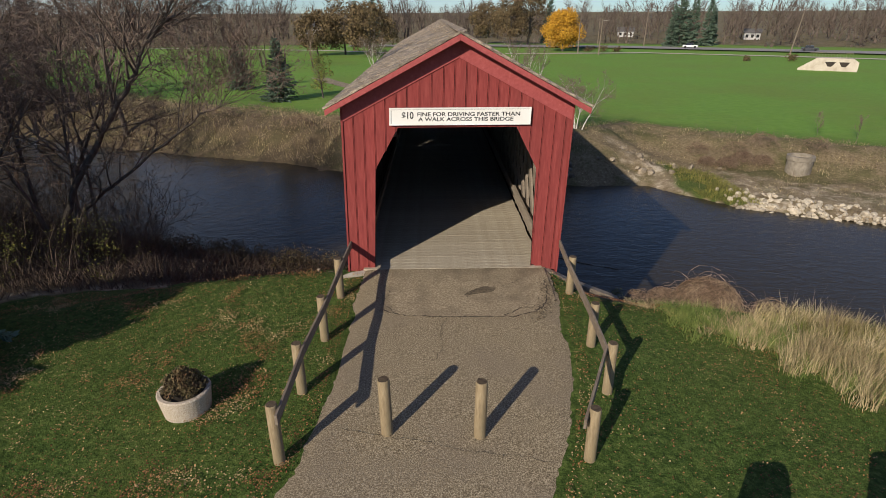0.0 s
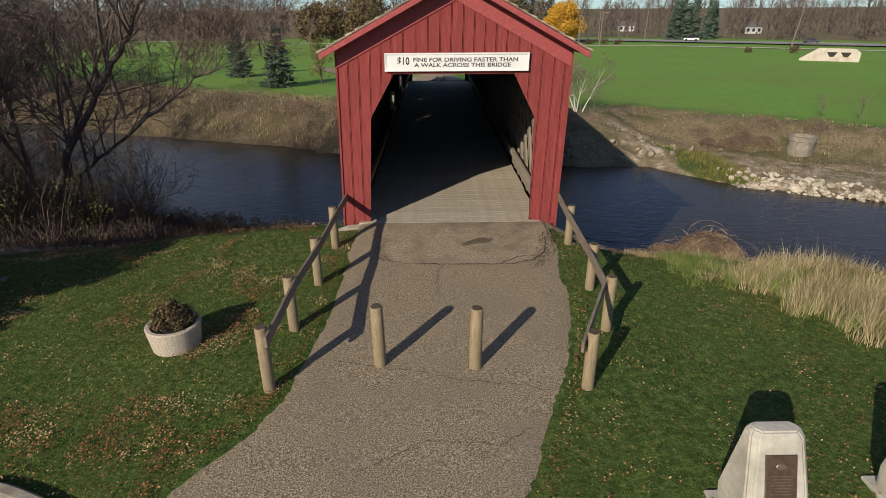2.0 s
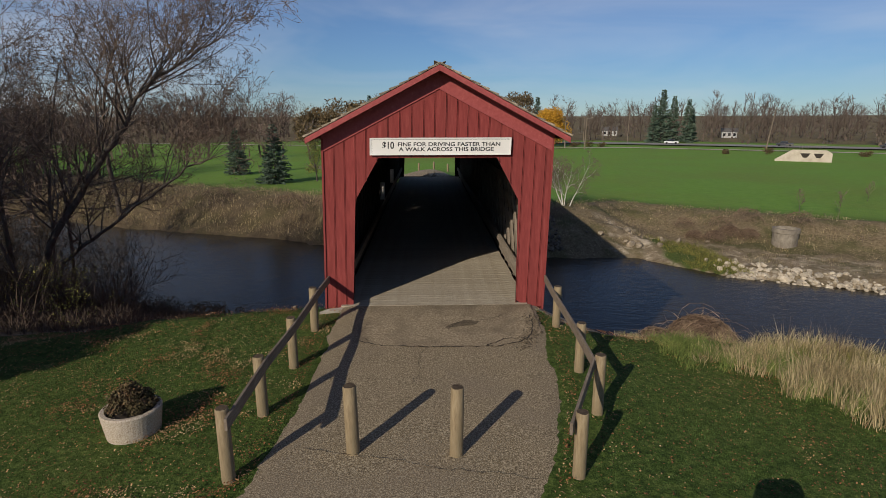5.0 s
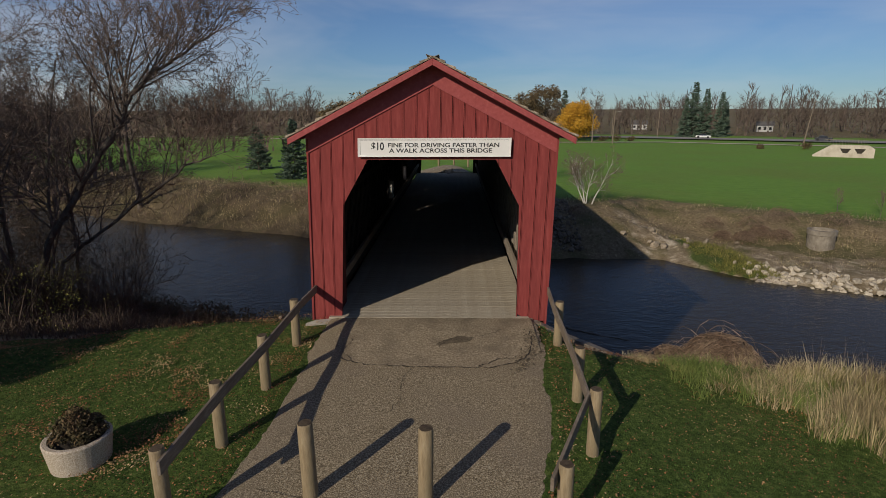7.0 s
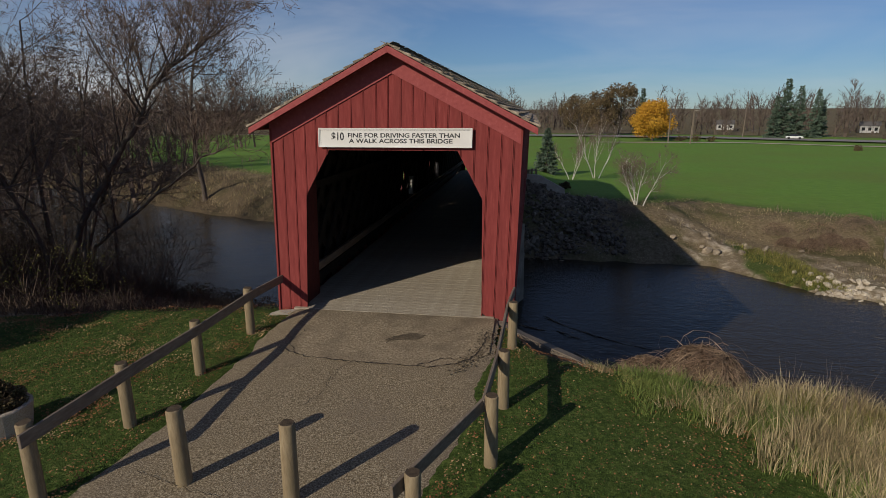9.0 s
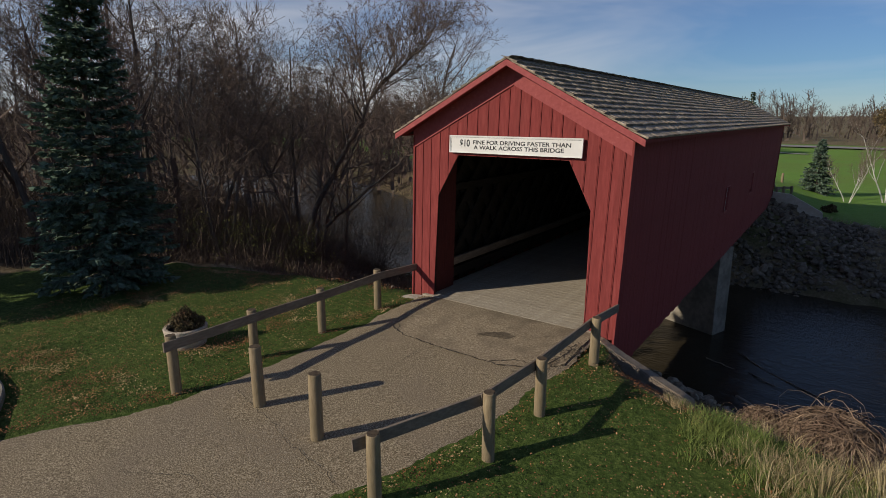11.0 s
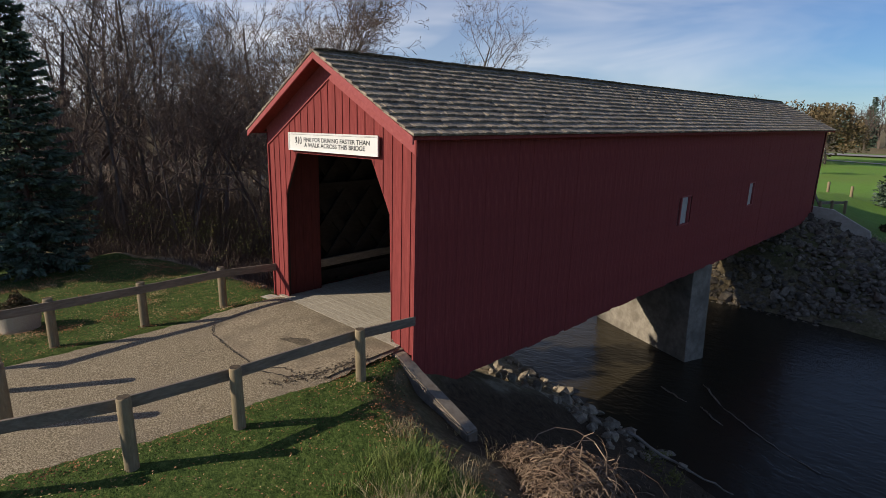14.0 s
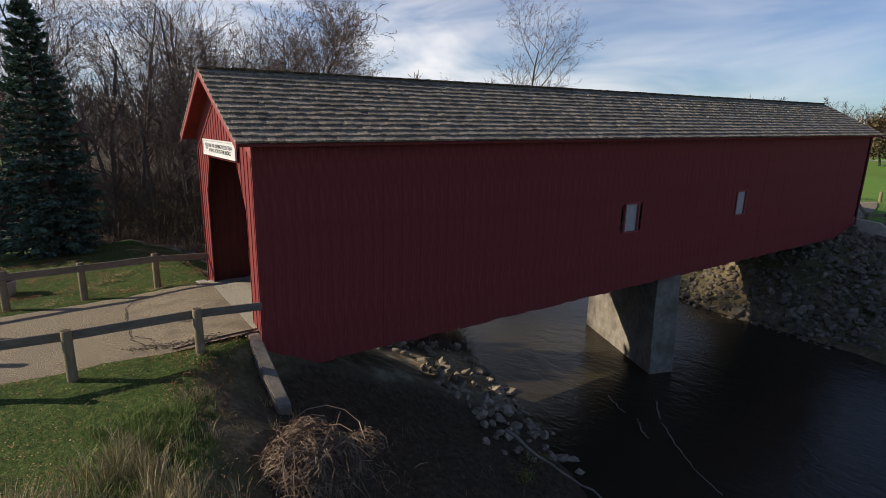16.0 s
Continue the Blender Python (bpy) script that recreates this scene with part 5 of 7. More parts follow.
leafy_tree("young_tree", "small olive-leaved young tree on the far bank", -14.0, 55.0, 1.5, 5.2, 1500, 0.10, OLIVE, 510)

# ---- woods that nobody could count ----
def light_tree(seed, h, limbs, twigs, fine, least):
    """Segments of a slender leafless tree, every twig growing from its limb; scaled to a height of one."""
    rnd = random.Random(seed)
    segs = []

    def shoot(p, d, length, r, n, lift, bend):
        pts = [p]
        for i in range(n):
            d = (d + Vector((rnd.gauss(0, bend), rnd.gauss(0, bend), rnd.gauss(0, bend) + lift))).normalized()
            q = p + d * length / n
            segs.append((*p, *q, max(r * (1 - 0.75 * i / n), least), max(r * (1 - 0.75 * (i + 1) / n), least)))
            pts.append(q)
            p = q
        return pts

    def on(pts, t):
        i = min(int(t * (len(pts) - 1)), len(pts) - 2)
        return pts[i].lerp(pts[i + 1], t * (len(pts) - 1) - i), (pts[i + 1] - pts[i]).normalized()

    def turn_out(d, k):
        a = rnd.uniform(0, 2 * math.pi)
        side = d.orthogonal().normalized()
        side.rotate(Matrix.Rotation(a, 3, d))
        return (d + side * k).normalized()

    stem = shoot(Vector((0, 0, -0.4)), Vector((rnd.gauss(0, 0.07), rnd.gauss(0, 0.07), 1)).normalized(), h * 0.97, h * 0.011, 9, 0.02, 0.06)
    for _ in range(limbs):
        t = rnd.uniform(0.22, 0.97)
        p, d = on(stem, t)
        limb = shoot(p, turn_out(d, rnd.uniform(0.6, 1.3)), h * rnd.uniform(0.22, 0.42) * (1.2 - 0.75 * t), h * 0.0055 * (1.15 - t), 4 if twigs > 4 else 3, 0.10, 0.10)
        for _ in range(twigs):
            p, d = on(limb, rnd.uniform(0.2, 1.0))
            twig = shoot(p, turn_out(d, rnd.uniform(0.4, 1.0)), h * rnd.uniform(0.06, 0.15), least * 1.4, 2, 0.08, 0.12)
            for _ in range(fine):
                p, d = on(twig, rnd.uniform(0.2, 1.0))
                shoot(p, turn_out(d, rnd.uniform(0.4, 0.9)), h * rnd.uniform(0.03, 0.08), least, 1, 0.06, 0.1)
    a = np.array(segs)
    return a / h


def scatter_woods(name, label, spots, kinds_, sides, mat, fat=1.0):
    vs, fs, base = [], [], 0
    for x, y, h, turn, k in spots:
        sg = kinds_[k % len(kinds_)].copy()
        c, s = math.cos(turn), math.sin(turn)
        for o in (0, 3):
            px, py = sg[:, o].copy(), sg[:, o + 1].copy()
            sg[:, o], sg[:, o + 1] = (c * px - s * py) * h, (s * px + c * py) * h
            sg[:, o + 2] *= h
        sg[:, 6:8] *= h * fat
        z = gz(x, y)
        sg[:, [0, 3]] += x
        sg[:, [1, 4]] += y
        sg[:, [2, 5]] += z
        v, f = tubes(sg, sides) if sides > 1 else ribbons(sg, k)
        vs.append(v)
        fs.append(f + base)
        base += len(v)
    me = np_mesh(name, np.concatenate(vs), np.concatenate(fs))
    return tagged(part_mesh(name, me, mat), label, "woods", kind="stuff")


wr = random.Random(77)
near_kinds = [light_tree(200 + i, 10, 17, 8, 3, 0.0055) for i in range(6)]
spots = []
while len(spots) < 230:
    x, y = wr.uniform(-75, -16), wr.uniform(-34, 34)
    if x < 0.5 - 0.86 * (y + 13) and y < float(bank(NEAR_WATER, x)) - 1 and x < -20 + 0.55 * min(0, y + 4):
        spots.append((x, y, wr.uniform(10, 16) if len(spots) % 3 == 0 else wr.uniform(5, 9), wr.uniform(0, 6.28), wr.randrange(6)))
scatter_woods("woods", "dense leafless brown woods along the upstream bank", spots, near_kinds, 1, TWIG)

# undergrowth: thin bent stems
us, ur = [], random.Random(78)
while len(us) < 45000:
    x, y = ur.uniform(-45, -9.5), ur.uniform(-12, 22)
    edge = -12.3 + 0.9 * min(0.0, y - 1.0) - 0.7 * max(0.0, y - 5)
    if x < edge - ur.random() * 1.5 and y < float(bank(NEAR_WATER, x)) and y > -9 + 0.25 * (x + 20):
        z = gz(x, y) - 0.1
        h = ur.uniform(0.8, 3.4) * (0.6 + 0.4 * ur.random()) * (1 if x < -14 else 0.75)
        p, d = Vector((x, y, z)), Vector((ur.gauss(0, 0.25), ur.gauss(0, 0.25), 1)).normalized()
        r = ur.uniform(0.005, 0.014)
        for i in range(3):
            q = p + d * h / 3
            us.append((*p, *q, r, r * 0.7))
            p, r = q, r * 0.7
            d = (d + Vector((ur.gauss(0, 0.3), ur.gauss(0, 0.3), ur.gauss(0.0, 0.2)))).normalized()
tagged(part_mesh("undergrowth", np_mesh("undergrowth", *ribbons(us, 3)), BRUSH), "tangled brown undergrowth below the trees", "undergrowth", kind="stuff")
brg = np.random.default_rng(9)
cl = []
while len(cl) < 900:
    x, y = brg.uniform(-50, -10), brg.uniform(-18, 22)
    edge = -12.8 + 0.9 * min(0.0, y - 1.0) - 0.7 * max(0.0, y - 5)
    if x < edge and y < float(bank(NEAR_WATER, x)) and y > -8 + 0.25 * (x + 20):
        cl.append((x, y, gz(x, y) + brg.uniform(0.2, 2.6), brg.uniform(0.4, 1.0)))
tagged(part_mesh("withered_leaves", np_mesh("withered_leaves", *leaf_cloud(brg, cl, 30000, 0.04)), SHRUB), "withered brown and olive leaves on the undergrowth", "undergrowth", kind="stuff")

# the belt of woods round the horizon
far_kinds = [light_tree(300 + i, 10, 11, 4, 0, 0.014) for i in range(6)]
HOUSE_AZ = 0.2135
spots = []
while len(spots) < 1500:
    a = wr.uniform(-1.35, 1.9)
    d = wr.uniform(205, 400) + (30 if -0.2 < a < 0.4 else 0)
    x, y = -d * math.sin(a), d * math.cos(a)
    if a > 0.75 and wr.random() < 0.3:
        d *= 0.6
        x, y = -d * math.sin(a), d * math.cos(a)
    if abs(a - HOUSE_AZ) < 0.03 and d < 345:
        continue
    spots.append((x, y, wr.uniform(9, 17) * (1.3 if a > 0.0 else 1.1), wr.uniform(0, 6.28), wr.randrange(6)))
scatter_woods("far_woods", "brown leafless woods along the horizon", spots, far_kinds, 1, FARWOOD, 1.6)
frg = np.random.default_rng(15)
cl = [(x, y, gz(x, y) + frg.uniform(0.5, h * 0.8), frg.uniform(1.2, 2.8)) for x, y, h, _, _ in spots for _ in range(7)]
tagged(part_mesh("far_thicket", np_mesh("far_thicket", *leaf_cloud(frg, cl, 90000, 0.32)), FARWOOD), "brown thicket below the far woods", "woods", kind="stuff")

# leafless bushes that fill the upstream bank below the trees
def bush_mesh(seed, h, stems):
    rnd = random.Random(seed)
    wood, twig = [], []
    for _ in range(stems):
        a = rnd.uniform(0, 6.28)
        p = Vector((0.5 * rnd.random() * math.cos(a), 0.5 * rnd.random() * math.sin(a), -0.3))
        grow(rnd, p, Vector((0.7 * math.cos(a), 0.7 * math.sin(a), rnd.uniform(0.7, 1.6))).normalized(), h * rnd.uniform(0.6, 1.0), 0.02, 1, 3, wood, twig, 0.8, 0.02, 0.10)
    s = np.array(wood + twig)
    s[:, 6:8] = np.maximum(s[:, 6:8], 0.0045)
    me = np_mesh("stem", *ribbons(s, seed))
    me.materials.append(BRUSH)
    return me


bushes = [[bush_mesh(180 + 10 * k + j, 3.6, 4) for j in range(5)] for k in range(3)]
BUSHES = ((-13.0, 6.8), (-14.4, 7.6), (-15.0, 6.0), (-14.3, 10.2), (-15.4, 4.4), (-16.6, 8.4), (-17.8, 6.2), (-18.6, 10.0), (-19.4, 3.0), (-20.5, 5.4), (-21.0, 12.0), (-22.8, 8.6), (-16.0, 12.0),
          (-24.6, 12.6), (-25.5, 5.5), (-17.2, 0.4), (-20.8, -0.5), (-23.5, 1.5), (-28.0, 9.5), (-27.5, 14.5), (-30.5, 5.0))
for k, (x, y) in enumerate(BUSHES):
    t = thing("bush", "leafless brown bush on the shaded upstream bank", "bush", "bushes on the upstream bank", at=(x, y, gz(x, y)))
    t.rotation_euler = (0, 0, k * 1.7)
    sc = 0.75 + 0.12 * (k * 7 % 5) if k > 5 else 0.42 + 0.05 * (k % 4)
    t.scale = (sc, sc, sc * 1.05)
    for me in bushes[k % 3]:
        new("stem", me).parent = t
# brown thickets where the field meets the river upstream
spots = []
while len(spots) < 170:
    x, y = wr.uniform(-95, -24), wr.uniform(58, 108)
    if len(spots) < 60:
        x, y = wr.uniform(-75, -43), wr.uniform(46, 64)
        spots.append((x, y, wr.uniform(7, 13), wr.uniform(0, 6.28), wr.randrange(6)))
    elif y > 100 + (x + 24) * 0.35 or x < -62:
        spots.append((x, y, wr.uniform(5, 10), wr.uniform(0, 6.28), wr.randrange(6)))
scatter_woods("thicket", "brown leafless thicket between the river and the fields", spots, [light_tree(320 + i, 10, 14, 6, 1, 0.008) for i in range(6)], 1, TWIG, 1.8)
# olive-yellow leaves that still hang low at the wood's edge
cl = []
while len(cl) < 120:
    x, y = brg.uniform(-19, -11.5), brg.uniform(-3.5, 5.5)
    if x < -11.5 + 0.9 * min(0.0, y - 1.0):
        cl.append((x, y, gz(x, y) + brg.uniform(0.2, 1.9), brg.uniform(0.25, 0.6)))
tagged(part_mesh("olive_leaves", np_mesh("olive_leaves", *leaf_cloud(brg, cl, 5200, 0.035)), OLIVE), "olive-yellow leaves still hanging at the edge of the woods", "undergrowth", kind="stuff")
# ---- rocks ----
def rock_meshes(count, seed):
    """Broken angular stones: the hull of points thrown into a squashed box."""
    out = []
    for k in range(count):
        bm = bmesh.new()
        rr = random.Random(seed + k)
        sq = (rr.uniform(0.75, 1.1), rr.uniform(0.6, 0.95), rr.uniform(0.45, 0.8))
        for _ in range(24):
            p = Vector((rr.gauss(0, 1), rr.gauss(0, 1), rr.gauss(0, 1))).normalized() * rr.uniform(0.85, 1.1)
            bm.verts.new((p.x * sq[0], p.y * sq[1], p.z * sq[2]))
        hull = bmesh.ops.convex_hull(bm, input=bm.verts)
        bmesh.ops.delete(bm, geom=[v for v in hull["geom_interior"] if isinstance(v, bmesh.types.BMVert)], context="VERTS")
        me = bpy.data.meshes.new("stone")
        bm.to_mesh(me)
        bm.free()
        me.materials.append(ROCK_ONE)
        out.append(me)
    return out


STONES = rock_meshes(12, 400)
PALE_STONES = [me.copy() for me in STONES]
for me in PALE_STONES:
    me.materials[0] = ROCK_PALE
# darker copies: the riprap's shade is put into the stone colour
DARK_STONES = [me.copy() for me in STONES]
for me in DARK_STONES:
    me.materials[0] = ROCK_SHADED


def rock_pile(label, spots, seed, stones=STONES):
    t = thing("rock_pile", label, "rocks")
    rr = random.Random(seed)
    for x, y, z, s in spots:
        o = new("stone", rr.choice(stones))
        o.parent = t
        o.matrix_basis = Matrix.LocRotScale((x, y, z), Euler((rr.uniform(-0.6, 0.6), rr.uniform(-0.6, 0.6), rr.uniform(0, 6.28))), Vector((s, s, s)))
    return t


rr = random.Random(50)
spots = []
while len(spots) < 290:
    x, y = rr.uniform(-4.5, 9.5), rr.uniform(26.6, 35.6)
    if x > 5.5 and y < 27.5:
        continue
    s = rr.uniform(0.15, 0.36) * (1 if rr.random() < 0.8 else 1.35)
    spots.append((x, y, gz(x, y) + s * 0.25 + 0.05, s))
rock_pile("grey-brown broken riprap piled against the far abutment", spots, 51, DARK_STONES)
verts, faces = [], []
for _ in range(2600):
    x, y = rr.uniform(-5, 10.5), rr.uniform(26.3, 35.8)
    if x > 6 and y < 27.3:
        continue
    s = rr.uniform(0.08, 0.26)
    me = STONES[rr.randrange(12)]
    m = Matrix.LocRotScale((x, y, gz(x, y) + s * 0.2), Euler((rr.uniform(-0.6, 0.6), rr.uniform(-0.6, 0.6), rr.uniform(0, 6.28))), Vector((s, s, s)))
    b0 = len(verts)
    verts += [tuple(m @ v.co) for v in me.vertices]
    faces += [tuple(b0 + i for i in p.vertices) for p in me.polygons]
tagged(part_mesh("rubble", mesh_of("rubble", verts, faces), ROCK), "small grey rubble between the larger riprap stones", "rocks", kind="stuff")
spots = []
while len(spots) < 190:
    x, y = rr.uniform(-4, 6.0), rr.uniform(4.6, 10.6)
    if y > float(bank(NEAR_WATER, x)) + 0.7 or y < 8.2 - 0.35 * abs(x - 1) - rr.random() * 2.6:
        continue
    s = rr.uniform(0.09, 0.22) * (1 if rr.random() < 0.75 else 1.6)
    spots.append((x, y, gz(x, y) + s * 0.3, s))
rock_pile("broken rubble stones on the bank below the bridge", spots, 52)
spots = []
while len(spots) < 230:
    t = rr.random()
    x = 20.4 + 8.0 * t + rr.gauss(0, 0.3)
    y = float(bank(FAR_WATER, x)) + abs(rr.gauss(0, 1.3)) - 0.2
    s = rr.uniform(0.08, 0.30) * (1.3 if rr.random() < 0.15 else 1)
    spots.append((x, y, gz(x, y) + s * 0.35, s))
tagged(rock_pile("pale limestone rocks heaped along the far waterline", spots, 53, PALE_STONES))
spots = [(16.5 + rr.gauss(0, 2.5), 28.6 + rr.gauss(0, 1.0), 0, rr.uniform(0.15, 0.45)) for _ in range(14)]
rock_pile("weathered stones on the far bank", [(x, y, gz(x, y) + 0.1, s) for x, y, _, s in spots], 54)

spots = []
while len(spots) < 36:
    x, y = rr.uniform(-5.4, -3.4), rr.uniform(-0.2, 1.5)
    if y > -0.35 - 0.27 * (x + 2.6):
        s = rr.uniform(0.07, 0.2)
        spots.append((x, y, gz(x, y) + s * 0.3, s))
rock_pile("dark broken stones behind the upstream wing wall", spots, 55, DARK_STONES)

# concrete well ring on the far bank
wz = gz(28.4, 27.5) - 0.90
well = thing("well_ring", "old round concrete well ring on the far bank", "well ring", at=(27.8, 26.7, wz))
bm = bmesh.new()
prof = ((0.0, -0.3), (0.98, -0.3), (1.0, 1.15), (1.08, 1.17), (1.08, 1.42), (0.9, 1.44), (0.88, 1.2), (0.0, 1.2))
prev = None
for r, z in prof:
    ring = [bm.verts.new((r * math.cos(i * math.pi / 16), r * math.sin(i * math.pi / 16), z)) for i in range(32)] if r else [bm.verts.new((0, 0, z))]
    if prev:
        for i in range(32):
            q = [prev[i % len(prev)], prev[(i + 1) % len(prev)], ring[(i + 1) % len(ring)], ring[i % len(ring)]]
            bm.faces.new(list(dict.fromkeys(q)))
    prev = ring
part("ring", bm, OLD_CONCRETE, well)
well.scale = (0.90, 0.90, 1.32)


# ---- grasses ----
def blades(rng, xs, ys, h, w, bend, segs=2, lean_to=(0, 0)):
    """Tapering bent grass blades; arrays of roots and heights."""
    n = len(xs)
    zs = ground_z(xs, ys) - 0.03
    a = rng.uniform(0, 2 * np.pi, n)
    side = np.stack([np.cos(a), np.sin(a), 0 * a], 1) * (w[:, None] if np.ndim(w) else w)
    b = rng.uniform(0, 2 * np.pi, n)
    k = np.abs(rng.normal(0, bend, n))
    out = np.stack([np.cos(b) * k + lean_to[0], np.sin(b) * k + lean_to[1]], 1) * h[:, None]
    root = np.stack([xs, ys, zs], 1)
    rows = []
    for i in range(segs):
        t = i / segs
        c = root + np.concatenate([out * t * t, (h * (t - 0.25 * t * t * np.minimum(k, 1.2)))[:, None]], 1)
        rows += [c - side * (1 - 0.6 * t), c + side * (1 - 0.6 * t)]
    rows.append(root + np.concatenate([out, (h * (1 - 0.25 * np.minimum(k, 1.2)))[:, None]], 1))
    per = 2 * segs + 1
    v = np.stack(rows, 1).reshape(-1, 3)
    base = (np.arange(n) * per)[:, None]
    quads = [base + np.array([[2 * i, 2 * i + 1, 2 * i + 3, 2 * i + 2]]) for i in range(segs - 1)]
    tri = base + np.array([[per - 3, per - 2, per - 1, per - 1]])
    tri[:, 3] = tri[:, 2]
    faces = [tuple(q) for blk in quads for q in blk.tolist()] + [tuple(q[:3]) for q in tri.tolist()]
    return v, faces


def grass(name, label, rng, xs, ys, h, w, bend, mat, segs=2, lean_to=(0, 0)):
    v, f = blades(rng, xs, ys, h, w, bend, segs, lean_to)
    return tagged(part_mesh(name, mesh_of(name, v.tolist(), f), mat), label, "grass", kind="stuff")


hr = np.random.default_rng(61)


def along(curve, n, spread, rng, lo=0.0, hi=1.0):
    """Points scattered along a polyline of (x, y)."""
    c = np.array(curve)
    t = rng.uniform(lo, hi, n) * (len(c) - 1)
    i = np.minimum(t.astype(int), len(c) - 2)
    p = c[i] + (c[i + 1] - c[i]) * (t - i)[:, None]
    return p[:, 0] + rng.normal(0, spread, n), p[:, 1] + rng.normal(0, spread, n)


BAND = ((5.6, -0.6), (6.7, -1.9), (7.6, -3.2), (8.3, -4.5), (9.4, -5.9), (11.2, -7.9), (14, -11))


OUTER_BAND = ((6.4, -1.0), (7.7, -2.1), (8.9, -2.9), (10.0, -3.9), (11.5, -5.2), (14.2, -7.9))
INNER_BAND = ((5.5, -2.2), (6.2, -2.9), (7.0, -3.4), (7.7, -3.4))


def tufts(name, label, n, per, lo, hi, spread, h, w, bend, mat, rng, band=BAND):
    """Tussocks along the band: each one's blades fan out from one root and lean together."""
    cx, cy = along(band, n, spread, rng, lo, hi)
    cx, cy = np.repeat(cx, per), np.repeat(cy, per)
    size = np.repeat(rng.uniform(0.6, 1.25, n), per)
    ox, oy = rng.normal(0, 0.085, n * per), rng.normal(0, 0.085, n * per)
    tilt = np.repeat(rng.normal(0, 0.14, (n, 2)), per, 0)
    hh = rng.uniform(h[0], h[1], n * per) * size
    return grass(name, label, rng, cx + ox, cy + oy, hh, w, bend, mat, 3, (tilt[:, 0] + 2.0 * ox, tilt[:, 1] + 2.0 * oy))


tufts("tall_grass", "tall dry straw-coloured grass along the bank", 290, 34, 0.42, 1.0, 0.45, (0.32, 0.72), 0.0062, 0.22, STRAW, hr)
tufts("tall_grass", "tall dry straw-coloured grass on the river side of the bank", 260, 34, 0.36, 1.0, 0.40, (0.32, 0.66), 0.0062, 0.22, STRAW, hr, OUTER_BAND)
tufts("green_tall_grass", "long green grass tussocks at the bank's edge", 260, 46, 0.42, 0.95, 0.5, (0.18, 0.44), 0.0065, 0.45, GREENGRASS, hr)
tufts("olive_tall_grass", "olive-yellow grass tussocks at the bank's edge", 220, 46, 0.36, 0.95, 0.42, (0.24, 0.52), 0.0065, 0.38, OLIVE, hr, OUTER_BAND)
tufts("yellow_green_grass", "soft yellow-green grass tussocks between lawn and reeds", 110, 60, 0.05, 1.0, 0.30, (0.14, 0.36), 0.0055, 0.65, GREENGRASS, hr, INNER_BAND)
tufts("straw_grass", "pale straw grass among the yellow-green tussocks", 50, 40, 0.40, 1.0, 0.30, (0.20, 0.50), 0.0055, 0.45, STRAW, hr, INNER_BAND)
tufts("straw_grass", "small straw-coloured tuft beside the wing wall", 4, 50, 0.0, 1.0, 0.14, (0.14, 0.30), 0.0045, 0.6, STRAW, hr, ((4.8, -1.7), (5.3, -2.3)))
tufts("dry_stalks", "single dry brown stalks above the reeds", 50, 4, 0.36, 1.0, 0.4, (0.7, 1.1), 0.0055, 0.12, TWIG, hr, OUTER_BAND)
tufts("tall_grass", "scattered dry straw stalks at the bank's edge", 8, 24, 0.0, 0.2, 0.5, (0.15, 0.35), 0.0045, 0.5, STRAW, hr)
x, y = hr.uniform(5, 20, 1500), hr.uniform(-9, 7, 1500)
keep = (y > np.interp(x, [5, 7, 10, 16, 20], [0.8, -0.2, -2.2, -6, -9])) & (y < bank(NEAR_WATER, x) - 0.3)
x, y = x[keep], y[keep]
grass("bank_grass", "rough withered grass on the near bank slope", hr, x, y, hr.uniform(0.12, 0.4, len(x)), 0.009, 0.8, VINE, 2)
x, y = hr.uniform(-6.5, -2.9, 700), hr.uniform(-0.2, 9, 700)
keep = (y > bank(NEAR_TOP, x) + 0.3) & (y < bank(NEAR_WATER, x) - 0.8)
x, y = x[keep], y[keep]
grass("bank_grass", "sparse withered weeds beside the abutment", hr, x, y, hr.uniform(0.12, 0.5, len(x)), 0.009, 0.7, STRAW, 2)
# dark weeds on the shaded upstream slope
ws, wg = [], random.Random(63)
while len(ws) < 40000:
    x, y = wg.uniform(-24, -3.2), wg.uniform(-2, 16)
    if float(bank(NEAR_TOP, x)) + 0.6 + 2.2 * (-14 < x < -5) < y < float(bank(NEAR_WATER, x)) + 0.2:
        p, h = Vector((x, y, gz(x, y) - 0.05)), wg.uniform(0.15, 0.6) + 0.9 * max(0, wobble(x, y, 0.5, 13))
        d = Vector((wg.gauss(0, 0.4), wg.gauss(0, 0.4), 1)).normalized()
        for i in range(2):
            q = p + d * h / 2
            ws.append((*p, *q, 0.009 - 0.003 * i, 0.006 - 0.003 * i))
            p, d = q, (d + Vector((wg.gauss(0, 0.4), wg.gauss(0, 0.4), -0.1))).normalized()
tagged(part_mesh("bank_weeds", np_mesh("bank_weeds", *ribbons(ws, 4)), BRUSH), "dark withered weeds on the shaded river bank", "weeds", kind="stuff")
wb = np.random.default_rng(64)
cl = []
while len(cl) < 260:
    x = wb.uniform(-24, -5)
    y = float(bank(NEAR_WATER, x)) - abs(wb.normal(0, 2.2))
    if y > float(bank(NEAR_TOP, x)) + 1:
        cl.append((x, y, gz(x, y) + wb.uniform(0.1, 0.7), wb.uniform(0.25, 0.55)))
tagged(part_mesh("bank_shrub_leaves", np_mesh("bank_shrub_leaves", *leaf_cloud(wb, cl, 14000, 0.05)), SHRUB), "olive-brown leaves of low shrubs along the water", "shrub", kind="stuff")
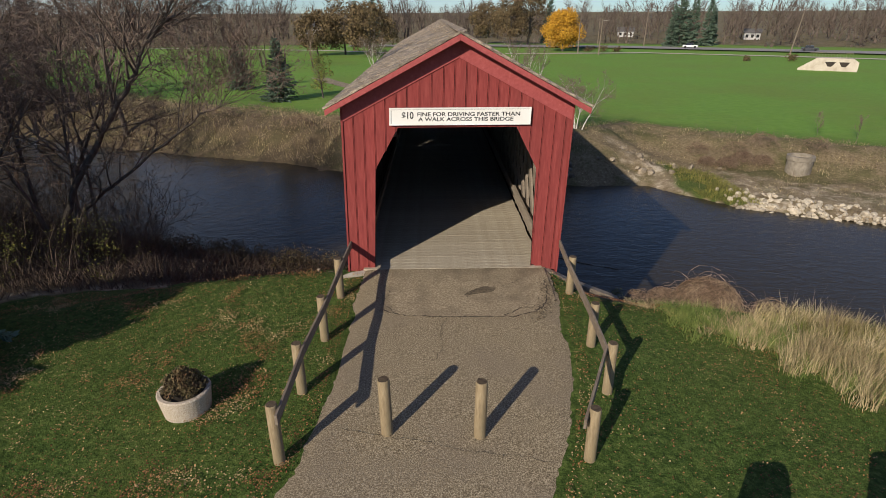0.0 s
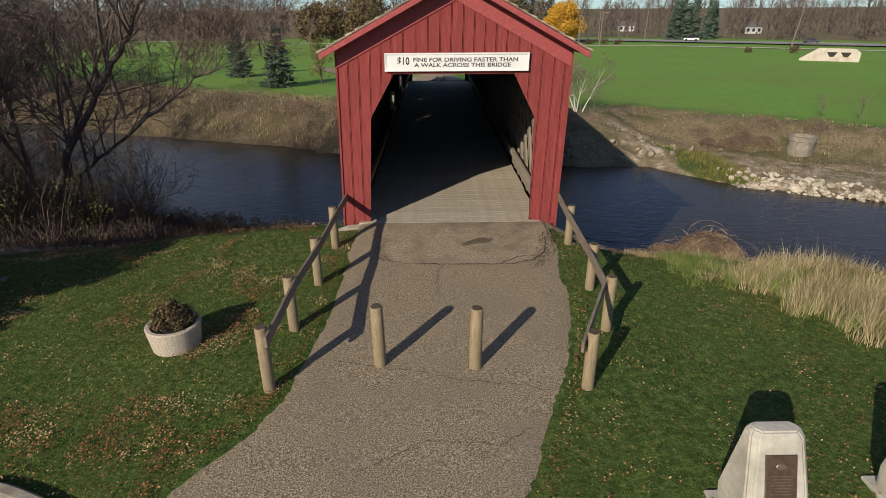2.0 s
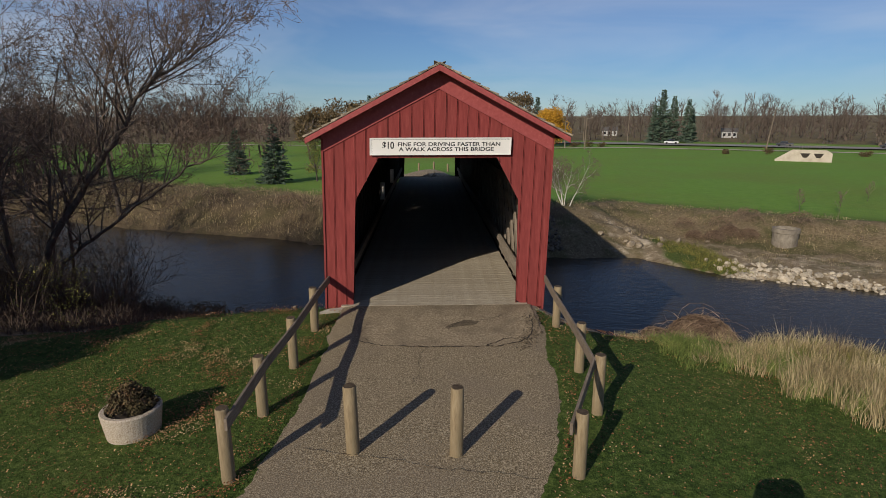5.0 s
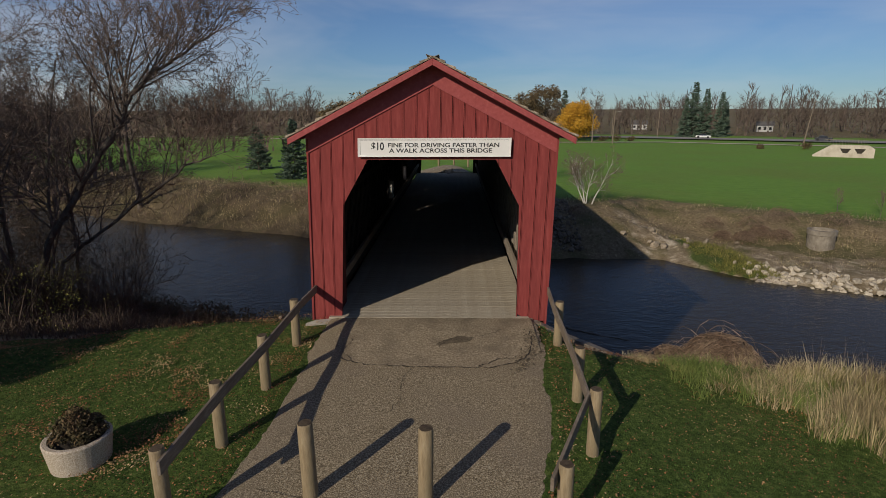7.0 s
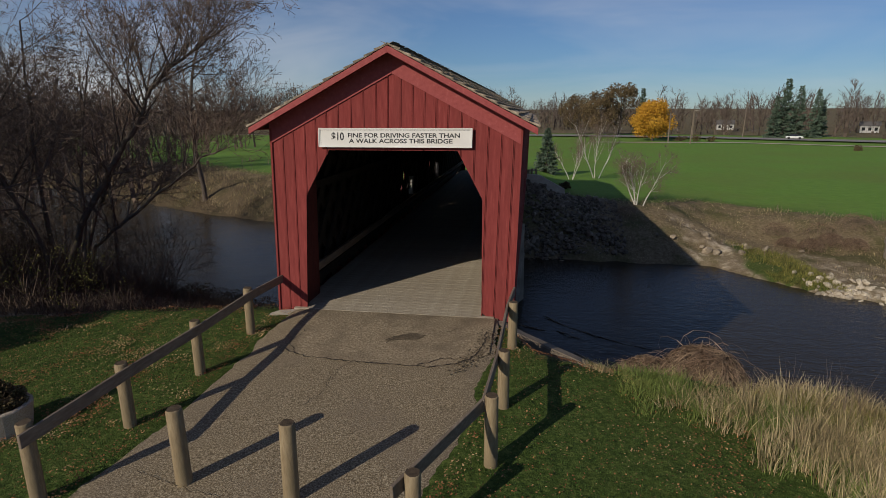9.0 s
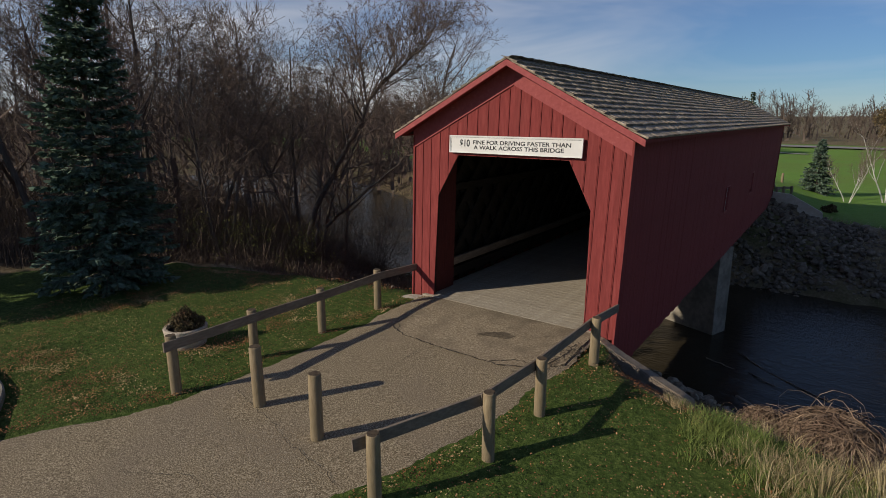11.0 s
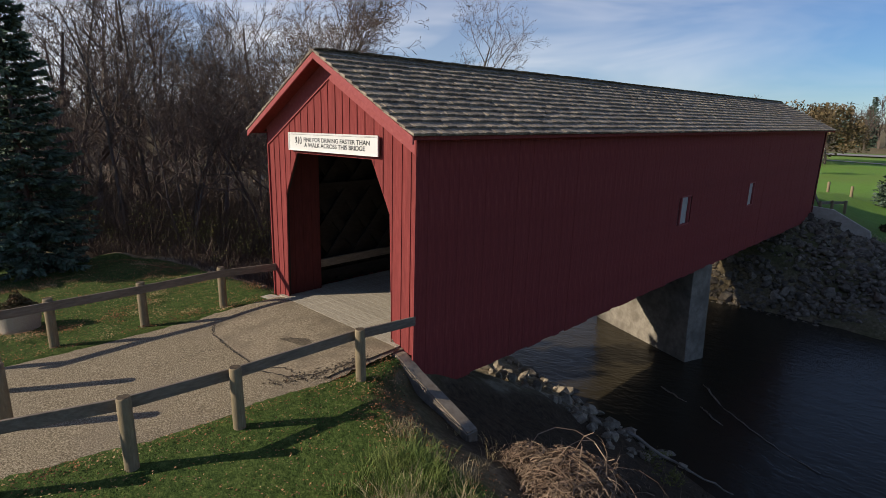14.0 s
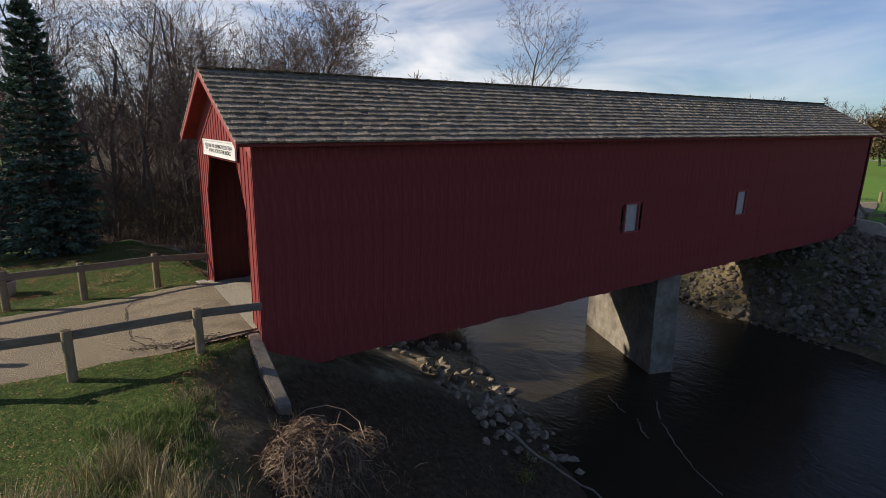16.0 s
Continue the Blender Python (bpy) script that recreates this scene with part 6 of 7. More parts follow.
# the far bank
x, y = hr.uniform(-45, 36, 90000), hr.uniform(14, 62, 90000)
keep = (y > bank(FAR_WATER, x) + 0.4) & (y < bank(FAR_TOP, x) + 2.0) & ~((x > 12) & (y < bank(FAR_WATER, x) + 3.0) & (hr.random(90000) < 0.8)) & ~((np.abs(x - 2) < 6.5) & (y < 36))
x, y = x[keep], y[keep]
clumpy = np.array([wobble(a, b, 0.35, 4.0) for a, b in zip(x, y)])
low = np.where(x > 9, 0.45, 1.0)
grass("far_bank_grass", "dry tussocky grass on the far bank", hr, x, y, hr.uniform(0.2, 0.6, len(x)) * (1 + clumpy) * low, 0.012, 1.2, STRAW, 2)
keep = (clumpy > 0.12) & ~((x > 9) & (hr.random(len(x)) < 0.7))
grass("far_bank_weeds", "brown and olive weeds on the far bank", hr, x[keep] + 0.2, y[keep], hr.uniform(0.3, 0.9, keep.sum()), 0.011, 0.6, TWIG, 2)

# lawn blades on the stretch beside the path
x, y = hr.uniform(-10, 10, 230000), hr.uniform(-12.2, 0.4, 230000)
off_path = (x < np.interp(y, *PATH_L) + 0.05) | (x > np.interp(y, *PATH_R) - 0.05)
keep = off_path & (y < bank(NEAR_TOP, x) + 0.3) & (y > np.interp(x, [-16, -10, -8, -6.4, -4.66, -3.3, -1.9], [-9.8, -9.3, -9.0, -9.2, -9.94, -10.64, -12.3]) + 0.05) & ~((np.hypot(x + 5.55, y + 5.75)) < 0.5) & ~((np.abs(x - 3.62) < 0.6) & (np.abs(y + 10.0) < 0.55)) & ~((np.abs(x - 5.85) < 0.6) & (np.abs(y + 9.75) < 0.55))
keep &= hr.random(230000) > 1.1 * np.exp(-((x - 4.5) / 1.0) ** 2 - ((y + 1.4) / 0.8) ** 2)
x, y = x[keep], y[keep]
grass("lawn_grass", "short green lawn grass", hr, x, y, hr.uniform(0.02, 0.075, len(x)), 0.0085, 0.9, LAWNBLADE, 1)

# fallen leaves lie in drifts on the lawn
x, y = hr.uniform(-12.5, 11, 260000), hr.uniform(-12.2, 1.6, 260000)
drift = np.array([wobble(a, b, 0.55, 7.0) + 0.7 * wobble(a, b, 1.9, 8.0) for a, b in zip(x, y)])
off_path = (x < np.interp(y, *PATH_L) - 0.02) | (x > np.interp(y, *PATH_R) + 0.02)
band_y = np.interp(x, [p[0] for p in BAND], [p[1] for p in BAND])
near_edge = (np.hypot(x - 4.2, y + 1.1) < 1.1 + 0.8 * drift) | (np.hypot(x - 5.2, y + 2.0) < 0.7 + drift) | ((x > 4.6) & (np.abs(y - band_y + 1.2) < 0.6) & (drift > -0.1)) | (np.abs(x - np.interp(y, *PATH_L)) < 0.35) | (np.abs(x - np.interp(y, *PATH_R)) < 0.3)
keep = off_path & (y < bank(NEAR_TOP, x) + np.where(x < -4, 2.6, 0.9)) & (y > np.interp(x, [-16, -10, -8, -6.4, -4.66, -3.3, -1.9], [-9.8, -9.3, -9.0, -9.2, -9.94, -10.64, -12.3]) + 0.05) & (hr.random(260000) < np.clip(np.where(x < 0, 0.15, 0.085) + np.clip(drift - 0.10, 0, 1) * np.where(x < 0, 2.4, 0.5) + 0.30 * near_edge, 0, 1))
x, y = x[keep], y[keep]
n = len(x)
c = np.stack([x, y, ground_z(x, y) + hr.uniform(0.045, 0.085, n)], 1)
a = hr.uniform(0, 2 * np.pi, n)
s = hr.uniform(0.010, 0.022, n)[:, None]
u = np.stack([np.cos(a), np.sin(a), hr.normal(0, 0.3, n)], 1) * s
w = np.stack([-np.sin(a), np.cos(a), hr.normal(0, 0.3, n)], 1) * s * 0.7
v = np.stack([c - u, c - w, c + u, c + w], 1).reshape(-1, 3)
tagged(part_mesh("fallen_leaves", np_mesh("fallen_leaves", v, np.arange(4 * n).reshape(-1, 4)), LEAF), "brown and yellow fallen leaves scattered on the lawn", "leaves", kind="stuff")


# ---- mounds of dead vines on the bank ----
def haystack(rg, r, h, n):
    """Strands wound over a dome, with a few that arch out of it."""
    segs = []
    for k in range(n):
        a, e = rg.uniform(0, 6.28), rg.gauss(0, 0.5)
        u = Vector((math.cos(a), math.sin(a), 0))
        v = Vector((-math.sin(a) * math.sin(e), math.cos(a) * math.sin(e), math.cos(e)))
        rad, sh = rg.uniform(0.0035, 0.007), r * rg.uniform(0.72, 1.02)
        t0 = rg.uniform(0.0, 2.2)
        t1, wild = t0 + rg.uniform(0.5, 1.3), 0.0
        if k % 230 == 0:
            t0, t1, wild = rg.uniform(0.9, 1.4), rg.uniform(2.2, 2.9), rg.uniform(0.25, 0.6)
        prev = None
        for i in range(8):
            t = t0 + (t1 - t0) * i / 7
            q = (u * math.cos(t) + v * math.sin(t)) * (sh + wild * r * math.sin(math.pi * i / 7))
            q = Vector((q.x, q.y, max(q.z, -0.1) * h / r)) + Vector((rg.gauss(0, 0.012), rg.gauss(0, 0.012), rg.gauss(0, 0.012)))
            if prev:
                segs.append((*prev, *q, rad, rad * 0.95))
            prev = q
    return segs


def vine_mound(x, y, r, h, n, seed, label):
    rg = random.Random(seed)
    wound = haystack(rg, r, h, n // 2)
    segs = []
    n //= 6
    for _ in range(n):
        a, ln = rg.uniform(0, 6.28), r * (rg.uniform(0.5, 1.2) if rg.random() < 0.97 else 1.9)
        o_ = Vector((rg.gauss(0, r * 0.4), rg.gauss(0, r * 0.4), 0))
        p = o_ + Vector((0, 0, rg.random() * 0.75 * h * max(0.0, 1 - (o_.length / r) ** 2)))
        d = Vector((math.cos(a) * 0.6, math.sin(a) * 0.6, rg.uniform(0.1, 1.3) * h / r)).normalized()
        rad = rg.uniform(0.004, 0.008)
        for i in range(6):
            q = p + d * ln / 6
            segs.append((*p, *q, rad, rad * 0.85))
            p, rad = q, rad * 0.85
            d = (d + Vector((rg.gauss(0, 0.16), rg.gauss(0, 0.16), -0.46))).normalized()
    t = thing("shrub", label, "shrub", at=(x, y, gz(x, y)))
    tagged(part_mesh("strand_mass", np_mesh("strand_mass", *ribbons(wound, seed + 1)), VINE, t), kind="stuff")
    tagged(part_mesh("stem_tangle", np_mesh("stem_tangle", *ribbons(segs, seed)), VINE, t), kind="stuff")
    return t


vine_mound(7.5, -0.5, 1.0, 0.92, 3400, 71, "tangled mound of dead reddish-brown vines on the bank")
vine_mound(6.35, -0.15, 0.6, 0.5, 520, 76, "grey-brown tangle of dry stems beside the vine mound")
vine_mound(6.2, 1.2, 0.6, 0.4, 200, 72, "low tangle of withered stems on the bank")
vine_mound(10.5, 1.0, 0.8, 0.9, 260, 73, "withered brown stems at the bank's edge")
vine_mound(-5.4, 0.5, 0.55, 0.7, 160, 74, "dry weeds beside the abutment")
for k, (x, y, r, h) in enumerate(((24.5, 30.2, 1.3, 1.3), (27, 30.6, 1.4, 1.3), (30.3, 29.0, 1.3, 1.2), (22.0, 31.5, 1.2, 1.0), (-9.5, 37, 1.6, 1.4), (-13.5, 38.5, 1.8, 1.5), (-22, 43, 1.8, 1.3), (11, 31.5, 1.0, 1.0), (-7.5, 34.5, 1.4, 1.4))):
    vine_mound(x, y, r, h, 260, 80 + k, "brown leafless brush on the far bank")

# ---- shrub in the planter ----
srg = np.random.default_rng(90)
cl = [(0.42 * math.cos(a) * r, 0.42 * math.sin(a) * r, 0.5 + srg.uniform(0.05, 0.48) * (1.25 - r), 0.12) for a, r in zip(srg.uniform(0, 6.28, 70), srg.uniform(0, 1.05, 70))]
part_mesh("shrub", np_mesh("shrub", *leaf_cloud(srg, cl, 5200, 0.030)), SHRUB, planter, "dark reddish-green leafy shrub")
segs = []
sr = random.Random(91)
for _ in range(60):
    a = sr.uniform(0, 6.28)
    segs.append((0, 0, 0.4, 0.38 * math.cos(a) * sr.random(), 0.38 * math.sin(a) * sr.random(), 0.5 + sr.uniform(0.1, 0.45), 0.007, 0.003))
part_mesh("twig_tangle", np_mesh("twig_tangle", *tubes(segs, 3)), TWIG, planter)
bm = bmesh.new()
bmesh.ops.create_circle(bm, cap_ends=True, radius=0.435, segments=32)
for v_ in bm.verts:
    v_.co.z = 0.44
part("soil", bm, CRACK, planter, "dark potting soil")

# ---- worn apron at the bridge, cracks and the pothole ----
bm = bmesh.new()
outline = []
for k in range(60):
    x = -1.95 + 4.60 * k / 59
    outline.append((x, -2.66 + 0.10 * wobble(x, 0, 1.3, 20) + 0.05 * wobble(x, 0, 5, 21) + 0.9 * max(0, x - 1.9) + 0.6 * max(0, -1.3 - x)))
verts, faces = [], []
for x, y0 in outline:
    for k in range(10):
        y = y0 + (-0.12 - y0) * k / 9
        verts.append((x + 0.03 * wobble(y, x, 3, 5), y, path_z(x, y) + (0.014 if k else 0.006) + 0.006 * wobble(x, y, 2.5, 9)))
for i in range(59):
    for k in range(9):
        a = i * 10 + k
        faces.append((a, a + 10, a + 11, a + 1))
tagged(part_mesh("apron", mesh_of("apron", verts, faces), ASPHALT_OLD, smooth=True), "older patched asphalt apron before the bridge deck", "pavement", kind="structure")


def crack(points, width, seed, steps=14):
    """A thin jagged dark crack laid on the path."""
    rg = random.Random(seed)
    c = [Vector(p) for p in points]
    line = []
    for a, b in zip(c, c[1:]):
        m = max(2, int((b - a).length * steps))
        line += [a.lerp(b, i / m) + Vector((rg.gauss(0, 0.02), rg.gauss(0, 0.02))) for i in range(m)]
    verts, faces = [], []
    for i, p in enumerate(line):
        d = (line[min(i + 1, len(line) - 1)] - line[max(i - 1, 0)]).normalized()
        s = Vector((-d.y, d.x)) * width * rg.uniform(0.3, 1.0)
        for q in (p - s, p + s):
            verts.append((q.x, q.y, path_z(q.x, q.y) + 0.026))
    faces = [(2 * i, 2 * i + 2, 2 * i + 3, 2 * i + 1) for i in range(len(line) - 1)]
    return tagged(part_mesh("crack", mesh_of("crack", verts, faces), CRACK), kind="structure")


crack([(-1.9, -2.3), (-1.3, -2.62), (0.2, -2.70), (1.4, -2.70), (2.0, -2.5), (2.35, -2.1), (2.5, -1.5), (2.5, -0.9)], 0.020, 1)
crack([(-0.25, -2.7), (-0.42, -3.3), (-0.35, -3.9), (-0.55, -4.5)], 0.007, 2)
crack([(-2.3, -6.6), (-1.35, -6.8), (-0.46, -7.0), (0.03, -7.2), (0.83, -7.3), (1.54, -7.5)], 0.007, 3)
crack([(1.2, -2.65), (1.7, -2.3), (2.3, -2.25)], 0.014, 4)
crack([(-1.55, -2.5), (-1.9, -2.0), (-1.75, -1.3)], 0.007, 5)
crack([(0.3, -1.75), (0.7, -1.3), (1.4, -1.2), (1.9, -0.8)], 0.006, 6)
crack([(-1.6, -9.2), (-0.6, -8.6), (0.5, -8.7), (1.1, -8.3)], 0.005, 7)
# broken-up asphalt along the edge beside the rail
verts, faces = [], []
brk = random.Random(8)
for _ in range(240):
    t = brk.random()
    x, y = 2.0 + 0.65 * t ** 0.6 + brk.gauss(0, 0.13), -2.75 + 1.85 * t + brk.gauss(0, 0.10)
    s = brk.uniform(0.01, 0.036)
    me = STONES[brk.randrange(12)]
    m = Matrix.LocRotScale((x, y, path_z(x, y) + 0.022), Euler((0, 0, brk.uniform(0, 6.28))), Vector((s, s, s * 0.6)))
    b0 = len(verts)
    verts += [tuple(m @ v.co) for v in me.vertices]
    faces += [tuple(b0 + i for i in p.vertices) for p in me.polygons]
tagged(part_mesh("broken_asphalt", mesh_of("broken_asphalt", verts, faces), POTHOLE), "crumbled asphalt lumps along the broken path edge", "rubble", kind="stuff")
bm = bmesh.new()
ring = []
for i in range(28):
    a = i * 2 * math.pi / 28
    r = 0.25 * (1 + 0.6 * wobble(math.cos(a), math.sin(a), 0.9, 31) + 0.3 * wobble(math.cos(a), math.sin(a), 5.0, 32))
    ring.append(bm.verts.new((0.72 + 1.45 * r * math.cos(a), -1.42 + 0.45 * r * math.cos(a) + 0.6 * r * math.sin(a), 0)))
for v_ in ring:
    v_.co.z = path_z(v_.co.x, v_.co.y) + 0.024
bm.faces.new(ring)
tagged(part("pothole_patch", bm, POTHOLE), "dark worn hollow in the asphalt", "pavement", kind="structure")

# ---- kerb and road at the foot of the path ----
KERB = ((-16.0, -9.8), (-10.0, -9.3), (-8.0, -9.0), (-6.4, -9.2), (-4.66, -9.94), (-3.3, -10.64), (-1.9, -11.6), (-0.4, -12.9))


def swept(name, line, prof, mat, dz=0.0):
    """A strip with the profile (across, up) along a line of (x, y)."""
    pts = []
    for a, b in zip(line, line[1:]):
        pts += [Vector(a).lerp(Vector(b), i / 8) for i in range(8)]
    pts.append(Vector(line[-1]))
    for _ in range(2):
        pts = [pts[0]] + [(pts[i - 1] + pts[i] * 2 + pts[i + 1]) / 4 for i in range(1, len(pts) - 1)] + [pts[-1]]
    verts = []
    for i, p in enumerate(pts):
        d = (pts[min(i + 1, len(pts) - 1)] - pts[max(i - 1, 0)]).normalized()
        s = Vector((d.y, -d.x))
        for o, u in prof:
            q = p + s * o
            verts.append((q.x, q.y, gz(q.x, q.y) + u + dz))
    k = len(prof)
    faces = [(i * k + j, (i + 1) * k + j, (i + 1) * k + (j + 1) % k, i * k + (j + 1) % k) for i in range(len(pts) - 1) for j in range(k)]
    return part_mesh(name, mesh_of(name, verts, faces), mat)


tagged(swept("kerb", KERB, ((0.0, -0.1), (0.0, 0.05), (0.03, 0.07), (0.15, 0.065), (0.20, 0.03), (0.24, -0.06), (0.24, -0.2)), OLD_CONCRETE, 0.07), "pale concrete kerb beside the lawn", "kerb", kind="structure")
tagged(swept("gutter", KERB, ((0.235, -0.06), (0.62, -0.075), (0.62, -0.2), (0.235, -0.2)), GUTTER, 0.085), "stained concrete gutter beside the road", "gutter", kind="structure")
tagged(swept("road", KERB, ((0.61, -0.075), (7.5, -0.05), (7.5, -0.2), (0.61, -0.2)), ROAD, 0.10), "dark asphalt road at the foot of the path", "road", kind="structure")

# drowned branches in the river and weeds at its edge
def branch(line, r, label):
    """A crooked tapering limb, swept as one tube along a line of points."""
    t = thing("fallen_branch", label, "branch")
    rg = random.Random(int(line[0][0] * 100))
    pts = []
    for a, b in zip(line, line[1:]):
        pts += [Vector(a).lerp(Vector(b), i / 5) + Vector((rg.gauss(0, 0.03), rg.gauss(0, 0.03), rg.gauss(0, 0.01))) for i in range(5)]
    pts.append(Vector(line[-1]))
    verts, n = [], len(pts)
    for i, p in enumerate(pts):
        d = (pts[min(i + 1, n - 1)] - pts[max(i - 1, 0)]).normalized()
        u = d.orthogonal().normalized()
        v = d.cross(u)
        k = r * (1 - 0.6 * i / n) * rg.uniform(0.85, 1.15)
        verts += [tuple(p + (u * math.cos(a) + v * math.sin(a)) * k) for a in [j * math.pi / 3 for j in range(6)]]
    faces = [(i * 6 + j, i * 6 + (j + 1) % 6, (i + 1) * 6 + (j + 1) % 6, (i + 1) * 6 + j) for i in range(n - 1) for j in range(6)]
    faces += [tuple(range(5, -1, -1)), tuple(range(6 * n - 6, 6 * n))]
    part_mesh("limb", mesh_of("limb", verts, faces), WEATHERED, t, smooth=True)


branch(((4.35, 14.7, -5.44), (5.6, 13.4, -5.5), (7.08, 12.27, -5.47), (8.0, 11.8, -5.5), (9.1, 11.3, -5.46)), 0.034, "thin drowned limb lying below the pier")
branch(((4.9, 12.9, -5.5), (5.4, 12.4, -5.44), (6.0, 12.1, -5.5)), 0.04, "pale stick caught in the river")
branch(((3.2, 13.4, -5.5), (3.9, 13.0, -5.45), (4.4, 12.9, -5.5)), 0.035, "short branch drifting at the pier")
branch(((5.2, 6.2, -3.6), (6.6, 7.2, -4.6), (7.6, 8.2, -5.4)), 0.05, "dead branch lying down the bank")
for k, (x, y) in enumerate(((6.0, 6.8), (6.9, 5.4), (8.6, 5.0))):
    cl = [(grng.normal(0, 0.16), grng.normal(0, 0.16), grng.uniform(0.1, 0.5), 0.16) for _ in range(10)]
    t = thing("weed", "small yellow-green weed on the dark bank", "weed", "weeds on the bank", at=(x, y, gz(x, y)))
    part_mesh("leaves", np_mesh("leaves", *leaf_cloud(grng, cl, 260, 0.035)), OLIVE, t)
# ---- the far side: track, posts, road, culvert, houses ----
verts, faces = [], []
fy = np.linspace(LENGTH - 0.02, 80, 90)
for y in fy:
    cx = 0.1 - 22.0 * float(smoothstep((y - 37) / 55))
    for k in range(5):
        x = cx + (k - 2) / 2 * (2.3 - 0.9 * float(smoothstep((y - 36) / 25)))
        verts.append((x, y, gz(x, y) + 0.05 if y > 37 else gz(x, y) * (y - LENGTH) / 1.8 + 0.02))
for j in range(len(fy) - 1):
    for k in range(4):
        a = j * 5 + k
        faces.append((a, a + 1, a + 6, a + 5))
tagged(part_mesh("track", mesh_of("track", verts, faces), ASPHALT_OLD, smooth=True), "pale worn path beyond the far end of the bridge", "path", kind="structure")
fence(tuple((x, y, gz(x, y) + 0.95) for x, y in ((3.2, 36.6), (3.5, 38.7), (3.9, 41.0))), (3.0, LENGTH + 0.03, 0.7), 1)
for x, y in ((-1.2, 52.0), (0.6, 52.5), (2.3, 53.0)):
    tagged(round_post("bollard", x, y, gz(x, y), gz(x, y) + 0.95, 0.12), "short timber post beside the far path", "post", "posts by the far path")


def strip(name, label, line, w, up, mat):
    verts, faces, pts = [], [], []
    for a, b in zip(line, line[1:]):
        pts += [Vector(a).lerp(Vector(b), i / 12) for i in range(12)]
    pts.append(Vector(line[-1]))
    for i, p in enumerate(pts):
        d = (pts[min(i + 1, len(pts) - 1)] - pts[max(i - 1, 0)]).normalized()
        s = Vector((-d.y, d.x)) * w / 2
        for q in (p - s, p + s):
            verts.append((q.x, q.y, gz(q.x, q.y) + up))
    faces = [(2 * i, 2 * i + 1, 2 * i + 3, 2 * i + 2) for i in range(len(pts) - 1)]
    return tagged(part_mesh(name, mesh_of(name, verts, faces), mat), label, "road", kind="structure")


HIGHWAY = ((-30, 196), (20, 190), (60, 178), (95, 158), (125, 138), (170, 112), (260, 60))
strip("highway", "grey road across the far fields", HIGHWAY, 13.0, 0.35, ROAD)
strip("footpath", "pale footpath beside the far road", ((20, 150), (60, 150), (90, 133), (120, 112), (170, 85)), 3.4, 0.12, PALE_CONCRETE)
strip("lane", "pale lane across the upstream field", ((-260, 205), (-150, 205), (-80, 182), (-35, 170), (0, 150)), 3.0, 0.12, PALE_CONCRETE)

# concrete culvert under the far road
cz = gz(71, 97)
culvert = thing("culvert", "pale concrete culvert with two dark triangular openings", "culvert", at=(74.5, 94.1, cz + 0.15))
culvert.rotation_euler, culvert.scale = (0, 0, radians(-36)), (0.80, 0.80, 0.95)
bm = bmesh.new()
pts = [(-6.0, -0.4), (-6.0, 0.2), (-2.4, 2.3), (4.8, 2.3), (6.0, 1.6), (6.0, -0.4)]
a = [bm.verts.new((x, -0.25, z)) for x, z in pts]
b = [bm.verts.new((x, 0.35, z)) for x, z in pts]
bm.faces.new(a)
bm.faces.new(b[::-1])
for i in range(len(pts)):
    bm.faces.new((a[i], b[i], b[(i + 1) % len(pts)], a[(i + 1) % len(pts)]))
bmesh.ops.recalc_face_normals(bm, faces=bm.faces)
part("headwall", bm, PALE_CONCRETE, culvert)
# flat dark sheets on the headwall stand for the openings' inner shade
for x in (0.4, 3.2):
    bm = bmesh.new()
    f = [bm.verts.new((x + u, -0.262, z)) for u, z in ((-1.1, 1.6), (1.1, 1.6), (0.4, 0.7), (-0.4, 0.7))]
    bm.faces.new(f)
    part("opening", bm, CRACK, culvert, "dark sheet standing for shade in the culvert opening")
bm = bmesh.new()
for k in range(15):
    box(bm, -4 + k * 0.6, -3.96 + k * 0.6, 0.0, 0.04, 2.3, 3.3)
box(bm, -4, 4.5, 0.0, 0.05, 3.28, 3.34)
part("railing", bm, OLD_CONCRETE, culvert)


def car(x, y, turn, paint, label):
    t = thing("car", label, "car", at=(x, y, gz(x, y) + 0.36))
    t.rotation_euler = (0, 0, radians(turn))
    bm = bmesh.new()
    box(bm, -2.25, 2.25, -0.87, 0.87, 0.28, 0.82)
    soften(bm, 0.14, 2)
    part("body", bm, paint, t)
    bm = bmesh.new()
    vs = box(bm, -1.45, 1.05, -0.78, 0.78, 0.8, 1.42)
    for v_ in vs[4:]:
        v_.co.x *= 0.68
        v_.co.y *= 0.86
    soften(bm, 0.08, 2)
    part("cabin", bm, GLASS, t)
    for wx in (-1.4, 1.4):
        for wy in (-0.8, 0.8):
            bm = bmesh.new()
            bmesh.ops.create_cone(bm, cap_ends=True, segments=16, radius1=0.33, radius2=0.33, depth=0.2, matrix=pose(wx, wy, 0.33, 90, 0, 0))
            part("wheel", bm, RUBBER, t)
    return t


car(107, 150.5, -32, CARPAINT, "dark parked car on the far road")
car(128, 137, -34, CARPAINT, "dark car standing on the far road")
car(80, 167.5, -26, CARWHITE, "white car on the far road")


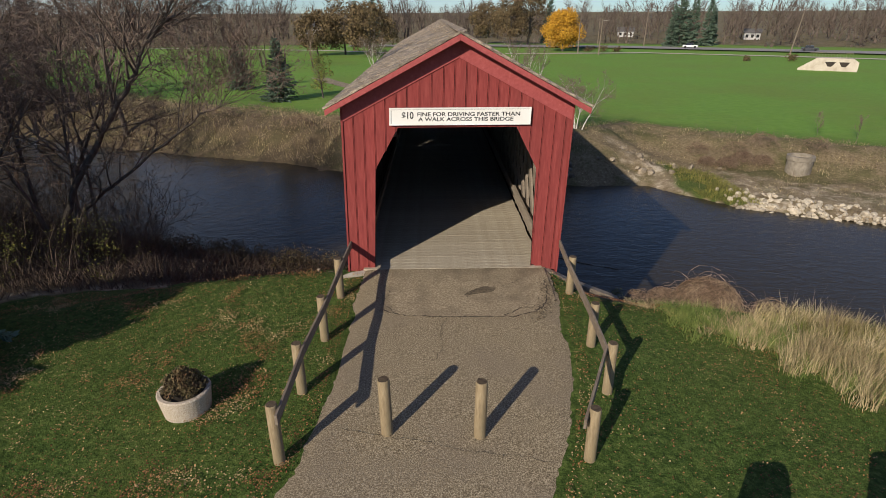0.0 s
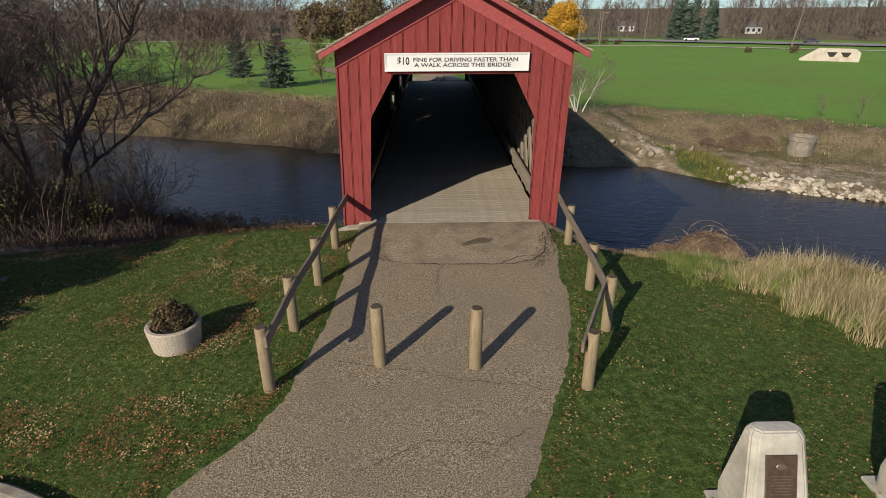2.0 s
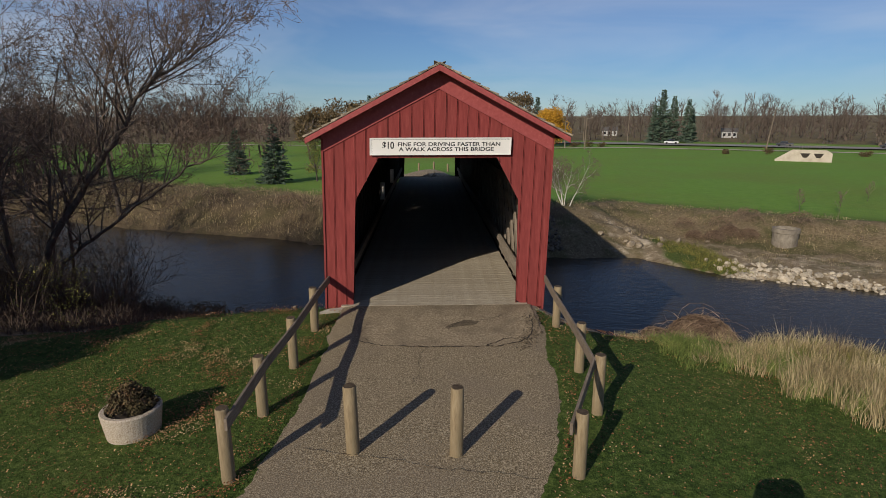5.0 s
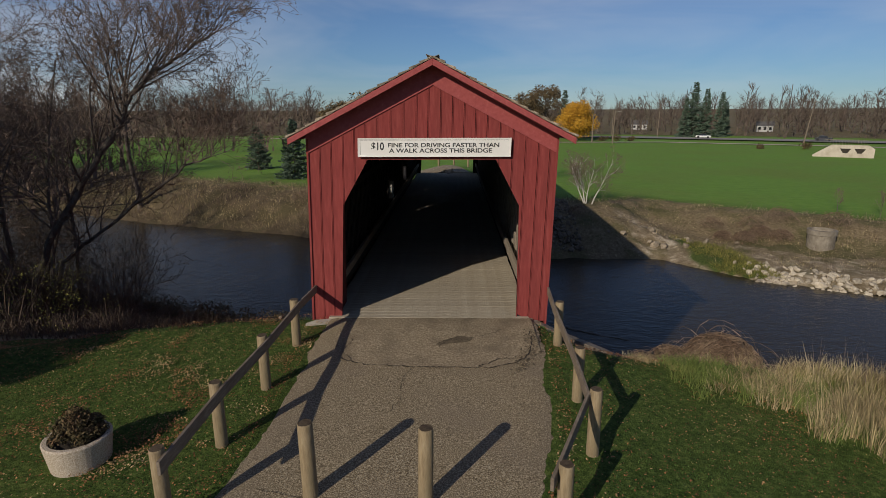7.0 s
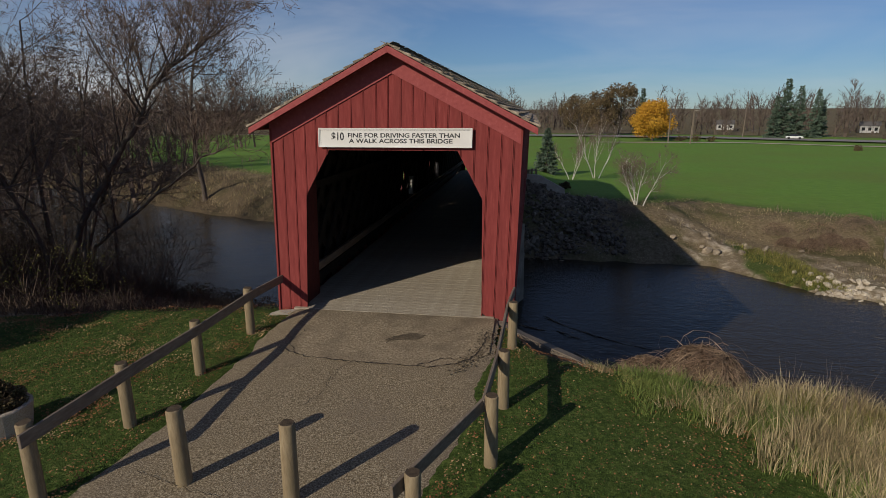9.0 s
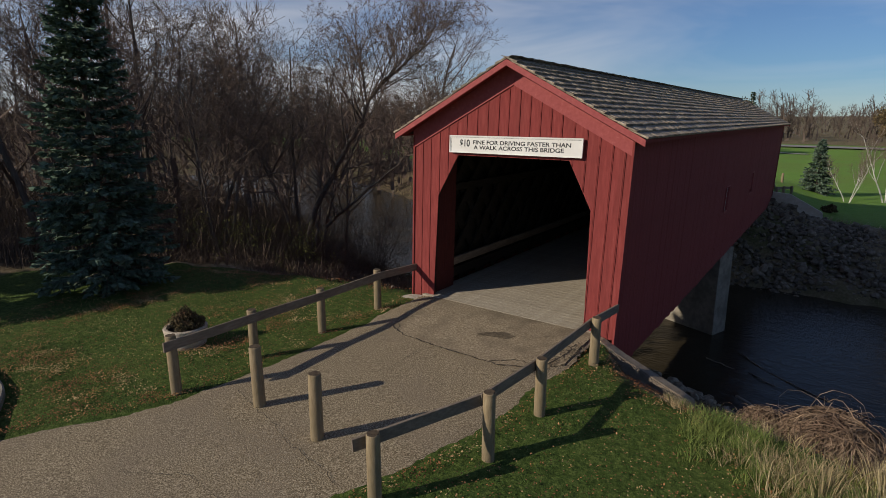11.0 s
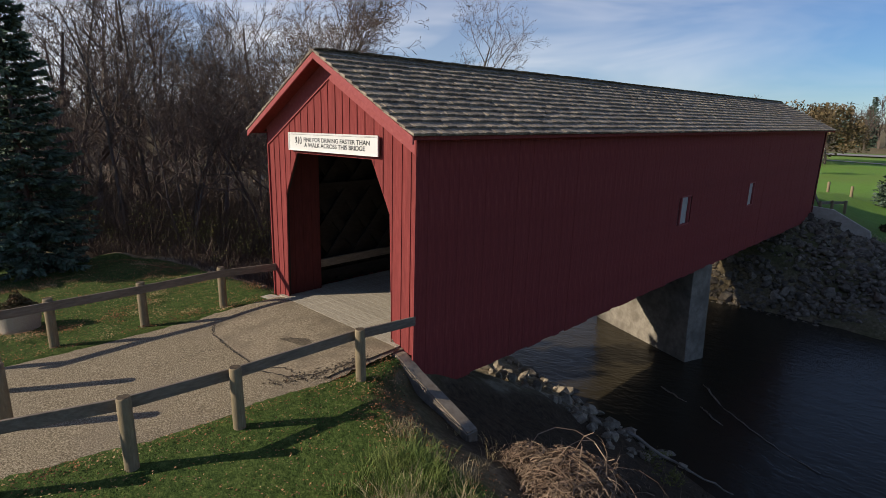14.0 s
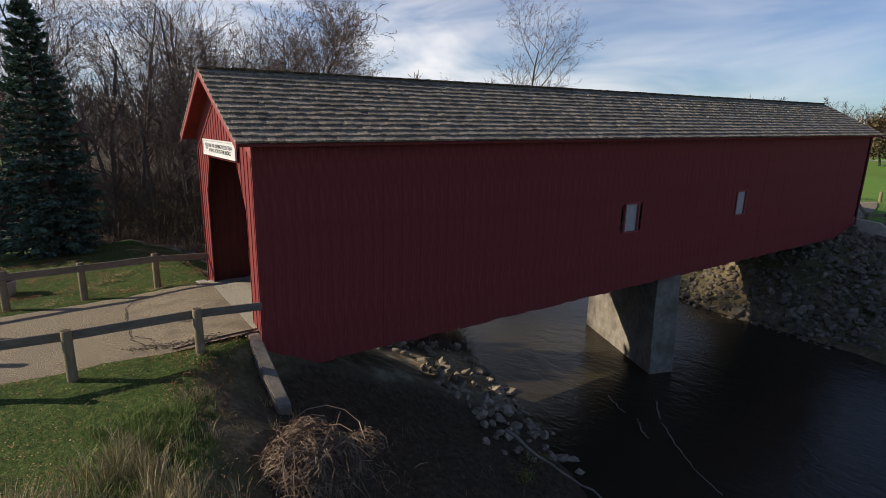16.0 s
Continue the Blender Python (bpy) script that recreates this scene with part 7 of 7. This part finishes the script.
def pole(x, y, h, lean_, lamp, label):
    t = thing("utility_pole", label, "pole", at=(x, y, gz(x, y)))
    bm = bmesh.new()
    bmesh.ops.create_cone(bm, cap_ends=True, segments=10, radius1=0.19, radius2=0.11, depth=h + 0.5, matrix=pose(0, 0, h / 2 - 0.25))
    for v_ in bm.verts:
        v_.co.x += lean_ * max(0, v_.co.z)
    part("shaft", bm, RAIL, t)
    bm = bmesh.new()
    if lamp:
        beam(bm, (lean_ * h * 0.95, 0, h * 0.95), (lean_ * h + 1.8, 0, h * 0.98), 0.08, 0.08)
        part("arm", bm, CONCRETE, t)
    else:
        beam(bm, (lean_ * h - 1.1, 0, h * 0.94), (lean_ * h + 1.1, 0, h * 0.94), 0.1, 0.1)
        part("crossarm", bm, RAIL, t)
    return t


for x, y, h, ln, lamp in ((90, 132, 11.5, 0.13, True), (45, 145, 9.0, 0.03, True), (41, 152, 8.0, 0.0, False), (72, 186, 11, 0.02, True), (84, 190, 9, 0.05, False), (60, 200, 9, 0.0, False)):
    pole(x, y, h, ln, lamp, "weathered utility pole beside the far road")


def house(x, y, w, d, h, turn, label):
    t = thing("house", label, "house", at=(x, y, gz(x, y)))
    t.rotation_euler = (0, 0, radians(turn))
    bm = bmesh.new()
    box(bm, -w / 2, w / 2, -d / 2, d / 2, -0.5, h)
    part("wall", bm, SIDING, t)
    bm = bmesh.new()
    r = h + d * 0.34
    vs = [bm.verts.new((s * (w / 2 + 0.4), yy, z)) for s in (-1, 1) for yy, z in ((-d / 2 - 0.4, h), (0, r), (d / 2 + 0.4, h))]
    for f in ((0, 1, 2), (5, 4, 3), (0, 3, 4, 1), (1, 4, 5, 2), (0, 2, 5, 3)):
        bm.faces.new([vs[i] for i in f])
    bmesh.ops.recalc_face_normals(bm, faces=bm.faces)
    part("roof", bm, ROOFING, t)
    for k in range(3):
        win = part_mesh("window", window_mesh, GLASS if not window_mesh.materials else [], t)
        win.location = (-w / 3 + k * w / 3, -d / 2 - 0.02, h * 0.55)
    return t


window_mesh = mesh_of("window", [(-0.5, 0, -0.6), (0.5, 0, -0.6), (0.5, 0, 0.6), (-0.5, 0, 0.6), (-0.5, 0.05, -0.6), (0.5, 0.05, -0.6), (0.5, 0.05, 0.6), (-0.5, 0.05, 0.6)], [(0, 1, 2, 3), (0, 4, 5, 1), (1, 5, 6, 2), (2, 6, 7, 3), (3, 7, 4, 0)])
for x, y, w, d, h, turn in ((-69, 318, 12, 8, 3.4, 10), (92, 268, 7, 6, 2.4, -14), (134, 232, 6, 5, 2.6, -25)):
    house(x, y, w, d, h, turn, "small white house with a grey roof among far trees")

# saplings on the far field
sap = bare_tree_meshes(140, 2.4, 0.03, 1, 2, 0.6, thin=0.012)
for x, y in ((35.5, 31.5), (33.0, 33.0), (44, 39), (4.5, 66.0)):
    bare_tree("sapling", "thin young tree on the far lawn", sap, x, y, x * 50)
for k, (x, y, r) in enumerate(((6.8, 40.5, 0.6), (46, 160, 1.6), (50, 158, 1.8), (54, 157, 1.5), (82, 118, 1.4), (73, 120, 1.2), (98, 108, 1.3))):
    cl = [(grng.normal(0, r * 0.4), grng.normal(0, r * 0.4), grng.uniform(0.2, r * 0.8), r * 0.4) for _ in range(12)]
    t = thing("bush", "dark rounded bush beside the far road", "bush", "bushes by the road", at=(x, y, gz(x, y)))
    part_mesh("leaves", np_mesh("leaves", *leaf_cloud(grng, cl, 500, 0.16)), SHRUB, t)
# reddish brush and a green patch above the far waterline
for k, (x, y, r, h) in enumerate(((23.2, 28.6, 0.9, 0.9), (24.6, 29.0, 1.0, 1.0), (25.9, 28.4, 0.9, 0.8), (22.0, 29.6, 0.8, 0.7))):
    vine_mound(x, y, r, h, 700, 95 + k, "reddish-brown leafless brush on the far bank")
x, y = hr.uniform(17.4, 23, 12000), hr.uniform(19, 30, 12000)
keep = (y > bank(FAR_WATER, x) + 0.3) & (y < bank(FAR_WATER, x) + 7.0) & (np.array([wobble(a, b, 0.4, 31.0) for a, b in zip(x, y)]) > -0.15) & (np.abs(x - 20.0 + 0.12 * (y - 25)) < 1.5)
grass("far_bank_grass", "rough green grass patch on the far bank", hr, x[keep], y[keep], hr.uniform(0.2, 0.5, keep.sum()), 0.012, 0.7, OLIVE, 2)
